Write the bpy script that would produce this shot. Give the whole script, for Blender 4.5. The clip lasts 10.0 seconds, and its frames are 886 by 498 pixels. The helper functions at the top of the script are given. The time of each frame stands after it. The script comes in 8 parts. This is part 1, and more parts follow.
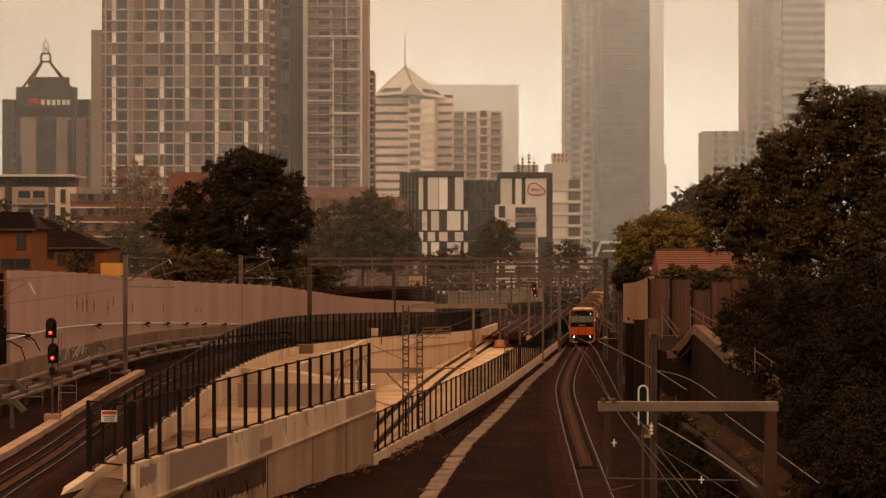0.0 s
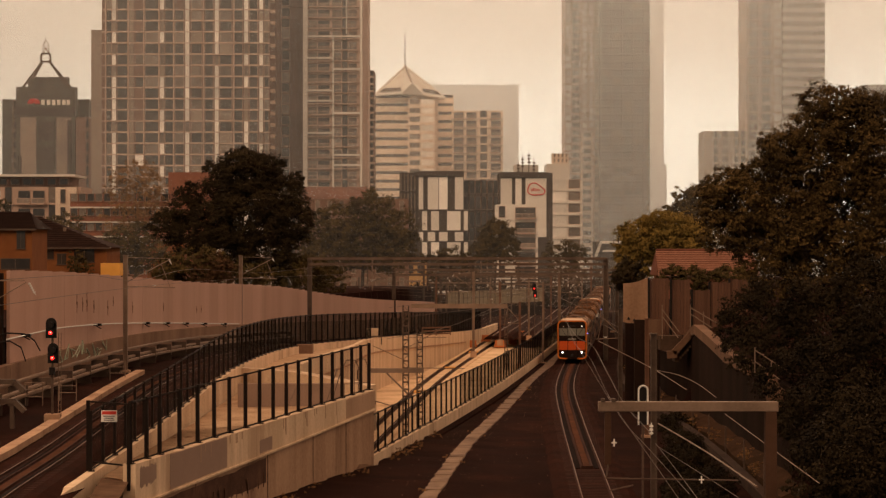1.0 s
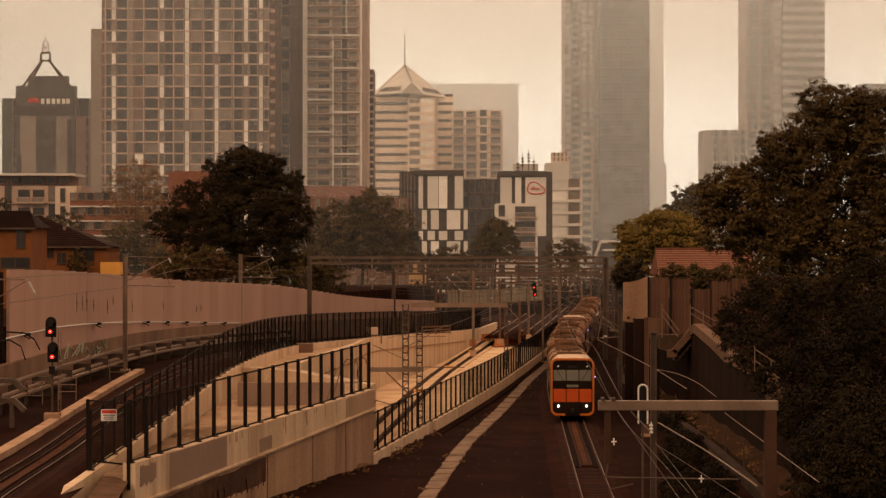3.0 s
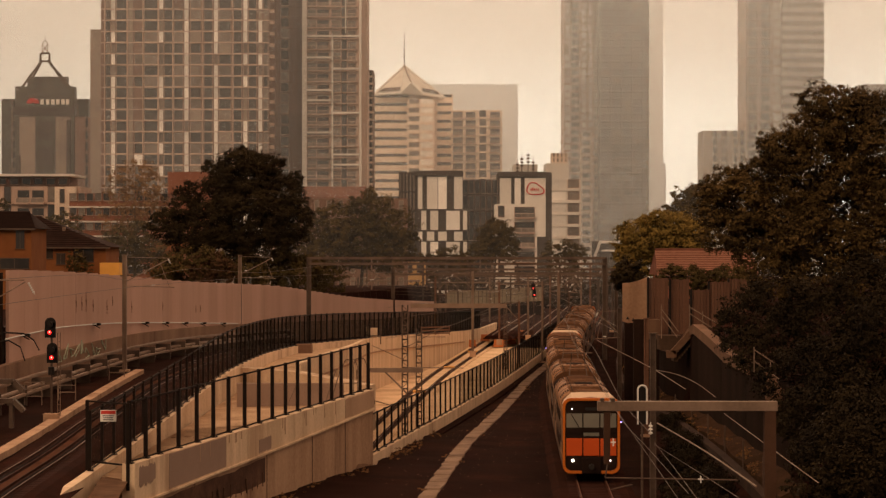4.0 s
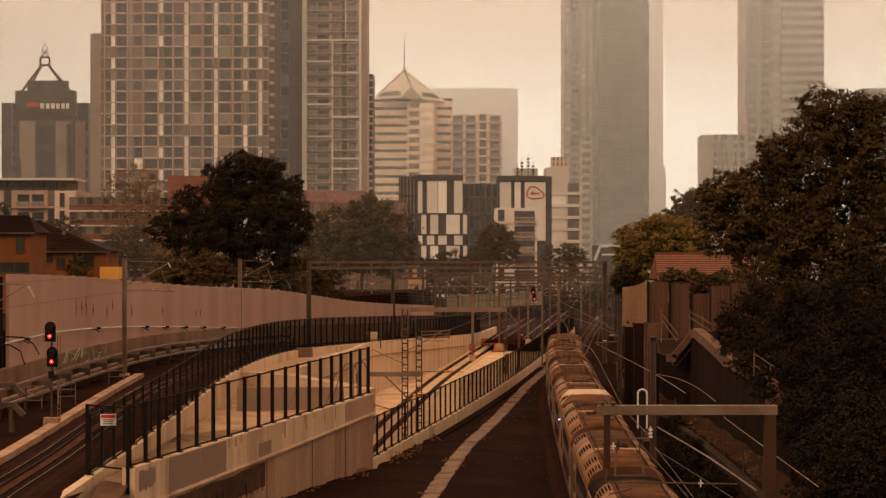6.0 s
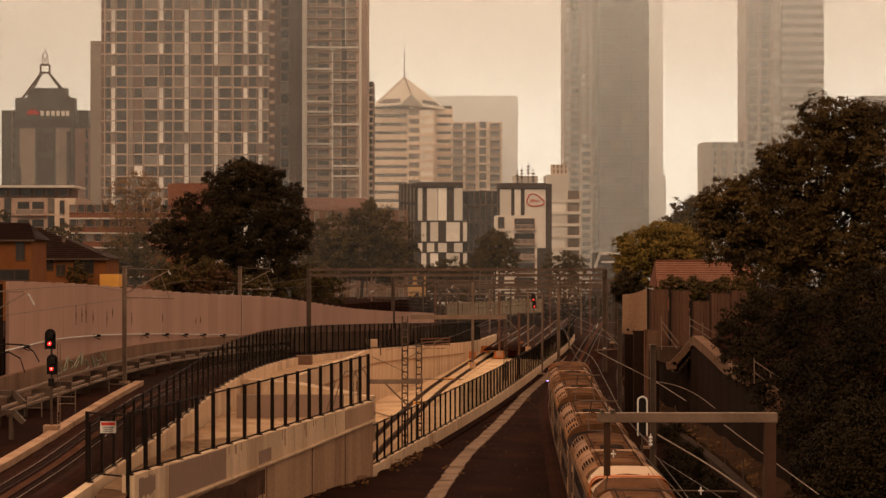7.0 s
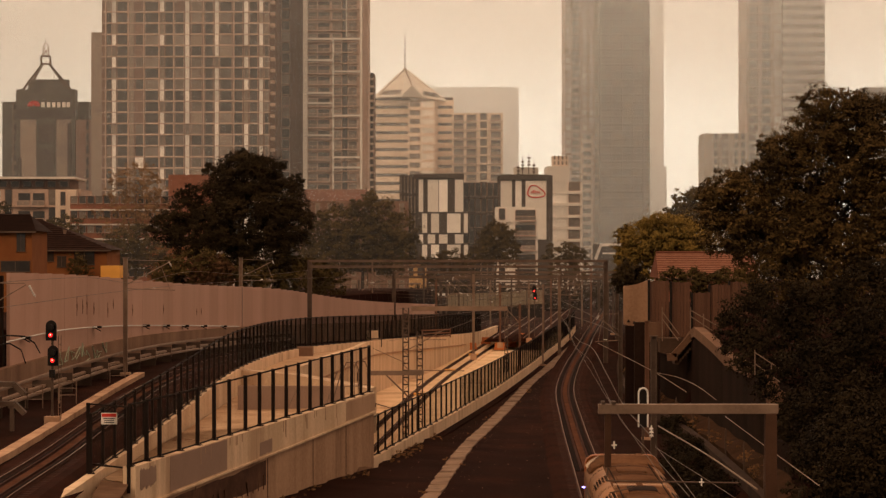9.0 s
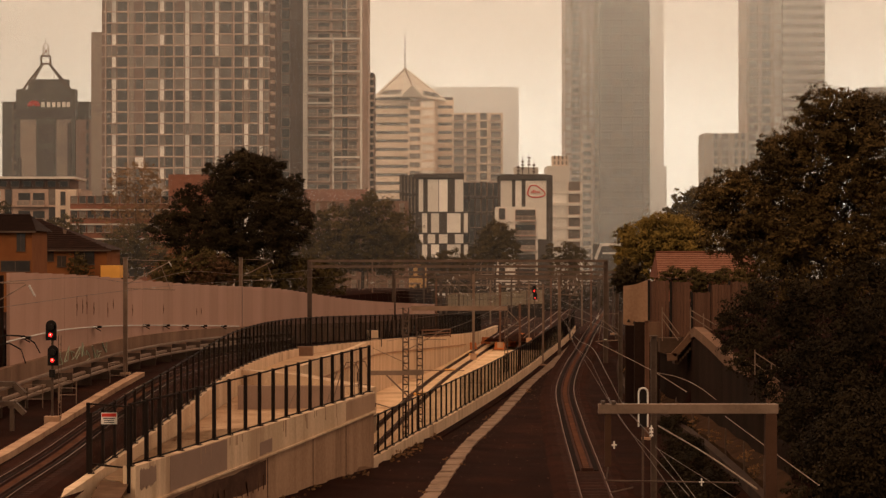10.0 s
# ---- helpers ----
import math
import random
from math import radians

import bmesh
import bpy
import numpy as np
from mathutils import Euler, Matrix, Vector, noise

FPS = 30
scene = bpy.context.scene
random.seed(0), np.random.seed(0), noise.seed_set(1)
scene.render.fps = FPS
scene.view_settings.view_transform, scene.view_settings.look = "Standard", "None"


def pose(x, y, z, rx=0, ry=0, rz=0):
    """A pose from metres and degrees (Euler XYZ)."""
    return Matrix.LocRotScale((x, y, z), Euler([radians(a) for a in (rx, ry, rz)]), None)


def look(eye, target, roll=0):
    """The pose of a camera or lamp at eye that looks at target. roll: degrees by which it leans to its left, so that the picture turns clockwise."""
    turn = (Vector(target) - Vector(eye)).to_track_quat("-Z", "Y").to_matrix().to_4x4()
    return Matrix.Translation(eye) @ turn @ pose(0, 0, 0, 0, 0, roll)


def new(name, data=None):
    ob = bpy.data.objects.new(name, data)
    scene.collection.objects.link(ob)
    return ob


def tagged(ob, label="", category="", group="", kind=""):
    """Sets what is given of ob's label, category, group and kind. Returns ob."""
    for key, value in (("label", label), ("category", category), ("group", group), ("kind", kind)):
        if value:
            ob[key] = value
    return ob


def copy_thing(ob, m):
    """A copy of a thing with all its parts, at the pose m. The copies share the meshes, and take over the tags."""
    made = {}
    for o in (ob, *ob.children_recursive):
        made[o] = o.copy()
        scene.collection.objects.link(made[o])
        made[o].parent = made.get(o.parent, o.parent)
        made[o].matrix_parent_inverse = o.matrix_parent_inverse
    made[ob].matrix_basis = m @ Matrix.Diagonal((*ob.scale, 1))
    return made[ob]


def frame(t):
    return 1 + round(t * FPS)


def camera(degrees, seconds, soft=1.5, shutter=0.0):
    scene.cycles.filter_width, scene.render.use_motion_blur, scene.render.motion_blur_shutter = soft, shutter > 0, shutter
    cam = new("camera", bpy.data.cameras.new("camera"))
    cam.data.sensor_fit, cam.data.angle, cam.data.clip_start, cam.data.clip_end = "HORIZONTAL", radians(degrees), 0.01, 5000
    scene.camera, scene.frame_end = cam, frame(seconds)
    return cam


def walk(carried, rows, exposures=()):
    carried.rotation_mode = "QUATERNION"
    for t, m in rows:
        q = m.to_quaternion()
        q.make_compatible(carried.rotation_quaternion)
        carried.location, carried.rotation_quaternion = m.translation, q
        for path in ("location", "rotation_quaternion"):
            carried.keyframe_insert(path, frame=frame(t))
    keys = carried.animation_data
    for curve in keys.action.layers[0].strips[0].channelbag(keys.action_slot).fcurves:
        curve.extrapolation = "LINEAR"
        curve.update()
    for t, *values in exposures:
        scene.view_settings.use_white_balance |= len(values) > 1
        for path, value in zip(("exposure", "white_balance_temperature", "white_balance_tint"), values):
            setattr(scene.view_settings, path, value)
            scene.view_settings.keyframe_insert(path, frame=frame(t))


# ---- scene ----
# ---- camera: stands on a bridge over the line, hand-nudged tilts only ----
cam = camera(21.73, 10.0, 1.35, 0.4)


def held(up, side=0.0):
    """The camera's stand, tilted up and turned by hundredths of a degree."""
    return pose(0, 0, 12, 90 + up / 100, 0, side / 100)


walk(cam, [(0, held(18.2)), (0.5, held(16.3)), (1.0, held(18.2)), (1.5, held(24.5)), (2.0, held(18.2)),
           (2.5, held(15.6)), (4.0, held(17.2, -2)), (4.5, held(27.3, -2)), (4.6, held(32.9, -2)), (4.7, held(46.3, -2)),
           (4.8, held(34.3, -2)), (4.9, held(18.9, -2)), (5.0, held(27.5, -2)),
           (5.5, held(26.6, -2)), (6.8, held(35.5, -2)), (6.9, held(51.0, -2)), (7.0, held(45.5, -2)), (7.2, held(25.2, -2)), (7.5, held(26.8, -2)),
           (8.0, held(19.8, -1)), (8.5, held(23.8)), (9.0, held(24.2)), (9.5, held(22.0)), (10.0, held(23.8))],
     exposures=[(0, 0.18, 6500, 10), (10, 0.18, 6500, 10)])

# ---- light: bright fog low over the town, warm overcast above with vignette dimming, very soft sun ----
world = bpy.data.worlds.new("overcast")
scene.world = world
world.use_nodes = True
wn, wl = world.node_tree.nodes, world.node_tree.links
wn.clear()
w_out = wn.new("ShaderNodeOutputWorld")
w_bg = wn.new("ShaderNodeBackground")
w_sky = wn.new("ShaderNodeTexSky")
w_sky.sky_type = "NISHITA"
w_sky.sun_disc = False
w_sky.sun_elevation, w_sky.sun_rotation = radians(48), radians(-60)
w_sky.dust_density, w_sky.air_density = 6.0, 2.0
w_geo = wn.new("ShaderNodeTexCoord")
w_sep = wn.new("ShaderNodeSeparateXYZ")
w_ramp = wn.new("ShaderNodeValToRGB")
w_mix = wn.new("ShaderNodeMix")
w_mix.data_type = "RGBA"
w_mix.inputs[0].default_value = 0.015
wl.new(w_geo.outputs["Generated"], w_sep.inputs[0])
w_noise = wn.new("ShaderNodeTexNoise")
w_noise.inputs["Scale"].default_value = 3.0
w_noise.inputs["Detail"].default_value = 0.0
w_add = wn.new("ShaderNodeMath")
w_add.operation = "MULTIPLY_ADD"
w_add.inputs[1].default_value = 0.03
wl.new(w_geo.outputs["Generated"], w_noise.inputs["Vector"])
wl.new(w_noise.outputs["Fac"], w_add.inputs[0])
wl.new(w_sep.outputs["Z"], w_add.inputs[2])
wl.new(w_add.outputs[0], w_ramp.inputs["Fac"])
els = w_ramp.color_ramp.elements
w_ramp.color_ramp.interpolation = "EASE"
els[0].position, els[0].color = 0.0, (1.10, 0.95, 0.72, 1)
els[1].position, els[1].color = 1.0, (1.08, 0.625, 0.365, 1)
# sky dims from 0.07 to 0.13 to imitate a vignette's dark top edge
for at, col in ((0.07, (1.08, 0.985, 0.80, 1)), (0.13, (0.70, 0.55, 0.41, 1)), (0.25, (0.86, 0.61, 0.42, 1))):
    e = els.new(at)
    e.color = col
# brightest around the view's middle, dimmer to the sides, imitating a lens vignette
w_dot = wn.new("ShaderNodeVectorMath")
w_dot.operation = "DOT_PRODUCT"
w_dot.inputs[1].default_value = (0.060, 0.996, 0.06)
wl.new(w_geo.outputs["Generated"], w_dot.inputs[0])
w_fall = wn.new("ShaderNodeMapRange")
w_fall.interpolation_type = "SMOOTHSTEP"
w_fall.inputs["From Min"].default_value, w_fall.inputs["From Max"].default_value = 0.967, 1.0
w_fall.inputs["To Min"].default_value, w_fall.inputs["To Max"].default_value = 0.42, 1.12
wl.new(w_dot.outputs["Value"], w_fall.inputs["Value"])
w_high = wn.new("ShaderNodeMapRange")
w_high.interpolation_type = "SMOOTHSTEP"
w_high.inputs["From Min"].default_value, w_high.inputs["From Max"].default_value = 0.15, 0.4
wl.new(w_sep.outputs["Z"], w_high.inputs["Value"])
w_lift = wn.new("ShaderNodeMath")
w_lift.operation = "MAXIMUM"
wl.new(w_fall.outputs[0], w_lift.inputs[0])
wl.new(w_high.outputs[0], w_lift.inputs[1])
w_vignette = wn.new("ShaderNodeVectorMath")
w_vignette.operation = "SCALE"
wl.new(w_ramp.outputs["Color"], w_vignette.inputs[0])
wl.new(w_lift.outputs[0], w_vignette.inputs["Scale"])
wl.new(w_vignette.outputs[0], w_mix.inputs[6])
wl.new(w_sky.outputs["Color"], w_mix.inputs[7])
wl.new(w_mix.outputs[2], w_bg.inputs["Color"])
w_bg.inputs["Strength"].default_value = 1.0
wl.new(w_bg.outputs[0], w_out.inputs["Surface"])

sun = new("sun", bpy.data.lights.new("sun", "SUN"))
sun.data.energy, sun.data.angle, sun.data.color = 0.7, radians(25), (1.0, 0.68, 0.42)
sun.matrix_world = look((-60, -20, 90), (20, 120, 0))


# ---- materials ----
def surface(name, a, b, scale=1.0, rough=0.8, metal=0.0, bump=0.15, fine=18.0, stain=None, spread=0.0, streak=False, spec=0.12):
    """A weathered surface: two colours mixed by coarse and fine noise in metres, stains, relief."""
    m = bpy.data.materials.new(name)
    m.use_nodes = True
    n, l = m.node_tree.nodes, m.node_tree.links
    bs = n["Principled BSDF"]
    mp = n.new("ShaderNodeMapping")
    geo = n.new("ShaderNodeNewGeometry")
    l.new(geo.outputs["Position"], mp.inputs["Vector"])
    if streak:
        mp.inputs["Scale"].default_value = (1.0, 1.0, 0.12)
    n1, n2 = n.new("ShaderNodeTexNoise"), n.new("ShaderNodeTexNoise")
    n1.inputs["Scale"].default_value, n1.inputs["Detail"].default_value = scale, 6.0
    n2.inputs["Scale"].default_value, n2.inputs["Detail"].default_value = scale * fine, 3.0
    l.new(mp.outputs[0], n1.inputs["Vector"])
    l.new(geo.outputs["Position"], n2.inputs["Vector"])
    add = n.new("ShaderNodeMath")
    add.operation = "MULTIPLY_ADD"
    add.inputs[1].default_value = 0.45
    l.new(n2.outputs["Fac"], add.inputs[0])
    l.new(n1.outputs["Fac"], add.inputs[2])
    rm = n.new("ShaderNodeMapRange")
    rm.inputs["From Min"].default_value, rm.inputs["From Max"].default_value = 0.5, 0.95
    l.new(add.outputs[0], rm.inputs["Value"])
    mix = n.new("ShaderNodeMix")
    mix.data_type = "RGBA"
    mix.inputs[6].default_value, mix.inputs[7].default_value = (*a, 1), (*b, 1)
    l.new(rm.outputs[0], mix.inputs[0])
    col = mix.outputs[2]
    if stain:
        n3 = n.new("ShaderNodeTexNoise")
        n3.inputs["Scale"].default_value, n3.inputs["Detail"].default_value = scale * 0.35, 8.0
        n3.inputs["Roughness"].default_value = 0.7
        l.new(mp.outputs[0], n3.inputs["Vector"])
        r3 = n.new("ShaderNodeMapRange")
        r3.inputs["From Min"].default_value, r3.inputs["From Max"].default_value = 0.52, 0.72
        l.new(n3.outputs["Fac"], r3.inputs["Value"])
        m3 = n.new("ShaderNodeMix")
        m3.data_type = "RGBA"
        m3.inputs[7].default_value = (*stain, 1)
        l.new(r3.outputs[0], m3.inputs[0])
        l.new(col, m3.inputs[6])
        col = m3.outputs[2]
    if spread:
        oi = n.new("ShaderNodeObjectInfo")
        hsv = n.new("ShaderNodeHueSaturation")
        mr = n.new("ShaderNodeMapRange")
        mr.inputs["To Min"].default_value, mr.inputs["To Max"].default_value = 1 - spread, 1 + spread
        l.new(oi.outputs["Random"], mr.inputs["Value"])
        l.new(mr.outputs[0], hsv.inputs["Value"])
        l.new(col, hsv.inputs["Color"])
        col = hsv.outputs["Color"]
    l.new(col, bs.inputs["Base Color"])
    bs.inputs["Roughness"].default_value, bs.inputs["Metallic"].default_value = rough, metal
    bs.inputs["Specular IOR Level"].default_value = spec if rough < 0.93 else 0.02
    if bump:
        bp = n.new("ShaderNodeBump")
        bp.inputs["Strength"].default_value = bump
        bp.inputs["Distance"].default_value = 0.03
        l.new(n2.outputs["Fac"], bp.inputs["Height"])
        l.new(bp.outputs[0], bs.inputs["Normal"])
    return m


def glowing(name, col, strength):
    m = bpy.data.materials.new(name)
    m.use_nodes = True
    bs = m.node_tree.nodes["Principled BSDF"]
    bs.inputs["Base Color"].default_value = (*col, 1)
    bs.inputs["Emission Color"].default_value = (*col, 1)
    bs.inputs["Emission Strength"].default_value = strength
    return m


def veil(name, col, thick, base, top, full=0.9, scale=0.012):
    """Haze stand-in for a flat sheet: mostly clear, denser with height to fade the towers, uneven."""
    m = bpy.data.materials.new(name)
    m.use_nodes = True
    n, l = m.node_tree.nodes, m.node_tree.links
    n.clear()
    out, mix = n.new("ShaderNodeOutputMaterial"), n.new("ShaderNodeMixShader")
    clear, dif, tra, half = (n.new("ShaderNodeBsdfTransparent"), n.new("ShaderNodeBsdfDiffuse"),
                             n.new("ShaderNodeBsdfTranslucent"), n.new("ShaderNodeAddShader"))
    # normals forced up and down so that sky light from above brightens the sheet
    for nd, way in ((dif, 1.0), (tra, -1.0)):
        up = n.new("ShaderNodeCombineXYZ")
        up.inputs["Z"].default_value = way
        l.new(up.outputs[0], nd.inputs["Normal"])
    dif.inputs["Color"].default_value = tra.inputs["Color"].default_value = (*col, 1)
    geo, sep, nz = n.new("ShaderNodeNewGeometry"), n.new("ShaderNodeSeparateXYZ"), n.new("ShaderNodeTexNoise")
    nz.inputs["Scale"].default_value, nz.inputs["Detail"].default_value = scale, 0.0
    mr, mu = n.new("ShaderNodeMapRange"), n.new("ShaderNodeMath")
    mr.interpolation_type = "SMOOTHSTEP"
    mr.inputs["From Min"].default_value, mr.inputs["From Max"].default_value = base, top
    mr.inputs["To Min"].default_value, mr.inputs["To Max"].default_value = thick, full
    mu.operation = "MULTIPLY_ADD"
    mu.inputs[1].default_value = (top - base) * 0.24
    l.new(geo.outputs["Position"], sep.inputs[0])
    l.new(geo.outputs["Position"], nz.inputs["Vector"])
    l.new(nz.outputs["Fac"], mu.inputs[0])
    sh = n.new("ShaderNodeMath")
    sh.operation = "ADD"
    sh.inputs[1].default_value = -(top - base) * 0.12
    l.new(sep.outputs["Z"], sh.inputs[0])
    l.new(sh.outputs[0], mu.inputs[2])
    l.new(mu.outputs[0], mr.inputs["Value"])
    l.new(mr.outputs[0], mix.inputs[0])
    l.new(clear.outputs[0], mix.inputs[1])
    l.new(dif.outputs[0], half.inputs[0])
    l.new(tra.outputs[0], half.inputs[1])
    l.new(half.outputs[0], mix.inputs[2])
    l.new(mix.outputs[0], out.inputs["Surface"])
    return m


def netting(name, col, cover):
    """Fine woven wire: a dark metal, its cover set to how closed the camera sees it."""
    m = bpy.data.materials.new(name)
    m.use_nodes = True
    n, l = m.node_tree.nodes, m.node_tree.links
    bs, out = n["Principled BSDF"], n["Material Output"]
    bs.inputs["Base Color"].default_value = (*col, 1)
    bs.inputs["Roughness"].default_value = 0.6
    bs.inputs["Specular IOR Level"].default_value = 0.05
    clear, mix = n.new("ShaderNodeBsdfTransparent"), n.new("ShaderNodeMixShader")
    nz, mr, geo = n.new("ShaderNodeTexNoise"), n.new("ShaderNodeMapRange"), n.new("ShaderNodeNewGeometry")
    nz.inputs["Scale"].default_value = 0.6
    mr.inputs["To Min"].default_value, mr.inputs["To Max"].default_value = cover * 0.75, cover * 1.25
    l.new(geo.outputs["Position"], nz.inputs["Vector"])
    l.new(nz.outputs["Fac"], mr.inputs["Value"])
    l.new(mr.outputs[0], mix.inputs[0])
    l.new(clear.outputs[0], mix.inputs[1])
    l.new(bs.outputs[0], mix.inputs[2])
    l.new(mix.outputs[0], out.inputs["Surface"])
    return m


def leaf_stuff(name, a, b):
    """Leaves: colour by clump and by place, a little light through them."""
    m = bpy.data.materials.new(name)
    m.use_nodes = True
    n, l = m.node_tree.nodes, m.node_tree.links
    bs = n["Principled BSDF"]
    geo, nz, mix = n.new("ShaderNodeNewGeometry"), n.new("ShaderNodeTexNoise"), n.new("ShaderNodeMix")
    mix.data_type = "RGBA"
    nz.inputs["Scale"].default_value = 0.35
    add = n.new("ShaderNodeMath")
    add.operation = "MULTIPLY_ADD"
    add.inputs[1].default_value = 0.3
    l.new(geo.outputs["Position"], nz.inputs["Vector"])
    l.new(geo.outputs["Random Per Island"], add.inputs[0])
    mr = n.new("ShaderNodeMapRange")
    mr.inputs["From Min"].default_value, mr.inputs["From Max"].default_value = 0.35, 1.0
    l.new(nz.outputs["Fac"], add.inputs[2])
    l.new(add.outputs[0], mr.inputs["Value"])
    mix.inputs[6].default_value, mix.inputs[7].default_value = (*a, 1), (*b, 1)
    l.new(mr.outputs[0], mix.inputs[0])
    l.new(mix.outputs[2], bs.inputs["Base Color"])
    bs.inputs["Roughness"].default_value = 0.75
    bs.inputs["Specular IOR Level"].default_value = 0.05
    return m


def pane(name, a, b, rough=0.15, spread=0.35):
    """Window glass seen from outside: dark, glossy, a little different from pane to pane."""
    m = surface(name, a, b, 0.4, rough, 0.0, 0.0, 4.0, spread=spread)
    m.node_tree.nodes["Principled BSDF"].inputs["Specular IOR Level"].default_value = 0.35
    return m


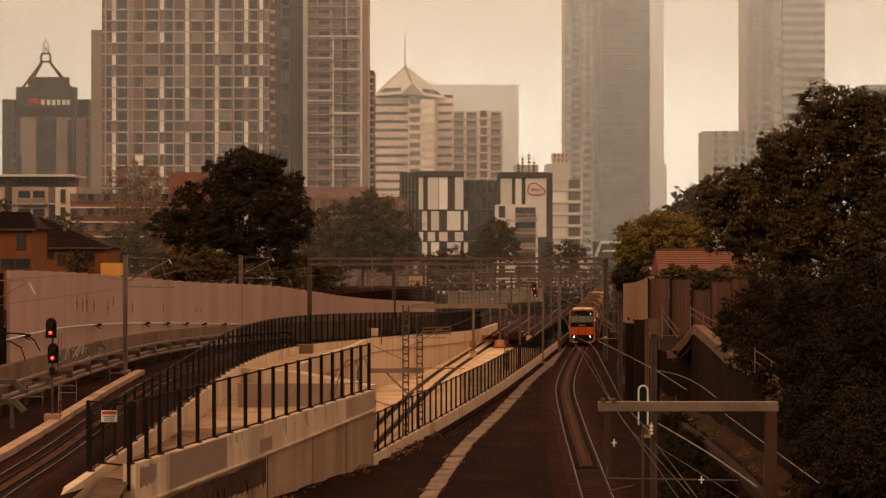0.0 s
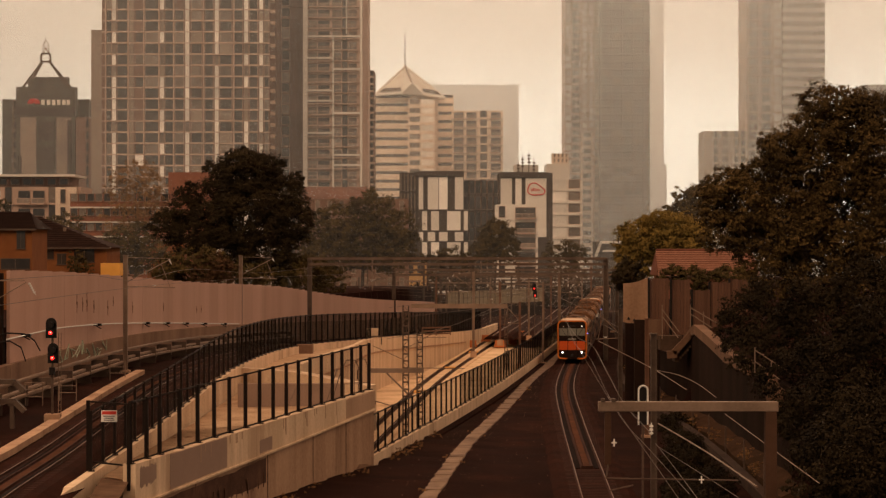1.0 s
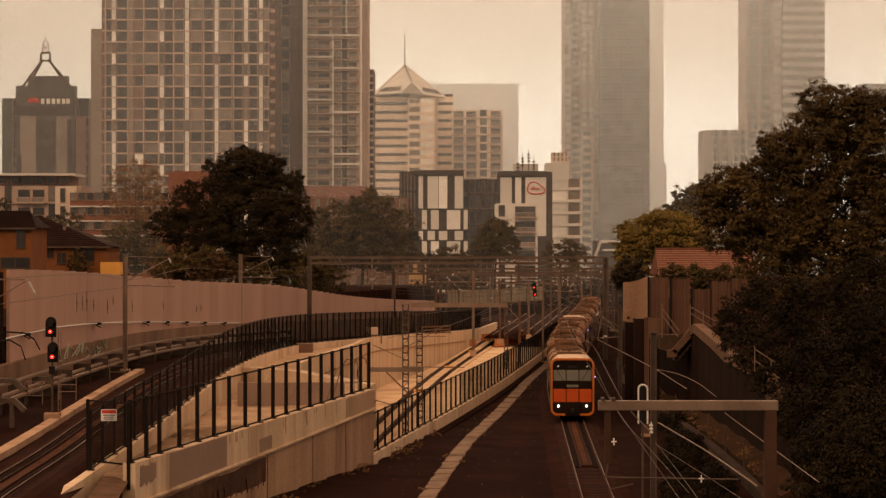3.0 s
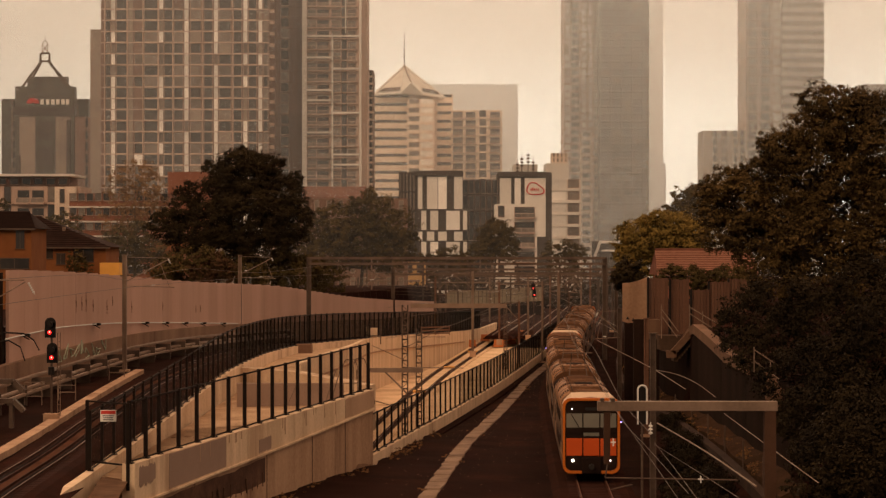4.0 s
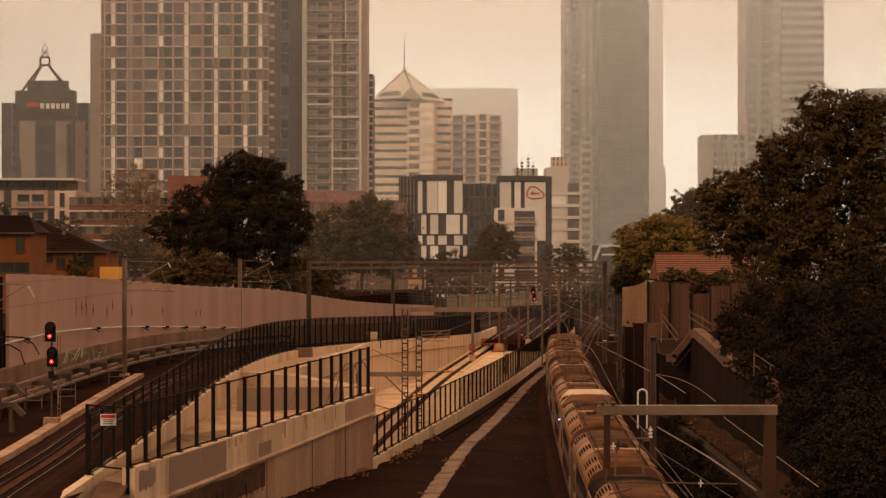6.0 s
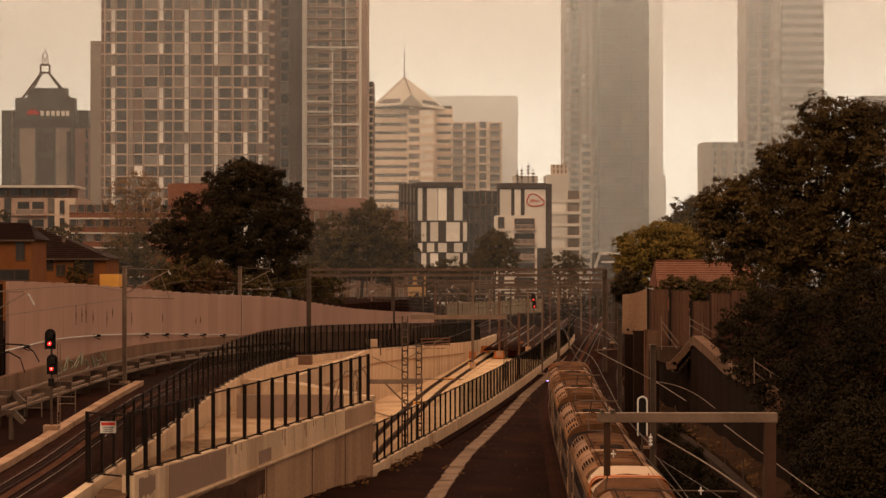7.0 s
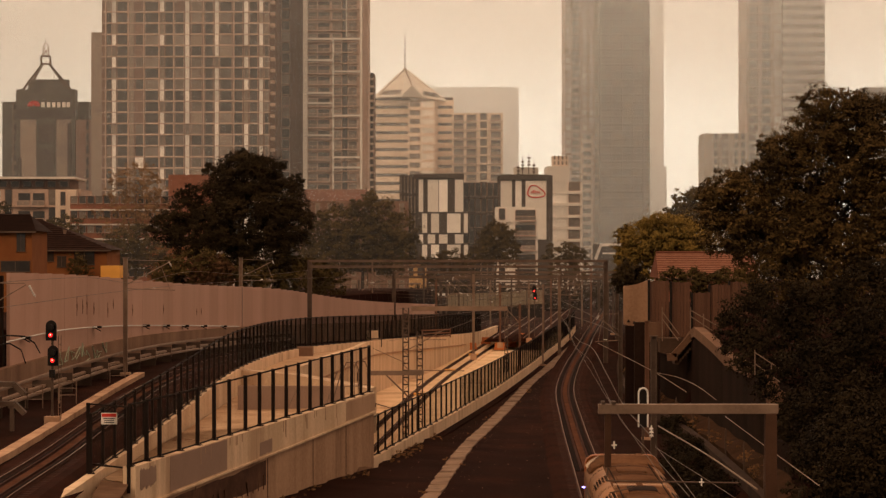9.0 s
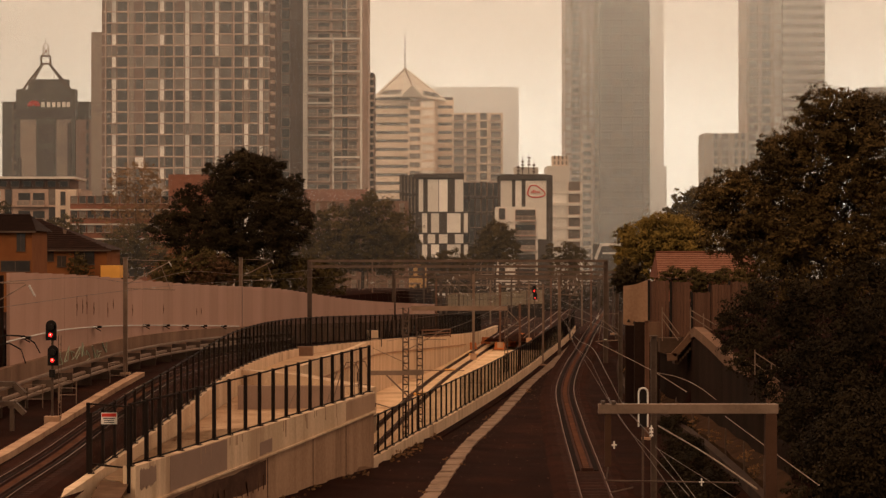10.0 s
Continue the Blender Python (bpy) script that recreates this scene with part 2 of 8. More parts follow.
M = {
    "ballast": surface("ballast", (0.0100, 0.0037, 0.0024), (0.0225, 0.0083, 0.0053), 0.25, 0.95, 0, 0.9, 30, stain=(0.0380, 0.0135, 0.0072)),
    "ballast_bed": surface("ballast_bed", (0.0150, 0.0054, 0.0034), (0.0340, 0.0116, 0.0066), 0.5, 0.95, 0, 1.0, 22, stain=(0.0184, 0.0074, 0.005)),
    "earth": surface("earth", (0.05, 0.045, 0.03), (0.11, 0.085, 0.055), 0.06, 0.95, 0, 0.5, 25, stain=(0.04, 0.045, 0.02)),
    "concrete": surface("concrete", (0.52, 0.37, 0.235), (0.72, 0.535, 0.36), 0.8, 0.85, 0, 0.2, 8, stain=(0.31, 0.19, 0.115), streak=True),
    "concrete_old": surface("concrete_old", (0.29, 0.172, 0.105), (0.46, 0.295, 0.186), 0.7, 0.9, 0, 0.3, 7, stain=(0.115, 0.057, 0.033), streak=True),
    # darkened past bare concrete: tree shade and lens vignette put into the colour
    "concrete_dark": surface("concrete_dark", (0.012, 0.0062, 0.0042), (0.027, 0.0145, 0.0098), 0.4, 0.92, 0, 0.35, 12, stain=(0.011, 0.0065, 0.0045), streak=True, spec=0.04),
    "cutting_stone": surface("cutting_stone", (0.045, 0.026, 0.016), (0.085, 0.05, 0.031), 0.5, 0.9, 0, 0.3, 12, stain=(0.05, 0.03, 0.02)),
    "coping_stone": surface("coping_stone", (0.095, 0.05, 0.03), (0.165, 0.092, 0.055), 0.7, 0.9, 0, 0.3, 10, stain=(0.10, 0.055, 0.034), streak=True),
    "far_panel": surface("far_panel", (0.17, 0.135, 0.09), (0.25, 0.20, 0.14), 0.8, 0.9, 0, 0.1, 10, spread=0.15, streak=True),
    "beam_grey": surface("beam_grey", (0.085, 0.055, 0.038), (0.135, 0.09, 0.064), 0.9, 0.75, 0.1, 0.15, 10, stain=(0.07, 0.038, 0.024)),
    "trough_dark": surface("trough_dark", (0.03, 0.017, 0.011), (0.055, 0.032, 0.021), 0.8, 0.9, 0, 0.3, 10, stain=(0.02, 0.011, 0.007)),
    "verge": surface("verge", (0.03, 0.015, 0.008), (0.06, 0.031, 0.017), 0.8, 0.95, 0, 0.6, 10, stain=(0.022, 0.014, 0.008)),
    "band_brown": surface("band_brown", (0.1734, 0.0987, 0.0634), (0.255, 0.1551, 0.1012), 0.5, 0.9, 0, 0.3, 12, stain=(0.102, 0.0564, 0.037), streak=True),
    "band_pale": surface("band_pale", (0.35, 0.22, 0.14), (0.46, 0.30, 0.195), 0.6, 0.9, 0, 0.2, 14, stain=(0.27, 0.165, 0.10), streak=True),
    "coat_dark": surface("coat_dark", (0.050, 0.024, 0.015), (0.095, 0.048, 0.03), 1.1, 0.85, 0, 0.2, 9, stain=(0.16, 0.085, 0.052)),
    "coat_rust": surface("coat_rust", (0.16, 0.085, 0.048), (0.25, 0.145, 0.085), 1.3, 0.9, 0, 0.2, 9, stain=(0.11, 0.052, 0.028)),
    "slab": surface("slab", (0.33, 0.205, 0.115), (0.56, 0.38, 0.23), 0.45, 0.88, 0, 0.25, 7, stain=(0.225, 0.128, 0.07)),
    "slab_pale": surface("slab_pale", (0.60, 0.41, 0.235), (0.80, 0.58, 0.36), 0.4, 0.88, 0, 0.2, 8, stain=(0.36, 0.22, 0.12)),
    "path": surface("path", (0.153, 0.0987, 0.066), (0.255, 0.1739, 0.1188), 0.9, 0.9, 0, 0.35, 16, stain=(0.0612, 0.0357, 0.0238)),
    "grey_paint": surface("grey_paint", (0.2652, 0.1786, 0.132), (0.306, 0.2068, 0.154), 0.8, 0.8, 0, 0.1, 10),
    "noise_wall": surface("noise_wall", (0.3978, 0.235, 0.176), (0.459, 0.282, 0.2156), 0.35, 0.85, 0, 0.12, 14, stain=(0.3264, 0.1974, 0.1408), spread=0.05, streak=True),
    "graffiti": surface("graffiti", (0.30, 0.36, 0.24), (0.44, 0.44, 0.34), 1.2, 0.7, 0, 0.05, 6),
    "rail": surface("rail", (0.030, 0.0105, 0.006), (0.056, 0.021, 0.012), 1.5, 0.75, 0.1, 0.1, spec=0.05),
    "rail_top": surface("rail_top", (0.125, 0.062, 0.036), (0.18, 0.095, 0.056), 2.0, 0.45, 0.6, 0.0),
    # near-black tone for the shadow between rail and guard
    "rail_shade": surface("rail_shade", (0.007, 0.0035, 0.0025), (0.014, 0.006, 0.004), 1.5, 0.85, 0, 0.3, spec=0.03),
    "rust_red": surface("rust_red", (0.055, 0.022, 0.012), (0.095, 0.04, 0.022), 1.0, 0.95, 0, 0.5, 14, stain=(0.04, 0.016, 0.009)),
    "sleeper": surface("sleeper", (0.021, 0.0078, 0.0048), (0.041, 0.0155, 0.0092), 1.5, 0.9, 0, 0.3, spread=0.25),
    "steel": surface("steel", (0.0689, 0.0458, 0.0330), (0.1147, 0.0776, 0.0561), 0.9, 0.6, 0.3, 0.1, 12, stain=(0.0536, 0.0296, 0.0198)),
    "steel_light": surface("steel_light", (0.153, 0.1015, 0.0704), (0.2346, 0.1598, 0.1144), 0.9, 0.55, 0.2, 0.1, 12),
    "fence": surface("fence_paint", (0.012, 0.008, 0.006), (0.02, 0.013, 0.010), 2.0, 0.6, 0.0, 0.05, spec=0.05),
    "net": netting("fence_net", (0.010, 0.007, 0.006), 0.24),
    # denser cover to fit the camera's edge-on view of the farther mesh
    "net_far": netting("fence_net_far", (0.010, 0.007, 0.006), 0.74),
    "net_mid": netting("fence_net_mid", (0.010, 0.007, 0.006), 0.48),
    "net_thin": netting("fence_net_thin", (0.02, 0.015, 0.012), 0.2),
    "wire": surface("wire", (0.0734, 0.0487, 0.0348), (0.1175, 0.0798, 0.0583), 1.0, 0.5, 0.2, 0.0),
    "porcelain": surface("porcelain", (0.62, 0.58, 0.53), (0.72, 0.68, 0.62), 3.0, 0.25, 0, 0.0),
    "black": surface("black_paint", (0.010, 0.0075, 0.006), (0.017, 0.012, 0.010), 2.0, 0.5, 0, 0.05),
    "red_lamp": glowing("red_lamp", (1.0, 0.012, 0.01), 3.0),
    "red_core": glowing("red_lamp_core", (1.0, 0.22, 0.16), 4.0),
    "white_lamp": glowing("white_lamp", (1.0, 0.9, 0.75), 9.0),
    "blue_lamp": glowing("blue_lamp", (0.3, 0.25, 1.0), 6.0),
    "sign_white": surface("sign_white", (0.7, 0.66, 0.6), (0.78, 0.74, 0.68), 3.0, 0.5, 0, 0.0),
    "sign_red": surface("sign_red", (0.45, 0.03, 0.02), (0.55, 0.045, 0.03), 3.0, 0.5, 0, 0.0),
    "bar_ink": surface("bar_ink", (0.03, 0.03, 0.03), (0.05, 0.05, 0.05), 3.0, 0.6, 0, 0.0),
    "board_brown": surface("board_brown", (0.0867, 0.0423, 0.0264), (0.1224, 0.062, 0.0387), 0.8, 0.85, 0, 0.15, 12, spread=0.15, streak=True),
    "yellow": surface("yellow_board", (0.62, 0.30, 0.06), (0.72, 0.36, 0.08), 1.0, 0.7, 0, 0.1),
    "orange_plastic": surface("orange_barrier", (0.42, 0.13, 0.04), (0.50, 0.17, 0.055), 1.0, 0.6, 0, 0.05),
    # rust on the rail plinths; on the near portal it holds shadow in its colour
    "rust_and_shade": surface("rust_and_shade", (0.042, 0.02, 0.011), (0.072, 0.036, 0.021), 1.2, 0.9, 0, 0.2),
    "rust": surface("rusty_steel", (0.13, 0.065, 0.04), (0.20, 0.105, 0.065), 1.2, 0.85, 0.2, 0.2),
    "brick": surface("brick", (0.18, 0.066, 0.037), (0.25, 0.098, 0.056), 0.8, 0.9, 0, 0.3, 20, stain=(0.16, 0.07, 0.042)),
    "brick_orange": surface("brick_orange", (0.17, 0.058, 0.019), (0.22, 0.083, 0.028), 0.8, 0.9, 0, 0.3, 20),
    "tile_roof": surface("roof_tiles", (0.10, 0.036, 0.021), (0.155, 0.058, 0.034), 1.2, 0.85, 0, 0.4, 12, spread=0.2),
    "tile_dark": surface("dark_roof_tiles", (0.016, 0.0075, 0.0052), (0.028, 0.013, 0.009), 1.0, 0.85, 0, 0.4, 12, spread=0.2),
    "tile_edge": surface("tile_edge", (0.30, 0.145, 0.095), (0.40, 0.20, 0.135), 2.2, 0.85, 0, 0.3, 8),
    "yellow_brick": surface("yellow_brick", (0.36, 0.20, 0.075), (0.48, 0.28, 0.11), 0.7, 0.9, 0, 0.3, 18),
    "bark": surface("bark", (0.035, 0.026, 0.02), (0.07, 0.052, 0.04), 2.0, 0.95, 0, 0.8, 8),
    "leaf_dark": leaf_stuff("leaf_dark", (0.015, 0.0103, 0.0058), (0.046, 0.0305, 0.0122)),
    "leaf_russet": leaf_stuff("leaf_russet", (0.045, 0.023, 0.011), (0.11, 0.056, 0.026)),
    # darker copy of leaf_dark: the corner vignette is put into the leaf colour
    "leaf_dimmed": leaf_stuff("leaf_dimmed", (0.0075, 0.0052, 0.003), (0.028, 0.0185, 0.0072)),
    "leaf_mid": leaf_stuff("leaf_mid", (0.022, 0.0148, 0.0068), (0.11, 0.067, 0.0215)),
    "leaf_olive": leaf_stuff("leaf_olive", (0.0326, 0.0254, 0.0097), (0.102, 0.0658, 0.0211)),
    "leaf_yellow": leaf_stuff("leaf_yellow", (0.085, 0.06, 0.016), (0.24, 0.15, 0.036)),
    "leaf_autumn": leaf_stuff("leaf_autumn", (0.14, 0.075, 0.03), (0.26, 0.14, 0.06)),
}


# ---- building blocks ----
def box(bm, x0, x1, y0, y1, z0, z1, bevel=0.0):
    r = bmesh.ops.create_cube(bm, size=1.0, matrix=Matrix.Translation(((x0 + x1) / 2, (y0 + y1) / 2, (z0 + z1) / 2))
                              @ Matrix.Diagonal((abs(x1 - x0), abs(y1 - y0), abs(z1 - z0), 1)))
    if bevel:
        edges = list({e for v in r["verts"] for e in v.link_edges})
        bmesh.ops.bevel(bm, geom=edges, offset=bevel, segments=2, profile=0.5, affect="EDGES")
    return bm


def rod(bm, a, b, r, r2=None, sides=8):
    """A round bar from a to b."""
    a, b = Vector(a), Vector(b)
    d = b - a
    m = Matrix.Translation((a + b) / 2) @ d.to_track_quat("Z", "Y").to_matrix().to_4x4()
    bmesh.ops.create_cone(bm, cap_ends=True, segments=sides, radius1=r, radius2=r if r2 is None else r2, depth=d.length, matrix=m)
    return bm


def beam(bm, a, b, w, h):
    """A square bar from a to b, w wide and h high."""
    a, b = Vector(a), Vector(b)
    d = b - a
    m = Matrix.Translation((a + b) / 2) @ d.to_track_quat("X", "Z").to_matrix().to_4x4() @ Matrix.Diagonal((d.length, w, h, 1))
    bmesh.ops.create_cube(bm, size=1.0, matrix=m)
    return bm


def data_of(bm, mat, smooth=False, name="mesh"):
    me = bpy.data.meshes.new(name)
    bm.to_mesh(me)
    bm.free()
    for mt in (mat if isinstance(mat, (list, tuple)) else [mat]):
        me.materials.append(mt)
    if smooth:
        for p in me.polygons:
            p.use_smooth = True
    return me


def part(name, bm, mat, parent, label="", smooth=False):
    ob = new(name, data_of(bm, mat, smooth, name))
    ob.parent = parent
    if label:
        ob["label"] = label
    return ob


def piece(name, me, parent, m, kind=""):
    """One of many alike pieces on shared mesh data, at a pose in its parent's space."""
    ob = new(name, me)
    ob.parent = parent
    ob.matrix_basis = m
    if kind:
        ob["kind"] = kind
    return ob


def thing(name, label, category, m=None, group="", kind=""):
    ob = new(name)
    ob.empty_display_size = 0.3
    if m is not None:
        ob.matrix_world = m
    return tagged(ob, label, category, group, kind)


def solid(name, bm, mat, label, category, kind="", smooth=False, group=""):
    return tagged(new(name, data_of(bm, mat, smooth, name)), label, category, group, kind)


def spline(pts):
    """A smooth curve through control points (y, value)."""
    ys = [p[0] for p in pts]

    def f(y):
        i = max(0, min(len(pts) - 2, sum(1 for v in ys if v <= y) - 1))
        (y0, a), (y1, b) = pts[i], pts[i + 1]
        h = y1 - y0
        ma = (b - pts[i - 1][1]) / (y1 - pts[i - 1][0]) if i else (b - a) / h
        mb = (pts[i + 2][1] - a) / (pts[i + 2][0] - y0) if i + 2 < len(pts) else (b - a) / h
        t = (y - y0) / h
        if t < 0:
            return a + ma * (y - y0)
        if t > 1:
            return b + mb * (y - y1)
        return ((2 * t ** 3 - 3 * t * t + 1) * a + (t ** 3 - 2 * t * t + t) * h * ma
                + (3 * t * t - 2 * t ** 3) * b + (t ** 3 - t * t) * h * mb)
    return f


def sweep(path, profile, closed=True):
    """A profile (across, up) carried along a path of (x, y, z)."""
    bm = bmesh.new()
    rows = []
    for i, p in enumerate(path):
        p = Vector(p)
        d = Vector(path[min(i + 1, len(path) - 1)]) - Vector(path[max(i - 1, 0)])
        side = Vector((d.y, -d.x, 0)).normalized()
        rows.append([bm.verts.new(p + side * a + Vector((0, 0, u))) for a, u in profile])
    k = len(profile)
    for r0, r1 in zip(rows, rows[1:]):
        for j in range(k if closed else k - 1):
            bm.faces.new((r0[j], r0[(j + 1) % k], r1[(j + 1) % k], r1[j]))
    if closed:
        bm.faces.new(rows[0])
        bm.faces.new(list(reversed(rows[-1])))
    bmesh.ops.recalc_face_normals(bm, faces=bm.faces)
    return bm


# ---- the plan: lines of the place, x and z along y ----
main_x = spline([(-330, -1.5), (-100, 4.0), (0, 5.4), (60, 6.58), (105, 7.39), (128, 7.98), (160, 8.95), (196, 10.35), (234, 13.1),
                 (271, 16.3), (315, 20.0), (353, 23.4), (470, 34.0)])
left_x = spline([(40, -14.4), (85, -16.9), (106, -17.5), (121, -17.9), (151, -18.2), (190, -16.2), (225, -11.2), (262, -5.4), (300, -0.8), (350, 6.5), (420, 18.0)])
fence_x = spline([(112, -5.9), (128, -4.04), (159, 0.25), (189, 4.2), (225, 8.35), (258, 11.85), (291, 15.35), (320, 17.95), (400, 24.3)])
back_x = spline([(80, -15.6), (90, -15.0), (97, -14.7), (104, -14.35), (120, -13.9), (151, -13.4), (190, -12.0), (225, -7.1), (255, -2.9), (300, 3.0), (320, 5.4)])
west_x = spline([(152, -9.6), (190, -7.6), (225, -6.8), (255, -2.6), (300, 3.3), (345, 8.0)])
slab_x = spline([(120, -9.5), (216, -2.6), (259, 0.5), (330, 8.4), (400, 15.5)])


main_z = spline([(-60, -1.2), (60, -0.6), (82, -0.25), (104, 0.08), (128, 0.43), (160, 0.68), (196, 0.95), (271, 1.47), (353, 2.07), (480, 3.0), (900, 3.0), (1000, 3.0)])


left_z = spline([(40, 3.3), (85, 3.15), (106, 3.25), (151, 4.1), (190, 4.2), (261, 3.0), (300, 2.3), (420, 2.6)])
slab_z = spline([(120, -3.0), (216, -1.0), (259, -0.6), (330, 1.0), (400, 2.2)])
wall_x = spline([(100, -28.0), (138, -26.0), (175, -24.3), (224, -19.8), (250, -15.5), (275, -10.3), (310, -5.0), (340, -0.8)])
right_x = spline([(40, 15.0), (100, 17.5), (150, 18.2), (190, 17.5), (240, 20.5), (300, 27.0), (420, 40.0)])



# ---- ground ----
def cut_top(y):
    return float(np.interp(y, (40, 130, 146, 162, 164, 172, 186, 200, 240, 330), (4.6, 5.4, 5.6, 6.9, 6.6, 5.0, 5.0, 5.2, 5.6, 6.0)))



def ground_z(x, y):
    m = main_z(y) - 0.35
    if y > 420:
        return m + 0.2
    if x > right_x(y) + 0.1:
        if y < 112:
            return min(9.0, m + (x - right_x(y)) * 1.5)
        return min(9.0, cut_top(min(y, 330)) - 0.3 + (x - right_x(y)) * 0.45) if y < 345 else m + 0.2
    edge = wall_x(max(100, min(y, 340)))
    if y < 345 and x < edge - 0.2:
        return 7.6 if x < edge - 0.6 else left_z(y) - 0.35
    if y < 94.5:
        return left_z(y) - 0.35 if x < back_x(max(y, 80)) - 0.3 else m + min(0.5, max(0, 4 - x) * 0.05)
    if y < 345 and x < (back_x(y) if y < 152 else west_x(y)) - 0.7:
        return left_z(y) - 0.35
    if y < 128 and x > -13.05 + (y - 94.5) * 0.269 or x > fence_x(max(y, 112)):
        return m + (min(0.5, max(0, 4 - x) * 0.05) if y < 150 else 0)
    if y < 345:
        return slab_z(max(y, 120)) - 0.4
    return m + 0.2


def ground():
    xs = [-4000, -1500, -500, -200, -90] + [v * 0.6 for v in range(-100, 84)] + [60, 90, 200, 500, 1500, 4000]
    ys = [-600, -200, -60, -20, 0, 20, 40] + [50 + v * 1.5 for v in range(250)] + [430, 460, 500, 560, 700, 1000, 1600, 2600, 4500]
    bm = bmesh.new()
    grid = [[bm.verts.new((x, y, ground_z(x, y) + 0.05 * noise.noise((x * 0.4, y * 0.4, 0)))) for x in xs] for y in ys]
    for r0, r1 in zip(grid, grid[1:]):
        for j in range(len(xs) - 1):
            bm.faces.new((r0[j], r0[j + 1], r1[j + 1], r1[j]))
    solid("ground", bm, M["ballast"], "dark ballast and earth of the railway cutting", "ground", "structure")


ground()


# ---- tracks ----
def track(name, label, fx, fz, y0, y1, step, bed, guard, slab=False):
    t = thing(name, label, "railway track", kind="structure")
    ys = [y0 + (y1 - y0) * i / 90 for i in range(91)]
    line = [(fx(y), y, fz(y)) for y in ys]
    if slab:
        for off in (-0.7525, 0.7525):
            part("rail_plinth", sweep([(fx(y) + off, y, fz(y)) for y in ys], [(-0.3, -0.17), (0.3, -0.17), (0.26, -0.10), (-0.26, -0.10)]), M["rust_and_shade"], t, "dark rusty rail plinth")
        part("track_slab", sweep(line, [(-1.5, -0.5), (1.5, -0.5), (1.5, -0.16), (-1.5, -0.16)]), M["slab_pale"], t, "pale concrete slab")
    else:
        part("ballast_bed", sweep(line, [(-2.6, -0.6), (2.6, -0.6), (1.7, -0.17), (-1.7, -0.17)]), bed, t, "rust-brown ballast")
    foot = [(-0.07, -0.16), (0.07, -0.16), (0.07, -0.13), (0.02, -0.11), (0.02, -0.03), (0.036, -0.02), (0.036, 0), (-0.036, 0),
            (-0.036, -0.02), (-0.02, -0.03), (-0.02, -0.11), (-0.07, -0.13)]
    for off in (-0.7525, 0.7525):
        shift = [(fx(y) + off, y, fz(y)) for y in ys]
        r = part("rail", sweep(shift, foot), M["rail"], t)
        part("running_surface", sweep(shift, [(-0.016, 0.0), (0.03, 0.0), (0.03, 0.004), (-0.016, 0.004)]), M["rail_top"], r, "polished rail head")
    if guard:
        inner = [y for y in ys if y > guard]
        for off in (-0.29, 0.29):
            part("guard_rail", sweep([(fx(y) + off, y, fz(y) - 0.01) for y in inner], foot), M["rail"], t, "rusty inner guard rail")
        # black strips stand in for the shadow beside each guard rail
        for off in (-0.51, 0.51):
            part("flangeway", sweep([(fx(y) + off, y, fz(y) - 0.15) for y in inner], [(-0.13, -0.05), (0.13, -0.05), (0.12, 0.03), (-0.12, 0.03)]), M["rail_shade"], t, "black strip standing in for the shadow between rail and guard")
        part("infill", sweep([(fx(y), y, fz(y) - 0.15) for y in inner], [(-0.2, -0.05), (0.2, -0.05), (0.18, 0.05), (-0.18, 0.05)]), M["rust_red"], t, "rusty brown infill between the guard rails")
        y = inner[0]
        part("guard_end", box(bmesh.new(), fx(y) - 0.33, fx(y) + 0.33, y - 0.15, y, fz(y) - 0.16, fz(y) + 0.01, 0.02), M["sleeper"], t)
    me = data_of(box(bmesh.new(), -1.25, 1.25, -0.115, 0.115, -0.25, -0.155, 0.02), M["sleeper"], name="sleeper")
    if not slab:
        y = y0
        while y < min(y1, y0 + 290 * step):
            a = math.atan2(fx(y + 1) - fx(y - 1), 2)
            piece("sleeper", me, t, pose(fx(y), y, fz(y), 0, 0, -math.degrees(a)))
            y += step
    return t


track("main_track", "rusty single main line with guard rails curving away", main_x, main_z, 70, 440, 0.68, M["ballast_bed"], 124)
track("side_track", "single track on the raised deck beside the fence", left_x, left_z, 60, 420, 0.68, M["ballast_bed"], 60)
track("slab_track", "pale concrete slab track climbing out of the dive", slab_x, slab_z, 130, 400, 0.7, M["slab"], 0, True)


# ---- flat see-through sheets standing in for haze over the town ----
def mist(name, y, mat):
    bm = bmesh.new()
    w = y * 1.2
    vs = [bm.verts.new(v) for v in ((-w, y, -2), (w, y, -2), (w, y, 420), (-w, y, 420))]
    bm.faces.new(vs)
    return solid(name, bm, mat, "flat see-through sheet standing in for haze over the town", "mist", "structure")


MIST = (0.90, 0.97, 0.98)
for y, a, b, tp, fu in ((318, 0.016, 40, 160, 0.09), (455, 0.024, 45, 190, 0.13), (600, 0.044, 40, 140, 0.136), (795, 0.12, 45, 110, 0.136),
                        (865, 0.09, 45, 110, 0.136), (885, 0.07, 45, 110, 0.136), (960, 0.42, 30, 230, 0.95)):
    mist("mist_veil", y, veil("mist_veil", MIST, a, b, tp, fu))



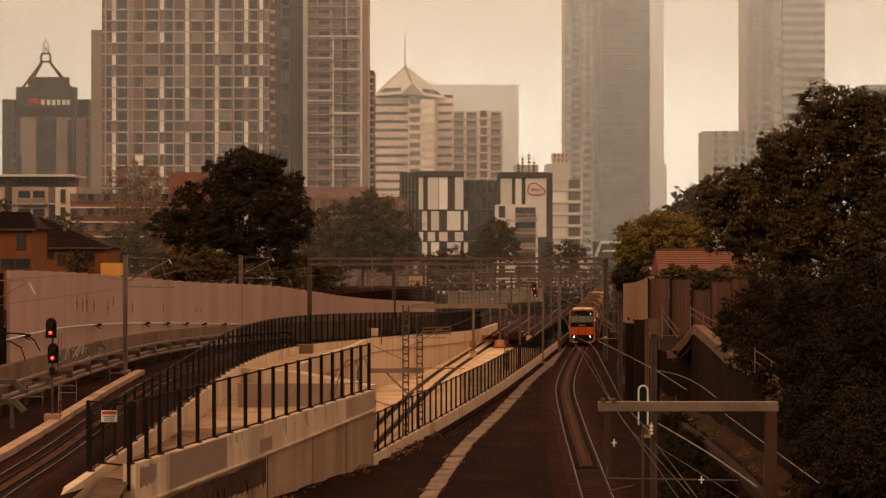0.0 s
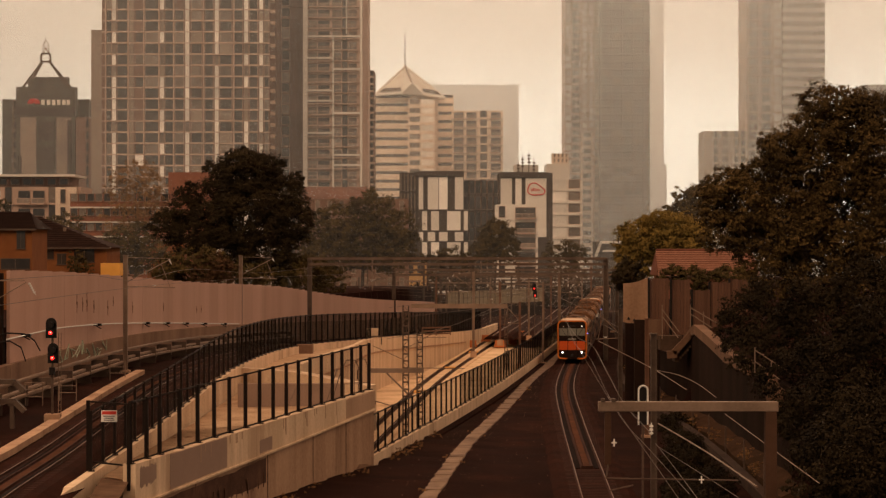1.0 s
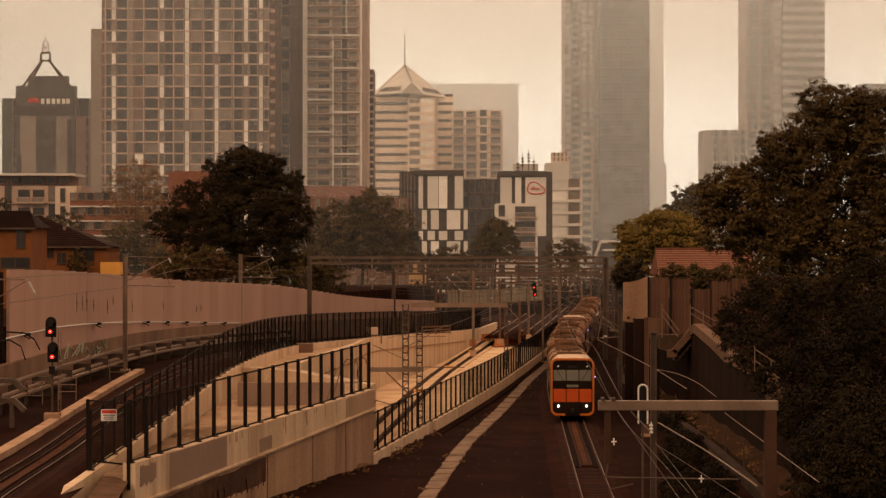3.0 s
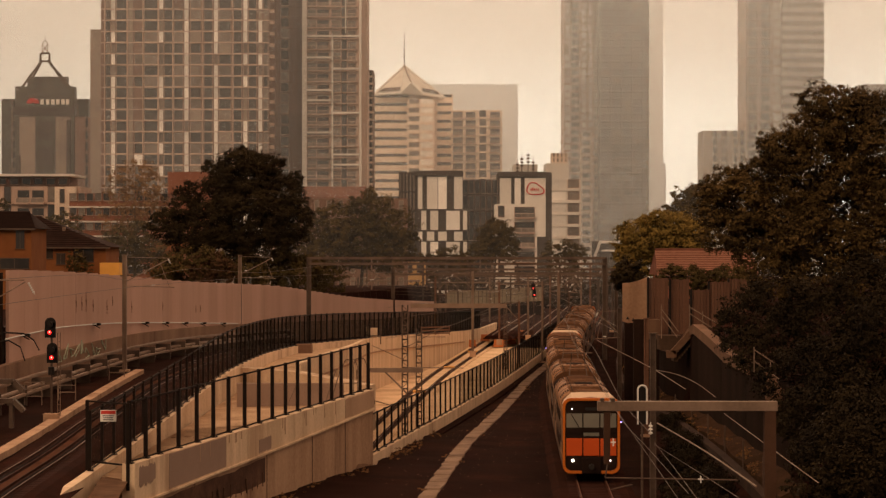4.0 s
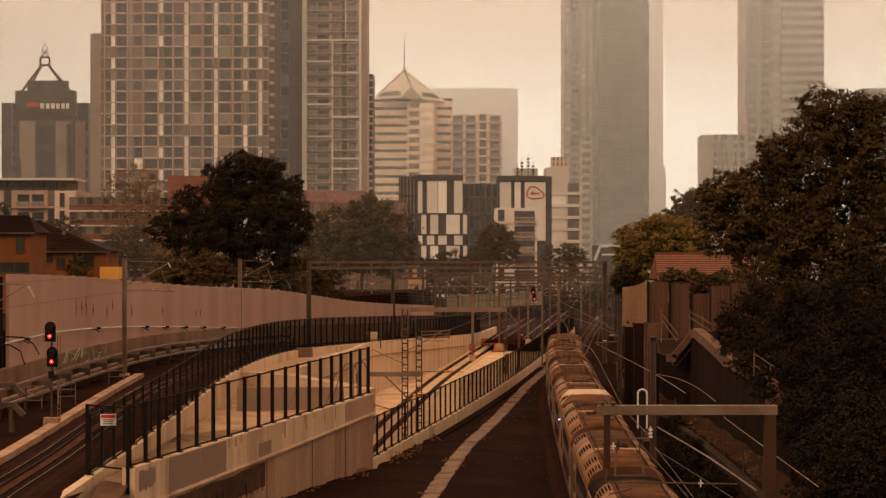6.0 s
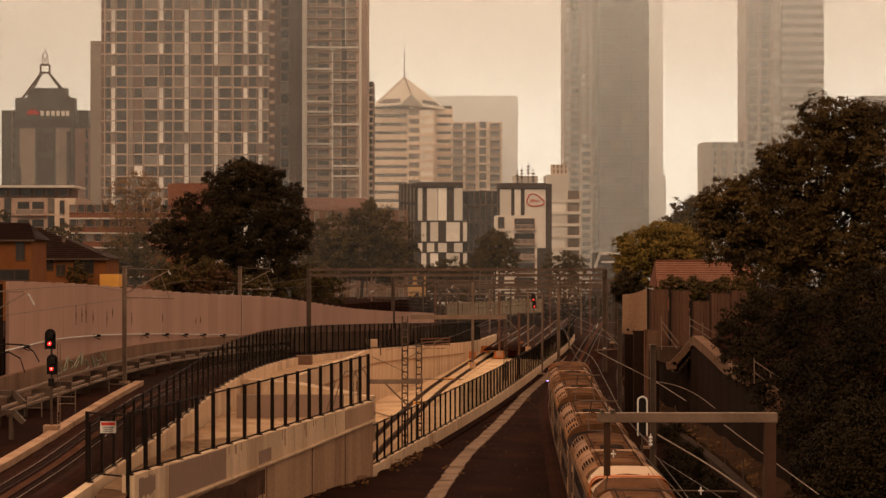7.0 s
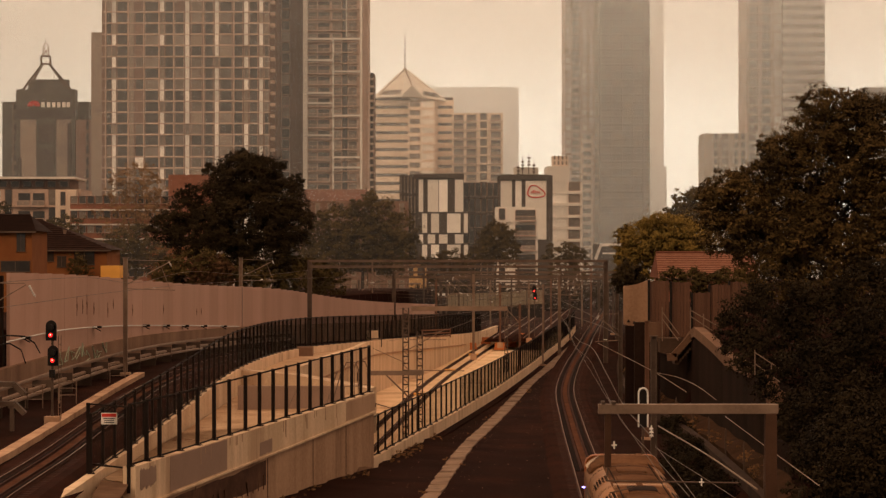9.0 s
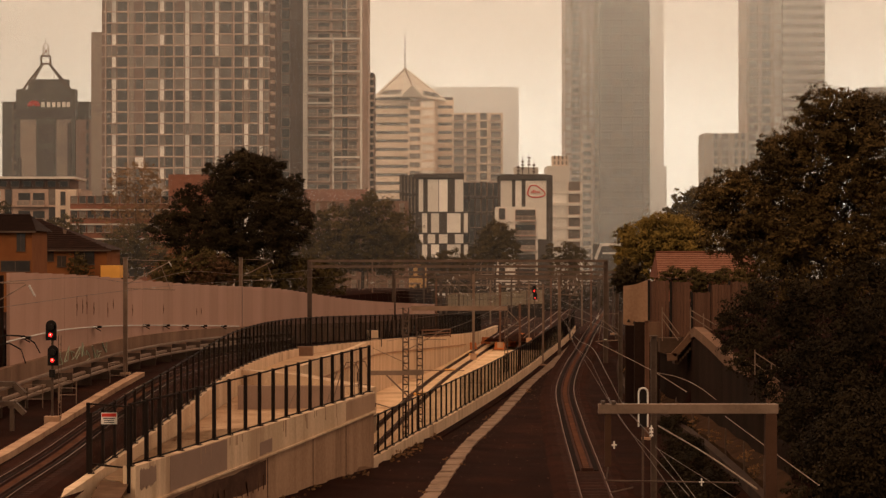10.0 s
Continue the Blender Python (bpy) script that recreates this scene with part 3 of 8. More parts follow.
# ---- concrete structures of the dive ----
def wall_run(name, label, line, thick, z_low, mat, cap=None, kind="structure"):
    """A wall along a plan line of (x, y, top), down to z_low."""
    t = thing(name, label, "wall", kind=kind)
    for i, (a, b) in enumerate(zip(line, line[1:])):
        a, b = Vector(a), Vector(b)
        d = (b - a).xy.normalized()
        s = Vector((d.y, -d.x)) * thick / 2
        e = d * 0.012
        bm = bmesh.new()
        lo = [(a.x + e.x + s.x, a.y + e.y + s.y), (b.x - e.x + s.x, b.y - e.y + s.y), (b.x - e.x - s.x, b.y - e.y - s.y), (a.x + e.x - s.x, a.y + e.y - s.y)]
        hi = [a.z, b.z, b.z, a.z]
        v0 = [bm.verts.new((x, y, z_low(y) if callable(z_low) else z_low)) for x, y in lo]
        v1 = [bm.verts.new((x, y, z)) for (x, y), z in zip(lo, hi)]
        bm.faces.new(v1)
        bm.faces.new(v0[::-1])
        for j in range(4):
            bm.faces.new((v0[j], v0[(j + 1) % 4], v1[(j + 1) % 4], v1[j]))
        bmesh.ops.recalc_face_normals(bm, faces=bm.faces)
        part("panel", bm, mat, t)
    return t


def along(f, fz, y0, y1, n, off=0.0):
    return [(f(y) + off, y, fz(y)) for y in (y0 + (y1 - y0) * i / n for i in range(n + 1))]


front_top = spline([(94, 3.42), (128, 4.62)])
front_x = spline([(94.5, -13.05), (128, -4.04)])
ledge_z = spline([(94, 1.75), (112, 2.66), (128.2, 3.58)])
wall_run("parapet_front", "pale stained concrete parapet of the dive wall", along(front_x, front_top, 95, 128, 5), 0.55, ledge_z, M["concrete"])
wall_run("wall_front", "weathered brown concrete retaining wall panels", along(front_x, lambda y: ledge_z(y) - 0.02, 95.2, 128, 5, -0.03), 0.5, -0.6, M["concrete_old"])
wall_run("ledge_front", "thin concrete ledge under the parapet", along(front_x, ledge_z, 95, 128, 5, 0.02), 0.68, lambda y: ledge_z(y) - 0.09, M["concrete"])

def front_patch(name, label, mat, ya, yb, top, low, rag=0.0, proud=0.302, cat="paint patch", seed=1):
    """A thin ragged coat on the front wall between two stations; top and low are heights as functions of y."""
    rn = random.Random(seed)
    n = 14
    bm = bmesh.new()
    rows = []
    for i in range(n + 1):
        y = ya + (yb - ya) * i / n
        x = front_x(y) + proud
        rows.append([bm.verts.new((x + dx, y - dx * 0.26, z)) for z, dx in ((low(y) + rn.uniform(0, rag), -0.012), (low(y) + rn.uniform(0, rag), 0.0), (top(y) - rn.uniform(0, rag), 0.0), (top(y) - rn.uniform(0, rag), -0.012))])
    for a, b in zip(rows, rows[1:]):
        for k in range(4):
            bm.faces.new((a[k], a[(k + 1) % 4], b[(k + 1) % 4], b[k]))
    bm.faces.new(rows[0])
    bm.faces.new(rows[-1][::-1])
    bmesh.ops.recalc_face_normals(bm, faces=bm.faces)
    solid(name, bm, mat, label, cat, group="wall coats")


front_patch("paint_patch", "flat grey paint-over patch across the whole parapet", M["grey_paint"], 98.6, 105.3, lambda y: front_top(y) - 0.04, lambda y: ledge_z(y) + 0.06, 0.02, seed=2)
front_patch("paint_patch", "ragged grey paint-over patch near the gate", M["grey_paint"], 95.4, 97.1, lambda y: front_top(y) - 0.12, lambda y: ledge_z(y) + 0.55, 0.22, seed=3)
front_patch("paint_patch", "small square grey paint-over patch", M["grey_paint"], 109.6, 111.3, lambda y: ledge_z(y) + 0.75, lambda y: ledge_z(y) + 0.08, 0.05, seed=4)
front_patch("paint_patch", "brownish coat at the parapet's far end", M["band_pale"], 122.8, 127.9, lambda y: front_top(y) - 0.06, lambda y: ledge_z(y) + 0.05, 0.05, seed=5)
front_patch("dark_coat", "dark brown coat low on the retaining wall", M["coat_dark"], 95.6, 110.6, lambda y: ledge_z(y) - 0.2, lambda y: ledge_z(y) - 1.45, 0.16, 0.246, seed=6)
front_patch("tide_mark", "dark damp stain along the wall foot", M["coat_rust"], 110.9, 127.6, lambda y: 0.25 + 0.14 * noise.noise((y * 0.9, 0, 0)) + (y - 110) * 0.03, lambda y: -0.3, 0.5, 0.244, seed=7)
for k, yj in enumerate((101.6, 110.8, 117.5, 122.9)):
    front_patch("panel_joint", "dark open joint between wall panels", M["coat_dark"], yj, yj + 0.07, lambda y: ledge_z(y) - 0.1, lambda y: -0.3, 0.0, 0.25, "joint", seed=20 + k)
rd = random.Random(31)
for k in range(22):
    yd = rd.uniform(96, 127.5)
    hh = rd.uniform(0.25, 0.85)
    front_patch("drip_stain", "thin brown drip stain under a fence post", M["band_pale"], yd, yd + rd.uniform(0.03, 0.09), lambda y: front_top(y) - 0.02, lambda y: front_top(y) - 0.02 - hh, 0.05, 0.306, "stain", seed=40 + k)
back_top = spline([(80, 2.4), (92, 2.8), (99, 3.13), (120, 3.95), (151, 4.83), (190, 4.6), (225, 4.0), (255, 3.35), (300, 2.3), (320, 2.0)])
wall_run("parapet_back", "pale concrete kerb wall under the dark fence", along(back_x, back_top, 82, 190, 18), 0.4, -0.6, M["concrete"])
wall_run("trench_wall_west", "pale concrete wall of the railway trench", [(west_x(y), y, back_top(min(y, 320)) + 0.02) for y in range(153, 346, 8)], 0.4, -4, M["concrete"])
wall_run("deck_edge", "concrete kerb under the deck fence", along(back_x, lambda y: back_top(y) - 0.02, 190, 318, 18), 0.4, 1.5, M["concrete"])
wall_run("portal_wall", "pale concrete head wall over the tunnel portal", [(-13.2, 152.0, 4.7), (-9.6, 152.0, 4.4), (-4.6, 150.5, 3.6)], 1.7, 0.6, M["concrete"])
bm = bmesh.new()
for i in range(40):
    ya, yb = 152 + i * 4.75, 152 + (i + 1) * 4.75
    q = [bm.verts.new(v) for v in ((west_x(ya) + 0.1, ya, slab_z(ya) - 0.25), (fence_x(ya), ya, slab_z(ya) - 0.25), (fence_x(yb), yb, slab_z(yb) - 0.25), (west_x(yb) + 0.1, yb, slab_z(yb) - 0.25))]
    bm.faces.new(q)
bmesh.ops.remove_doubles(bm, verts=bm.verts, dist=0.001)
ap = bmesh.new()
for i in range(14):
    ya, yb = 152 + i * 7.0, 152 + (i + 1) * 7.0
    ap.faces.new([ap.verts.new(v) for v in ((back_x(ya), ya, left_z(ya) - 0.2), (west_x(ya), ya, left_z(ya) - 0.2), (west_x(yb), yb, left_z(yb) - 0.2), (back_x(yb), yb, left_z(yb) - 0.2))])
bmesh.ops.remove_doubles(ap, verts=ap.verts, dist=0.001)
solid("deck_apron", ap, M["slab"], "pale concrete apron between fence and trench", "floor", "structure")
solid("trench_floor", bm, M["slab_pale"], "pale concrete floor of the railway trench", "floor", "structure")
wall_run("ballast_shoulder", "dark ballast shoulder along the fence kerb", along(fence_x, lambda y: main_z(y) - 0.24, 128, 336, 30, 0.4), 0.8, -3, M["ballast"])
wall_run("fence_kerb", "low concrete kerb along the dark fence", along(fence_x, lambda y: main_z(y) + 0.5, 128, 330, 20), 0.4, -5, M["concrete"])
wall_run("deck_kerb", "pale concrete kerb beside the deck track", along(spline([(70, -19.6), (104, -20.0), (121, -20.3), (150, -20.8)]),
         lambda y: left_z(y) - 0.05, 70, 160, 10), 0.6, 0, M["concrete_old"])
bm = bmesh.new()
vs = [bm.verts.new(v) for v in ((-12.9, 95.2, 2.75), (-4.3, 127.8, 3.2), (-4.6, 150.4, 3.2), (-13.2, 152.4, 3.2), (-13.6, 120, 2.95), (-14.3, 97.0, 2.75))]
bm.faces.new(vs)
bmesh.ops.solidify(bm, geom=bm.faces, thickness=0.4)
solid("deck_slab", bm, M["slab"], "pale stained concrete roof slab of the dive", "concrete slab", "structure")
bm = bmesh.new()
bm.faces.new([bm.verts.new(v) for v in ((-14.3, 96.9, 2.72), (-13.35, 85, 2.62), (-12.2, 85, 2.62), (-12.95, 95.2, 2.72))])
bmesh.ops.solidify(bm, geom=bm.faces, thickness=0.4)
solid("gate_floor", bm, M["coat_rust"], "dirty brown concrete floor in front of the gate", "floor", "structure")
bm = bmesh.new()
box(bm, -12.1, -5.8, 136.0, 136.5, 3.0, 4.5, 0.03)
solid("upstand_wall", bm, M["grey_paint"], "grey concrete upstand across the roof slab", "wall", "structure")
line = [(west_x(y) + 0.25, y, back_top(min(y, 320)) - 1.35) for y in range(156, 300, 6)]
solid("wall_ledge", sweep(line, [(-0.06, -0.07), (0.09, -0.07), (0.09, 0.05), (-0.06, 0.05)]), M["concrete_old"], "thin concrete ledge along the trench wall", "ledge", "structure")
# dark plates stand in for the shade inside square wall recesses
for y in (164, 167.5, 196, 203, 212):
    bm = box(bmesh.new(), west_x(y) + 0.17, west_x(y) + 0.215, y - 0.5, y + 0.5, 1.6, 2.35)
    solid("wall_recess", bm, M["concrete_dark"], "small dark plate standing in for a shaded wall recess", "recess", group="wall recesses")


def hoop_rail(x, y, z, w, h):
    """A tubular hoop handrail standing on the roof slab."""
    t = thing("hoop_handrail", "pale tubular hoop handrail on the roof slab", "handrail", pose(x, y, z), "hoop handrails")
    bm = bmesh.new()
    pts = [(-w, 0, 0), (-w, 0, h * 0.85), (-w * 0.6, 0, h), (w * 0.6, 0, h), (w, 0, h * 0.85), (w, 0, 0)]
    for a, b in zip(pts, pts[1:]):
        rod(bm, a, b, 0.03, sides=8)
    part("hoop", bm, M["steel_light"], t)
    part("cross_rail", rod(bmesh.new(), (-w, 0, h * 0.45), (w, 0, h * 0.45), 0.025, sides=8), M["steel_light"], t)
    return t


hoop_rail(-5.55, 139, 3.15, 0.45, 2.6)
hoop_rail(-5.0, 140.5, 3.15, 0.4, 2.6)
for x0, x1, y, h in ((-6.9, -6.2, 134, 2.3), (-6.6, -5.9, 134.4, 2.5), (-9.0, -8.3, 131, 1.6)):
    solid("prop", rod(bmesh.new(), (x0, y, 3.1), (x1, y + 1.2, 3.1 + h), 0.035, sides=8), M["steel_light"], "pale steel prop leaning against the upstand", "prop", group="steel props")
bm = box(bmesh.new(), -12.1, -10.7, 189.6, 190.8, 3.6, 4.75, 0.04)
solid("concrete_box", bm, M["band_brown"], "square brown concrete pit head beside the fence", "pit head")
t = thing("cable_cabinet", "pale trackside cabinet with a bent pipe", "cabinet", pose(-6.9, 225.5, 4.0) @ Matrix.Scale(0.75, 4))
part("body", box(bmesh.new(), -0.75, 0.75, -0.3, 0.3, 0, 1.3, 0.04), M["concrete"], t)
bm = bmesh.new()
for a, b in (((-0.8, -0.35, 1.0), (-0.7, -0.4, 0.5)), ((-0.7, -0.4, 0.5), (-0.2, -0.4, 0.25)), ((-0.2, -0.4, 0.25), (1.2, -0.4, 0.3)), ((1.2, -0.4, 0.3), (1.2, -0.4, -0.8))):
    rod(bm, a, b, 0.07, sides=8)
part("pipe", bm, M["steel"], t, "dark bent pipe")
for sy, z0, ln in ((142, 3.22, 2.0), (126, 3.08, 1.6), (115, 2.95, 1.3)):
    rs0 = random.Random(int(sy))
    bm = bmesh.new()
    for k in range(9):
        x = front_x(min(sy, 128)) - 2.5 - rs0.uniform(0, 3.4)
        r = rs0.uniform(0.05, 0.16)
        bmesh.ops.create_icosphere(bm, subdivisions=1, radius=r, matrix=Matrix.Translation((x, sy + rs0.uniform(-1, 1) * ln, z0 - 0.05)) @ Matrix.Diagonal((1.6, 1.2, 0.6, 1)))
    solid("rubble", bm, M["coat_rust"], "small heap of brown rubble on the roof slab", "rubble", "stuff")
# path strip beside the main line
path_x = spline([(96, -2.2), (100, -1.9), (113, -0.8), (146, 1.7), (172, 4.3), (212, 8.1), (238, 11.0), (296, 16.9)])


def path_strip():
    """Broken concrete slabs laid end to end, with ragged edges."""
    t = thing("cess_path", "cracked pale concrete path strip beside the track", "path", kind="structure")
    rn = random.Random(8)
    y = 98.0
    while y < 292:
        ln = rn.uniform(2.2, 4.2)
        wide = 0.45 if y < 232 else 0.75
        bm = bmesh.new()
        ring = []
        for i in range(5):
            ring.append((path_x(y + ln * i / 4) + wide + rn.uniform(-0.07, 0.05), y + ln * i / 4))
        for i in range(4, -1, -1):
            ring.append((path_x(y + ln * i / 4) - wide + rn.uniform(-0.05, 0.08), y + ln * i / 4))
        z = ground_z(path_x(y), y) + rn.uniform(0.05, 0.08)
        top = [bm.verts.new((x, yy, z + rn.uniform(-0.008, 0.008))) for x, yy in ring]
        low = [bm.verts.new((x, yy, z - 0.3)) for x, yy in ring]
        bm.faces.new(top)
        for i in range(10):
            bm.faces.new((top[i], top[(i + 1) % 10], low[(i + 1) % 10], low[i]))
        bmesh.ops.recalc_face_normals(bm, faces=bm.faces)
        part("slab", bm, M["path"], t)
        y += ln + rn.choice((0.0, 0.01, 0.02))


path_strip()


# ---- security fences ----
def fence_line(name, label, f, fz, ys, high, net, thick=0.05):
    t = thing(name, label, "fence", kind="structure")
    pts = [Vector((f(y), y, fz(y))) for y in ys]
    bm = box(bmesh.new(), -thick, thick, -thick, thick, -0.1, high + 0.03, 0.01)
    box(bm, -thick * 1.9, thick * 2.6, -thick * 1.5, thick * 1.5, -0.02, 0.035)
    for dx in (-1.5, 2.1):
        rod(bm, (thick * dx, 0, 0.03), (thick * dx, 0, 0.08), 0.02, sides=6)
    post = data_of(bm, M["fence"], name="fence_post")
    for p, y in zip(pts, ys):
        a = math.atan2(f(y + 0.5) - f(y - 0.5), 1)
        piece("post", post, t, Matrix.Translation(p) @ pose(0, 0, 0, 0, 0, -math.degrees(a)))
    for a, b in zip(pts, pts[1:]):
        bm = bmesh.new()
        vs = [bm.verts.new(v) for v in (a + Vector((0, 0, 0.06)), b + Vector((0, 0, 0.06)), b + Vector((0, 0, high - 0.04)), a + Vector((0, 0, high - 0.04)))]
        bm.faces.new(vs)
        bmesh.ops.solidify(bm, geom=bm.faces, thickness=0.006)
        part("mesh_panel", bm, net(a.y) if callable(net) else net, t)
        bm = bmesh.new()
        beam(bm, a + Vector((0, 0, high - 0.04)), b + Vector((0, 0, high - 0.04)), 0.05, 0.07)
        beam(bm, a + Vector((0, 0, 0.06)), b + Vector((0, 0, 0.06)), 0.05, 0.06)
        part("frame_rail", bm, M["fence"], t)
    return t


def steps(y0, y1, n):
    return [y0 + (y1 - y0) * i / n for i in range(n + 1)]


fence_line("fence_deck_front", "dark see-through mesh security fence on the parapet", front_x, front_top, (95.1, 96.8, 98.2, 100.4, 102.5, 104.5, 106.4, 108.5, 110.4, 112.3, 114.2, 116.0, 117.8, 119.6, 121.4, 123.0, 124.7, 126.3, 127.8), 2.56, M["net_thin"], 0.075)
fence_line("fence_deck_back", "long dark mesh security fence beside the deck track", back_x, back_top, steps(96.5, 318, 86), 2.5, lambda y: M["net"] if y < 150 else M["net_far"], 0.06)
fence_line("fence_trench", "dark mesh security fence along the trench", fence_x, lambda y: main_z(y) + 0.5, steps(128.2, 330, 79), 2.25, lambda y: M["net_mid"] if y < 165 else M["net_far"], 0.055)


# ---- noise wall: stepped panels over a darker retaining band ----
def noise_wall():
    t = thing("noise_wall", "tall stepped noise barrier of pinkish concrete panels", "noise barrier", kind="structure")
    top = spline([(100, 11.6), (138, 11.15), (160, 10.8), (200, 9.75), (240, 8.8), (275, 7.0), (340, 5.2)])
    y = 138.0
    while y < 336:
        w = 4.0 if y < 240 else 2.6
        x0, x1 = wall_x(y), wall_x(min(y + w, 342))
        a, b = Vector((x0, y, 0)), Vector((x1, y + w, 0))
        d = (b - a).normalized()
        s = Vector((d.y, -d.x, 0)) * 0.1
        bm = bmesh.new()
        zt = top(y)
        lo = [a + s + d * 0.015, b + s - d * 0.015, b - s - d * 0.015, a - s + d * 0.015]
        v0 = [bm.verts.new((p.x, p.y, left_z(y) + 1.5)) for p in lo]
        v1 = [bm.verts.new((p.x, p.y, zt)) for p in lo]
        bm.faces.new(v1)
        for j in range(4):
            bm.faces.new((v0[j], v0[(j + 1) % 4], v1[(j + 1) % 4], v1[j]))
        bmesh.ops.recalc_face_normals(bm, faces=bm.faces)
        part("panel", bm, M["noise_wall"], t)
        y += w * d.y / 1.0 if d.y > 0.2 else w
    wall_run("retaining_band", "darker stained concrete base of the noise barrier", [(wall_x(y) + 0.15, y, left_z(y) + 1.7) for y in steps(130, 338, 30)], 0.5, 1.0, M["band_brown"])


noise_wall()
wall_run("wall_end", "dark concrete pier closing the noise barrier", [(-34, 137.5, 11.0), (-26.2, 137.5, 11.0)], 0.5, 1.0, M["concrete_dark"])

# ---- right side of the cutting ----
wall_run("wall_cutting", "tall stained retaining wall, tree shade put into its dark colour", [(right_x(y), y, cut_top(y)) for y in steps(112, 330, 36)], 0.5, -1.0, M["concrete_dark"])
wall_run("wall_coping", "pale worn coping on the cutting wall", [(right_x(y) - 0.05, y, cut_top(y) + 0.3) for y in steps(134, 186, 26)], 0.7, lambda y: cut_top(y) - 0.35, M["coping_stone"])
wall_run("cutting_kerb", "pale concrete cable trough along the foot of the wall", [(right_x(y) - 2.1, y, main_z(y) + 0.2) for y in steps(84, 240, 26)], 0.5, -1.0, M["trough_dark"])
line = [(right_x(y) - 0.95, y, main_z(y) + 0.1 + 0.08 * math.sin(y * 0.7)) for y in steps(112, 236, 62)]
solid("verge", sweep(line, [(-0.45, -0.8), (0.75, -0.8), (0.75, 0.5), (0.2, 0.3), (-0.45, 0.0)]), M["verge"], "sandy dry verge along the foot of the cutting wall", "verge", "structure")
for y in range(118, 200, 9):
    bm = box(bmesh.new(), -0.04, 0.04, -0.04, 0.04, -0.5, 1.35, 0.01)
    rod(bm, (0, 0, 1.2), (0, 0.02, 1.42), 0.03, sides=6)
    ob = solid("marker_post", bm, M["steel"], "short grey post on the sandy verge", "post", group="verge posts")
    ob.matrix_world = pose(right_x(y) - 1.5, y, main_z(y) + 0.1)



# ---- town: facades in floors and bays ----
F_MAT = {
    "dark": pane("glass_dark", (0.028, 0.021, 0.017), (0.055, 0.043, 0.035)),
    # paler base colour also stands in for sky reflected in some panes
    "mid": pane("glass_mid", (0.12, 0.09, 0.068), (0.20, 0.155, 0.12)),
    "light": pane("panel_light", (0.66, 0.60, 0.53), (0.78, 0.72, 0.64), 0.6, 0.2),
    "white": surface("render_white", (0.60, 0.54, 0.47), (0.70, 0.64, 0.56), 0.1, 0.85, 0, 0.05, 10, stain=(0.52, 0.45, 0.38), spread=0.08),
    "cream": surface("render_cream", (0.64, 0.50, 0.38), (0.76, 0.61, 0.47), 0.1, 0.85, 0, 0.05, 10, stain=(0.48, 0.36, 0.26), spread=0.06),
    "tan": surface("render_tan", (0.41, 0.28, 0.21), (0.52, 0.365, 0.28), 0.1, 0.85, 0, 0.05, 10, stain=(0.26, 0.19, 0.15)),
    "brown": surface("render_brown", (0.14, 0.084, 0.06), (0.20, 0.122, 0.088), 0.1, 0.85, 0, 0.05, 10, spread=0.1),
    "grey": surface("render_grey", (0.22, 0.165, 0.125), (0.29, 0.22, 0.17), 0.1, 0.8, 0, 0.05, 10, stain=(0.15, 0.125, 0.11)),
    "charcoal": surface("cladding_charcoal", (0.045, 0.033, 0.026), (0.07, 0.052, 0.041), 0.1, 0.6, 0, 0.05, 10, spread=0.1),
    "slate": surface("cladding_slate", (0.06, 0.052, 0.042), (0.09, 0.078, 0.062), 0.1, 0.6, 0, 0.05, 10, spread=0.08),
    "roof": surface("roof_sheet", (0.52, 0.47, 0.40), (0.64, 0.58, 0.50), 0.1, 0.6, 0.1, 0.1, 10),
}
F_MAT["brick"] = M["brick"]
PIECES = {}


def slab_piece(kind, w, h, deep=0.35, mat="dark"):
    """Shared mesh of one facade piece, w by h, its back on y = 0 and its front at -deep."""
    key = (kind, round(w, 2), round(h, 2), round(deep, 2), mat)
    if key not in PIECES:
        bm = bmesh.new()
        if kind == "window":
            box(bm, 0, w, -deep, 0, 0, h)
            f = min((f for f in bm.faces), key=lambda f: f.calc_center_median().y)
            r = bmesh.ops.inset_region(bm, faces=[f], thickness=min(w, h) * 0.07, depth=-deep * 0.4)
            for q in bm.faces:
                q.material_index = 1
            f.material_index = 0
            if w > 1.4:
                box(bm, w * 0.5 - 0.05, w * 0.5 + 0.05, -deep * 0.95, -deep * 0.5, h * 0.05, h * 0.95)
            if h > 1.8:
                box(bm, 0.08, w - 0.08, -deep * 0.92, -deep * 0.5, h * 0.36, h * 0.36 + 0.07)
            me = data_of(bm, [F_MAT[mat], F_MAT["tan"]], name="window")
        elif kind == "balcony":
            box(bm, 0, w, -deep, 0, 0, 0.25)
            box(bm, 0, w, -deep, -deep + 0.08, 1.1, 1.2)
            n = max(2, int(w / 1.5))
            for i in range(n + 1):
                box(bm, (w - 0.08) * i / n, (w - 0.08) * i / n + 0.08, -deep, -deep + 0.08, 0.25, 1.1)
            k = len(bm.faces)
            box(bm, 0.05, w - 0.05, -deep + 0.02, -deep + 0.05, 0.3, 1.08)
            bm.faces.ensure_lookup_table()
            for f in bm.faces[k:]:
                f.material_index = 1
            me = data_of(bm, [F_MAT[mat], F_MAT["mid"]], name="balcony")
        else:
            box(bm, 0, w, -deep, 0, 0, h)
            me = data_of(bm, F_MAT[mat], name=kind)
        PIECES[key] = me
    return PIECES[key]


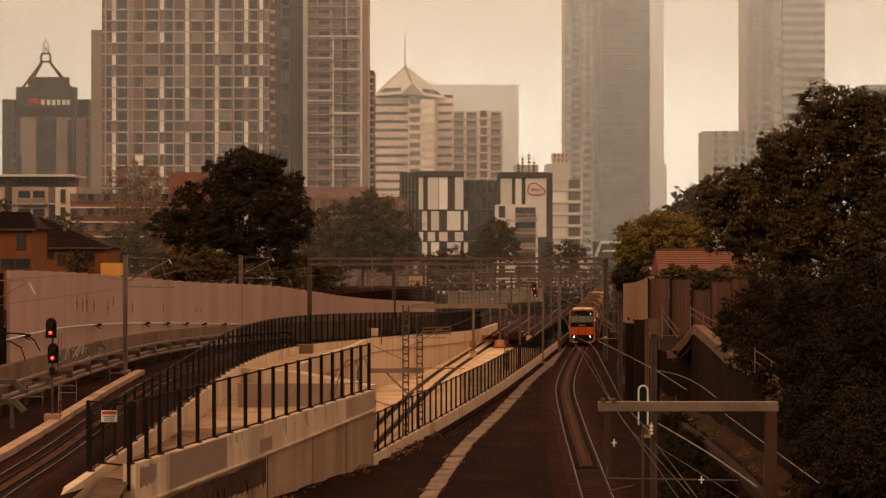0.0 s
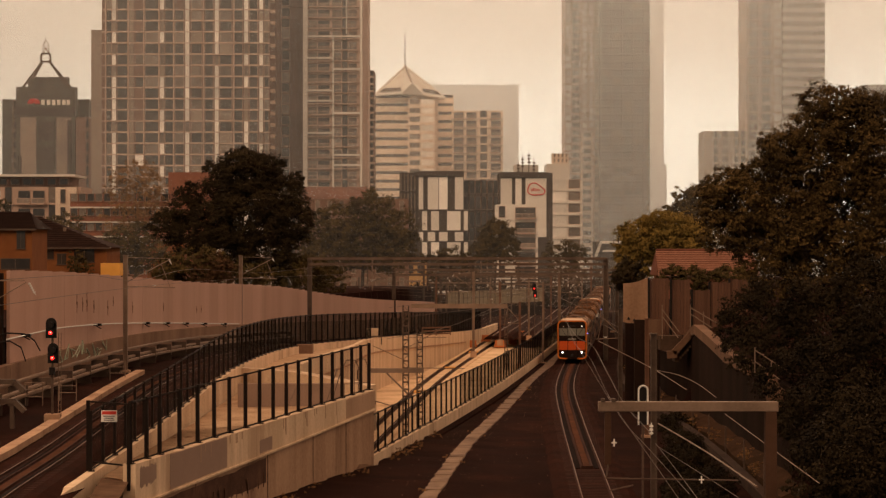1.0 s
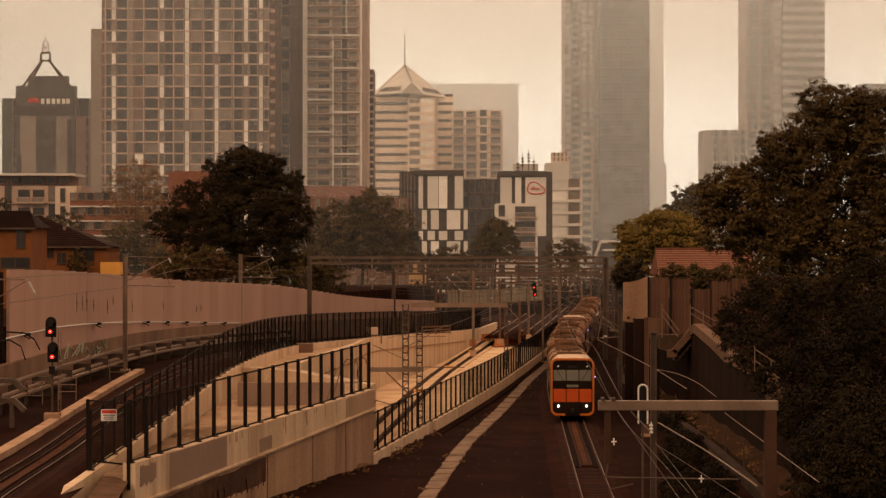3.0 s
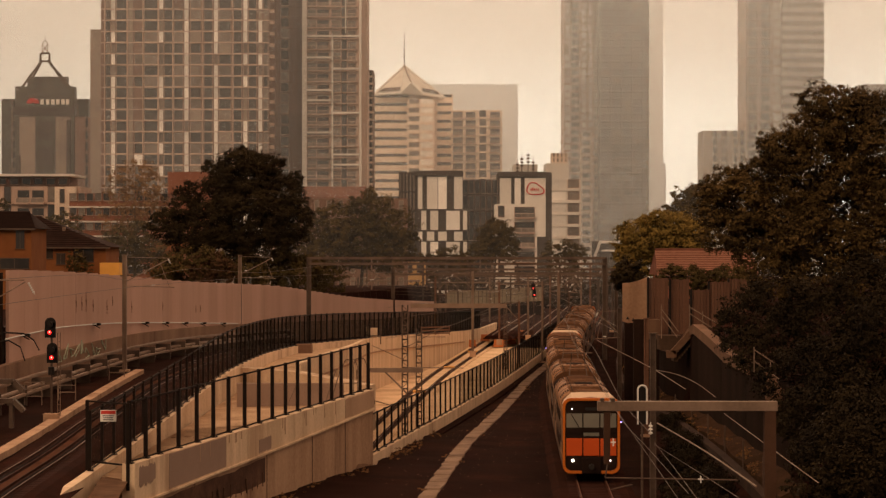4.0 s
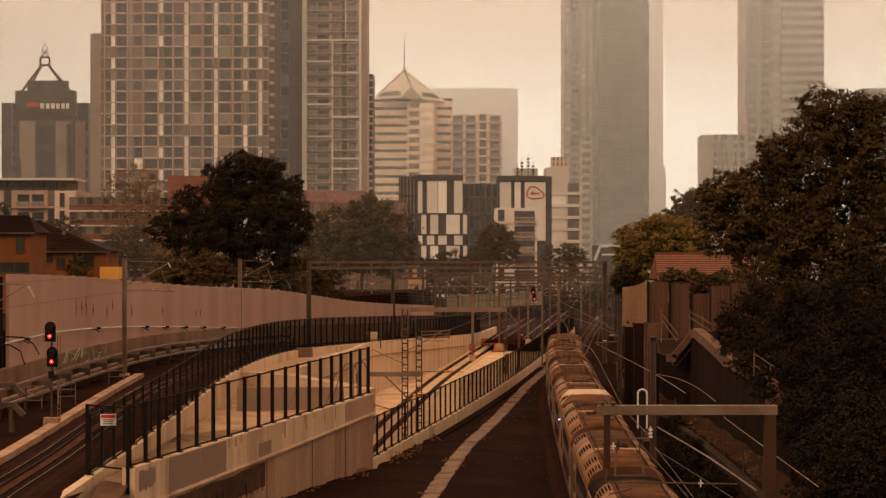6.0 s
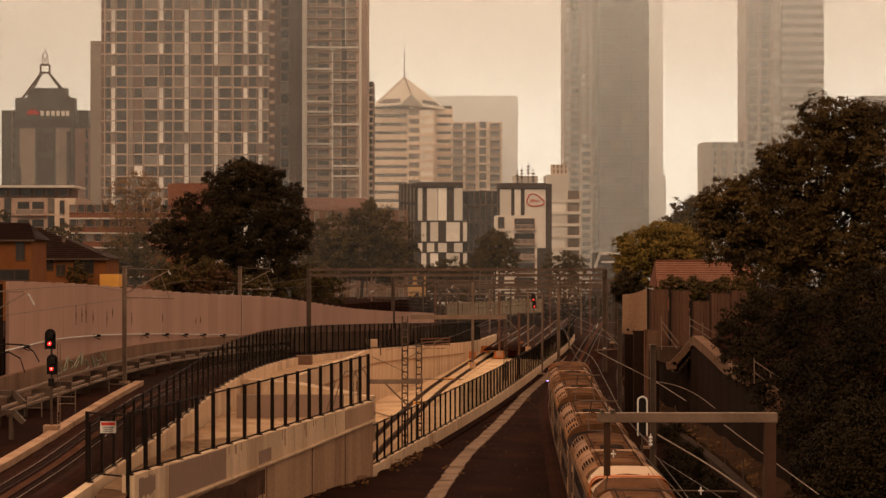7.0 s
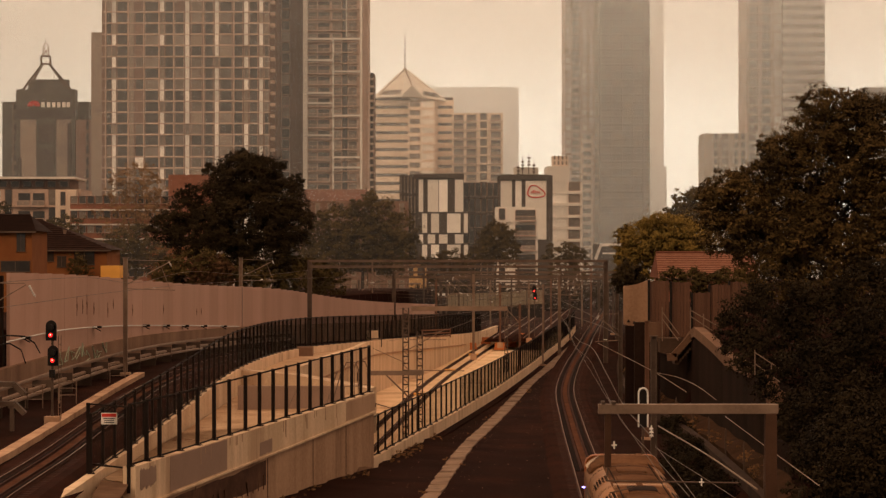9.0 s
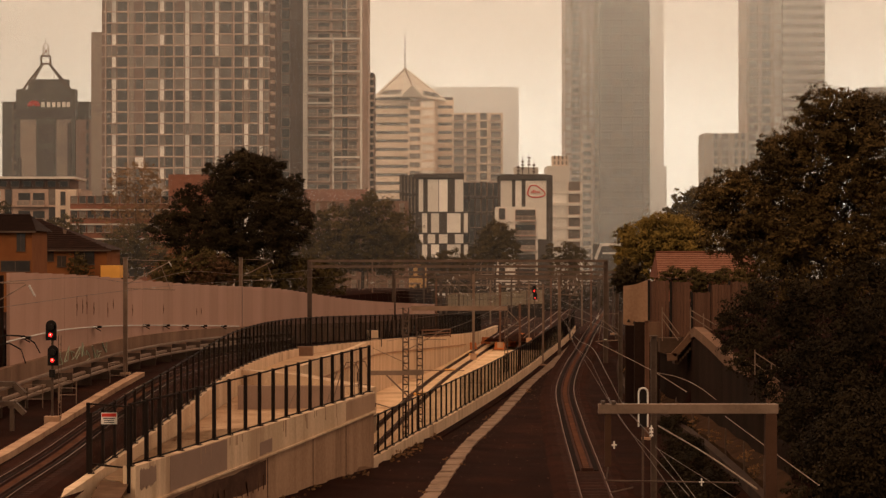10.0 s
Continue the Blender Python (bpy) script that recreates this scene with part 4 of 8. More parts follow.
def building(name, label, x0, x1, zb, zt, y, deep, core, rows=0, bays=(), band=None, band_h=0.5, skip=0.0, seed=1, limit=300, category="building",
             turn=0.0, top_gap=0.0, sill=0.0):
    """A block with a core, floor bands and bays of (start, width, code) in fractions of the front.
    Codes: d m l dark, mid, light glass or panel; r one of them by chance; b balcony; p pier over all floors."""
    rnd = random.Random(seed)
    t = thing(name, label, category, pose((x0 + x1) / 2, y, 0, 0, 0, turn))
    w, h = x1 - x0, zt - zb
    part("wall", box(bmesh.new(), -w / 2, w / 2, 0, deep, zb, zt), F_MAT[core], t)
    if not rows:
        return t
    fh = (h - top_gap) / rows
    n = 0
    for i in range(rows):
        z = zb + i * fh
        if band:
            piece("floor_band", slab_piece("floor_band", w, band_h, 0.45, band), t, pose(-w / 2, 0, z))
        for s, bw, code in bays:
            if code == "p" or (skip and rnd.random() < skip):
                continue
            c = rnd.choice("ddddmmmmB") if code == "r" else rnd.choice("BmlmdB") if code == "s" else rnd.choice("llllllmg") if code == "S" else rnd.choice("mddmdmgd") if code == "t" else rnd.choice("dm") if code == "q" else code
            if n >= limit:
                break
            bz = z + (band_h if band else 0.35) + sill
            if c in "bk":
                piece("balcony", slab_piece("balcony", w * bw, 1.1, 1.3, "tan"), t, pose(-w / 2 + s * w, 0, z))
                piece("window", slab_piece("window", w * bw, fh * 0.72, 0.1, "dark" if c == "b" else "mid"), t, pose(-w / 2 + s * w, 0, z + 0.3))
                n += 2
            else:
                mat = {"d": "dark", "m": "mid", "l": "light", "W": "white", "B": "brown", "c": "charcoal", "g": "grey"}[c]
                kind = "panel" if c in "lWBcg" else "window"
                piece(kind, slab_piece(kind, w * bw, fh - (band_h if band else 0.7) - sill, 0.25, mat), t, pose(-w / 2 + s * w, 0, bz))
                n += 1
    for s, bw, code in bays:
        if code == "p":
            piece("pier", slab_piece("pier", w * bw, h, 0.6, band or "tan"), t, pose(-w / 2 + s * w, 0, zb))
    return t


def even(n, width, code, start=0.0, end=1.0, edge=0.0):
    """n equal bays between start and end, each filling that part of its step."""
    st = (end - start) / n
    return [(start + st * i + st * (1 - width) / 2, st * width, code) for i in range(n)]


# apartment tower with a checkered grid front
bays = [(0.028, 0.03, "q"), (0.062, 0.022, "S"), (0.09, 0.064, "d"), (0.164, 0.026, "g"), (0.198, 0.05, "s"), (0.256, 0.082, "q"), (0.346, 0.024, "S"), (0.375, 0.05, "d"), (0.434, 0.054, "r"),
        (0.496, 0.024, "S"), (0.53, 0.066, "t"), (0.612, 0.05, "d"), (0.672, 0.022, "S"), (0.7, 0.074, "t"), (0.787, 0.05, "d"), (0.846, 0.024, "S"), (0.876, 0.05, "d"), (0.936, 0.022, "S"), (0.966, 0.026, "q"),
        (0.338, 0.006, "p"), (0.602, 0.006, "p"), (0.02, 0.006, "p"), (0.78, 0.005, "p"), (0.156, 0.005, "p"), (0.248, 0.005, "p"), (0.426, 0.005, "p")]
building("apartment_tower", "tall hazy apartment tower with a grid of brown and pale panels", -94.63, -47.94, 3, 101.93, 640, 24,
         "brown", 32, bays, "tan", 0.26, seed=3, limit=900)
# second tower
building("apartment_tower", "tall hazy apartment tower with stacked balconies and pale frames", -39.75, -23.27, 3, 104.74, 660, 22,
         "tan", 33, [(0.07, 0.16, "k"), (0.235, 0.215, "b"), (0.462, 0.014, "p"), (0.485, 0.17, "k"), (0.66, 0.10, "d"), (0.765, 0.155, "k"), (0.94, 0.02, "p"), (0.0, 0.05, "p")], "tan", 0.28, seed=4, limit=600)
building("tower_flank", "ribbed brown flank of the balcony tower", -48.11, -39.99, 3, 105.30, 664, 20, "brown", 33,
         [(0.0, 0.12, "p"), (0.2, 0.3, "q"), (0.62, 0.12, "p")], "brown", 0.4, seed=5)
building("tower_flank", "narrow brown flank of the balcony tower", -23.55, -21.75, 3, 105.86, 668, 20, "tan")
building("tower_flank", "hazy brick flank with small balconies", -22.79, -20.91, 3, 68.38, 700, 16, "brown", 30, [(0.1, 0.8, "d")], "tan", 0.5, seed=6)
# office block with the glass gable
building("office_block", "hazy beige office block with long window strips", -24.79, 3.86, 3, 70.11, 830, 30, "cream", 22,
         [(0.02, 0.44, "d"), (0.8, 0.19, "d")], "cream", 1.9, seed=7)
# white core and panels put the haze over this slab into colour
building("office_block", "glass office slab whitened in colour to fade into haze", -5.12, 36.08, 3, 93.86, 1100, 30, "white", 30, even(18, 0.7, "l"), "white", 0.9, seed=8, limit=560)
building("apartment_block", "beige apartment block with balconies in the haze", 3.13, 20.76, 3, 62.53, 800, 25, "cream", 20,
         [(0.03, 0.2, "b"), (0.28, 0.2, "b"), (0.55, 0.14, "d"), (0.76, 0.2, "b")], "cream", 0.5, seed=9)
# black-and-white block
building("glass_link", "dark glass link between the patterned blocks", 4.76, 13.22, 4, 29.98, 546, 12, "charcoal", 7, even(6, 0.85, "d"), "charcoal", 0.5, seed=10)
building("patterned_block", "dark block with a bold pattern of white panels", -6.21, 4.89, 4, 31.96, 540, 18, "charcoal", seed=11)
building("patterned_block", "dark ribbed flank of the patterned block", -10.33, -6.31, 4, 31.85, 548, 18, "charcoal", 6, even(5, 0.4, "m"), seed=12)
building("patterned_block", "white and charcoal block with a red outline emblem", 13.09, 25.65, 4, 31.56, 540, 18, "charcoal", seed=13)
building("apartment_block", "small cream apartment block with corner balconies", 11.51, 20.56, 4, 23.26, 500, 14, "white", 6,
         [(0.06, 0.16, "d"), (0.45, 0.5, "b")], None, seed=14)
building("office_block", "pale glass office block with white bands", 28.05, 36.13, 4, 31.98, 600, 18, "white", 9, [(0.0, 0.5, "l"), (0.56, 0.38, "m")], "white", 0.7, seed=15)
building("office_block", "pale upper block with roof plant", 31.53, 38.38, 4, 40.10, 700, 18, "white", seed=16)
# tall dark glass tower
building("glass_tower", "tall dark glass tower fading into the cloud", 61.25, 80.64, 3, 125.24, 900, 26, "slate", 42, [(0.02, 0.2, "t"), (0.235, 0.2, "t"), (0.45, 0.2, "t"), (0.665, 0.19, "t"), (0.89, 0.1, "m"), (0.865, 0.015, "p")], "slate", 0.7, seed=17, limit=300)
# tan core instead of a darker one: haze brightness is in the colour
building("glass_tower", "hazy ribbed side of the glass tower", 47.91, 61.66, 3, 126.00, 906, 26, "tan", 42, [(0.02, 0.14, "l"), (0.2, 0.22, "d"), (0.5, 0.12, "l"), (0.7, 0.1, "l"), (0.85, 0.1, "m")], "tan", 0.8, seed=18)
building("podium_tower", "lower banded wing in front of the glass tower", 53.60, 57.95, 3, 59.71, 890, 8, "cream", 18, [(0.1, 0.7, "d")], "cream", 1.4, seed=19)
# white core carries this tower's haze in its colour
building("office_tower", "tower coloured white to look almost lost in haze", 101.91, 110.0, 3, 148.25, 1150, 4, "white", 40, [(0.75, 0.2, "l")], "white", 1.0, seed=20)
building("office_block", "white banded office block in the haze", 89.11, 96.94, 3, 52.15, 1000, 20, "dark", 13, (), "white", 1.9, seed=21)
# right side
building("apartment_block", "beige apartment slab behind the trees", 101.79, 118.53, 3, 60.91, 900, 20, "cream", 18, [(0.22, 0.1, "d"), (0.42, 0.14, "B"), (0.7, 0.1, "d"), (0.86, 0.1, "d")], "cream", 0.6, seed=22)
building("office_tower", "tall hazy office tower with white bands", 132.63, 148.94, 3, 125.24, 900, 26, "brown", 34, (), "white", 1.7, seed=23)
# tan core again holds the brightness that haze would give
building("office_tower", "grey glass corner of the banded tower", 119.06, 133.22, 3, 125.75, 904, 26, "tan", 34, [(0.05, 0.25, "m"), (0.4, 0.25, "d"), (0.75, 0.2, "l")], "tan", 0.6, seed=24)
building("office_block", "hazy flat-topped building behind the big tree", 164.36, 188.59, 3, 78.98, 900, 20, "brown", seed=25)
# left side
building("sign_building", "dark green office building with a rooftop frame", -144.35, -124.30, 3, 69.3, 780, 5, "slate", seed=26)
building("roof_plant", "stepped dark cap on the office building", -140.4, -127.0, 69.2, 72.7, 781, 4, "slate", category="plant room")
building("sign_building", "dark flank blocks of the office building", -150.84, -121.06, 3, 65.76, 790, 20, "slate", 18, [(0.12, 0.08, "d"), (0.42, 0.18, "d"), (0.8, 0.08, "d")], None, seed=27)
building("office_block", "dark office block beside the tower", -122.52, -114.04, 3, 58.37, 770, 16, "brown", 14, [(0.4, 0.12, "d"), (0.66, 0.12, "d")], None, seed=28)
building("office_tower", "slim grey slab behind the grid tower", -115.91, -112.00, 3, 86.60, 760, 16, "grey", seed=29)
building("apartment_block", "low cream apartment block with balconies", -82.53, -67.47, 5, 24.95, 430, 14, "tan", 6, [(0.06, 0.09, "d"), (0.22, 0.16, "b"), (0.40, 0.16, "b"), (0.60, 0.09, "q"), (0.76, 0.05, "d")], "tan", 0.3, seed=30)
building("apartment_block", "recessed top storey under a thin white roof slab", -83.54, -69.80, 25.01, 26.91, 432, 10, "brown", 1, even(6, 0.7, "d"), None, seed=34)
building("roof_slab", "thin white flat roof slab over the top storey", -83.37, -68.42, 26.84, 27.26, 429, 14, "white", category="roof")
building("apartment_block", "pale end bay of the apartment block", -71.87, -68.10, 5, 24.78, 428, 6, "cream", 6, [(0.25, 0.25, "d")], None, seed=35)
building("apartment_block", "long brick block with white balcony rails", -66.24, -48.58, 5, 23.14, 410, 12, "brick", 7, even(12, 0.84, "q"), "white", 0.26, seed=31, sill=0.95)
building("brick_block", "red brick flat building behind the trees", -53.54, -45.39, 5, 28.41, 450, 12, "brick", seed=32)
building("brick_block", "red brick building with white roof edge", -26.12, -6.37, 5, 22.49, 420, 12, "brown", 5, even(9, 0.4, "m"), None, seed=33)



# ---- trees ----
def crown_mesh(rnd, blobs, count, size, mat):
    """Many small leaf sprays on and inside lumpy lobes; blobs are (x, y, z, rx, ry, rz)."""
    extra = []
    for b in blobs:
        for _ in range(7 if b[3] > 0.5 else 0):
            d = rnd.normal(size=3)
            d /= np.linalg.norm(d)
            d[2] = abs(d[2]) if rnd.rand() < 0.75 else d[2]
            g, q = rnd.uniform(0.95, 1.22), rnd.uniform(0.16, 0.32)
            extra.append((b[0] + d[0] * b[3] * g, b[1] + d[1] * b[4] * g, b[2] + d[2] * b[5] * g, b[3] * q, b[4] * q, b[5] * q * 1.1))
    blobs = list(blobs) + extra
    vols = np.array([b[3] * b[4] + b[4] * b[5] + b[3] * b[5] for b in blobs])
    per = 26
    tufts = max(30, count * 3 // per)
    pick = rnd.choice(len(blobs), tufts, p=vols / vols.sum())
    B = np.array(blobs)[pick]
    d = rnd.normal(size=(tufts, 3))
    d /= np.linalg.norm(d, axis=1)[:, None]
    r = rnd.uniform(0.5, 1.0, tufts) ** 0.45
    lump = 1 + 0.3 * np.sin(d[:, 0] * 7 + B[:, 0] * 3) * np.cos(d[:, 2] * 6 + B[:, 2] * 2) + 0.1 * np.sin(d[:, 1] * 13 + B[:, 1])
    c = B[:, :3] + d * B[:, 3:] * (r * lump)[:, None]
    keep = np.sin(c[:, 0] * 1.7) * np.sin(c[:, 2] * 1.9 + 1) * np.sin(c[:, 1] * 1.3) < 0.42
    c, d, B = c[keep], d[keep], B[keep]
    wide = np.clip(B[:, 3:].mean(axis=1) * 0.28, size * 1.2, size * 4.2) * rnd.uniform(0.6, 1.3, len(c))
    m = len(c) * per
    tc, td, tw = np.repeat(c, per, axis=0), np.repeat(d, per, axis=0), np.repeat(wide, per)[:, None]
    e = rnd.normal(size=(m, 3))
    e /= np.linalg.norm(e, axis=1)[:, None]
    e[:, 2] = np.where(rnd.rand(m) < 0.6, np.abs(e[:, 2]), e[:, 2])
    cc = tc + e * np.array((1.0, 1.0, 0.6)) * tw * rnd.uniform(0.5, 1.0, (m, 1)) + td * tw * rnd.uniform(0, 0.85, (m, 1))
    out = e * 0.7 + td * 0.4 + rnd.normal(size=(m, 3)) * 0.25 + np.array((0, 0, 0.25))
    out /= np.linalg.norm(out, axis=1)[:, None]
    a = np.cross(out, rnd.normal(size=(m, 3)))
    a[:, 2] -= 0.3
    a /= np.linalg.norm(a, axis=1)[:, None]
    b = np.cross(a, out)
    b /= np.linalg.norm(b, axis=1)[:, None]
    s = rnd.uniform(0.5, 1.15, m)[:, None] * size
    v = np.stack([cc - a * s, cc + b * s * 0.42, cc + a * s, cc - b * s * 0.42], 1).reshape(-1, 3)
    me = bpy.data.meshes.new("crown")
    me.from_pydata(v.tolist(), [], np.arange(len(v)).reshape(-1, 4).tolist())
    me.materials.append(mat)
    return me


def tree(name, label, base, blobs, count, size, mat, trunk=0.3, seed=1, category="tree"):
    t = thing(name, label, category, Matrix.Translation(base))
    rnd = np.random.RandomState(seed)
    bm = bmesh.new()
    if trunk:
        hub = Vector(np.mean([b[:3] for b in blobs], axis=0)) * 0.75
        mid = Vector((hub.x * 0.4, hub.y * 0.4, hub.z * 0.5))
        rod(bm, (0, 0, -0.4), mid, trunk, trunk * 0.75, 9)
        rod(bm, mid, hub, trunk * 0.75, trunk * 0.5, 8)
        for b in blobs:
            tip = Vector(b[:3])
            kn = mid.lerp(tip, 0.5) + Vector((0, 0, 0.3))
            rod(bm, mid.lerp(hub, 0.5), kn, trunk * 0.45, trunk * 0.28, 6)
            rod(bm, kn, tip, trunk * 0.28, trunk * 0.1, 5)
        part("trunk", bm, M["bark"], t)
    else:
        bm.free()
    if trunk and name == "tree":
        ob = new("crown", crown_mesh(rnd, blobs, count, size, mat))
        ob.parent = t
        return t
    vols = [b[3] * b[5] for b in blobs]
    for b, v in zip(blobs, vols):
        ob = new("clump", crown_mesh(rnd, [b], int(count * v / sum(vols)), size, mat))
        ob.parent = t
    return t


def grove(name, label, base, blobs, count, size, mat, trunk=0.3, seed=1, category="tree"):
    """A tree whose lobes are given in the place's own metres."""
    return tree(name, label, base, [(b[0] - base[0], b[1] - base[1], b[2] - base[2], *b[3:]) for b in blobs], count, size, mat, trunk, seed, category)


Y = 262
grove("tree", "broad dark tree behind the noise barrier", (-22.70, Y, 7.4),
      [(-22.06, Y, 21.24, 3.4, 3, 2.6), (-24.4, Y + 1, 19.6, 2.5, 3, 2.5), (-18.86, Y, 18.99, 3.0, 3, 2.6), (-17.57, Y, 15.78, 2.6, 3, 2.4),
       (-22.06, Y - 1, 16.10, 4.6, 3.5, 3.6), (-26.3, Y, 15.6, 2.7, 3, 2.8), (-29.6, Y, 17.4, 1.5, 1.6, 1.9), (-31.56, Y, 15.46, 1.6, 2, 1.6),
       (-28.16, Y, 14.18, 2.8, 2.6, 2.2), (-20.14, Y, 12.90, 3.2, 3, 2.8), (-24.63, Y, 12.26, 3.4, 3, 2.6), (-28.48, Y, 18.99, 1.3, 1.3, 1.2),
       (-22.70, Y, 22.78, 1.8, 2, 1.1), (-19.82, Y, 22.01, 1.6, 2, 1.2), (-25.59, Y, 21.88, 1.4, 1.6, 1.1)], 80000, 0.14, M["leaf_dark"], 0.4, 2)
grove("shrubs", "tangled dim shrubs along the top of the noise barrier", (-25.95, 250, 7.4),
      [(-27.78, 250, 10.71, 2.2, 2, 1.6), (-25.34, 250, 11.02, 2.0, 2, 1.6), (-29.62, 250, 10.41, 1.8, 2, 1.3), (-18.21, 262, 10.33, 2.6, 2, 2.0),
       (-16.13, 270, 9.62, 2.6, 2, 2.0), (-13.98, 280, 8.85, 2.2, 2, 1.8), (-22.10, 255, 9.75, 2.4, 2, 1.6)], 12000, 0.2, M["leaf_olive"], 0, 12, "shrubs")
grove("shrub", "russet autumn shrub behind the noise barrier", (-24.6, 248, 7.4),
      [(-24.9, 248, 11.2, 1.5, 1.4, 1.1), (-23.4, 248, 10.3, 1.4, 1.3, 1.1), (-26.0, 248, 10.0, 1.2, 1.2, 1.0)], 2600, 0.13, M["leaf_russet"], 0, 33, "shrubs")
Y = 350
grove("tree", "dark tree over the low brick building", (-12.34, Y, 4.0),
      [(-10.20, Y, 18.77, 3.4, 3, 2.4), (-14.91, Y, 17.06, 4.0, 3, 2.6), (-8.05, Y, 15.77, 3.4, 3, 3.0), (-12.34, Y, 14.06, 5.0, 3.5, 3.2),
       (-18.34, Y, 14.48, 3.0, 3, 2.6), (-6.17, Y, 13.20, 2.2, 2.6, 2.4), (-16.62, Y, 12.34, 4.0, 3, 2.4), (-8.91, Y, 12.17, 3.6, 3, 2.2)], 16000, 0.26, M["leaf_olive"], 0.35, 3)
Y = 400
grove("tree", "thin autumn-brown tree before the tower", (-53.27, Y, 6.0),
      [(-53.27, Y, 26.10, 3.6, 3, 2.2), (-55.72, Y, 23.65, 2.6, 2.6, 1.8), (-50.82, Y, 24.14, 2.6, 2.6, 1.8), (-53.27, Y, 21.69, 4.5, 3, 2.2), (-55.72, Y, 18.76, 4.0, 3, 2.4), (-50.33, Y, 19.25, 3.0, 3, 2.6)],
      4200, 0.22, M["leaf_autumn"], 0.3, 4)
Y = 330
grove("shrubs", "dark green garden trees among the houses", (-43.95, Y, 6.0),
      [(-45.16, Y, 13.94, 3.0, 3, 2.4), (-42.17, Y, 12.32, 2.6, 3, 2.4), (-46.77, Y, 11.92, 2.0, 2, 2.4), (-53.64, Y, 16.77, 2.0, 2, 1.4), (-63.6, Y, 18.3, 1.5, 2, 1.9), (-55.26, Y, 16.36, 1.6, 2, 1.2), (-45.97, Y, 7.6, 3.0, 2.4, 1.6)],
      8000, 0.22, M["leaf_olive"], 0, 13, "shrubs")
Y = 430
grove("tree", "small round tree before the patterned block", (9.58, Y, 4.0),
      [(10.11, Y, 15.58, 2.8, 3, 2.6), (8.21, Y, 13.47, 2.4, 3, 2.4), (11.79, Y, 13.26, 2.0, 3, 2.2), (10.32, Y, 17.16, 1.4, 2, 1.2)], 7000, 0.24, M["leaf_olive"], 0.25, 5)
grove("tree", "low dark tree at the foot of the office blocks", (23.27, 440, 2.4),
      [(23.27, 440, 12.97, 3.2, 2, 1.8), (21.65, 440, 12.22, 2.2, 2, 1.6), (25.20, 440, 12.22, 2.2, 2, 1.6), (23.27, 440, 8, 3.2, 2, 3.0)], 4000, 0.22, M["leaf_olive"], 0.3, 24)
grove("tree", "low spreading tree before the patterned block", (1.51, 440, 2.4),
      [(1.72, 440, 8, 4, 2, 3.0), (1.72, 440, 12.22, 2.6, 2, 1.4), (-1.51, 440, 11.35, 2.6, 2, 1.4), (3.88, 440, 11.57, 2.2, 2, 1.4)], 4000, 0.22, M["leaf_olive"], 0.3, 14)
Y = 300
grove("tree", "yellowing tree beside the cutting", (27.98, Y, 5.4),
      [(29.08, Y, 15.82, 3.4, 3, 1.6), (25.78, Y, 14.35, 3.0, 3, 1.8), (31.65, Y, 14.64, 3.2, 3, 1.9), (28.35, Y, 13.03, 4.6, 3, 2.0), (23.94, Y, 11.93, 1.4, 2, 1.6), (25.41, Y, 10.82, 2.4, 2, 2.2), (31.65, Y, 11.93, 3, 2.4, 2.2)],
      20000, 0.22, M["leaf_yellow"], 0.3, 6)
grove("shrub", "dark round shrub at the barrier", (20.26, 250, 5.0), [(20.26, 250, 10.10, 1.5, 1.5, 1.3), (19.83, 250, 9.31, 1.2, 1.2, 1.2)], 3000, 0.16, M["leaf_dark"], 0, 15, "shrubs")
Y = 340
grove("tree", "dark tree rising behind the yellow one", (36.71, Y, 7.0),
      [(36.71, Y, 20.24, 2.4, 2, 1.6), (37.95, Y, 21.07, 2.0, 2, 1.4), (35.46, Y, 18.16, 2.6, 2, 1.8), (37.95, Y, 17.74, 3, 2, 2.2), (34.62, Y, 17.16, 1.8, 2, 1.2)], 7000, 0.26, M["leaf_olive"], 0.3, 7)
Y = 135
grove("tree", "huge dark leafy tree over the cutting wall", (21.02, Y, 8.0),
      [(22.51, Y, 20.89, 1.5, 1.6, 0.9), (23.66, Y, 19.90, 2.0, 2, 1.6), (21.68, Y, 19.24, 1.5, 1.8, 1.1), (20.0, Y, 18.1, 1.35, 1.6, 1.0), (18.7, Y, 16.8, 1.05, 1.3, 1.0),
       (16.13, Y, 15.93, 1.0, 1.2, 0.9), (15.80, Y, 14.78, 0.9, 1.2, 1.2), (16.56, Y, 13.45, 1.3, 1.4, 1.1), (17.71, Y, 15.11, 1.6, 1.6, 1.6), (21.18, Y + 1, 16.43, 2.4, 2, 2.4),
       (24.98, Y, 18.08, 2.4, 2, 2.6), (23.66, Y, 15.11, 2.8, 2, 2.6), (20.36, Y, 13.45, 2.2, 2, 2.0), (18.71, Y, 12.79, 1.6, 1.6, 1.5), (26.97, Y, 15.11, 2.6, 2, 3.4),
       (22.34, Y, 11.47, 2.6, 2, 2.4), (25.65, Y, 11.14, 2.8, 2, 2.8), (19.70, Y, 10.81, 1.6, 1.6, 1.4), (24.98, Y, 20.39, 1.8, 1.8, 1.0), (17.05, Y, 16.43, 1.0, 1.2, 0.6),
       (23.00, Y + 3, 17.09, 2.8, 1, 2.6), (21.02, Y + 3, 14.45, 2.6, 1, 2.4), (24.65, Y + 3, 13.78, 3.0, 1, 3.0), (18.37, Y + 3, 14.12, 1.8, 1, 1.8)],
      62000, 0.13, M["leaf_mid"], 0.35, 8)
Y = 112
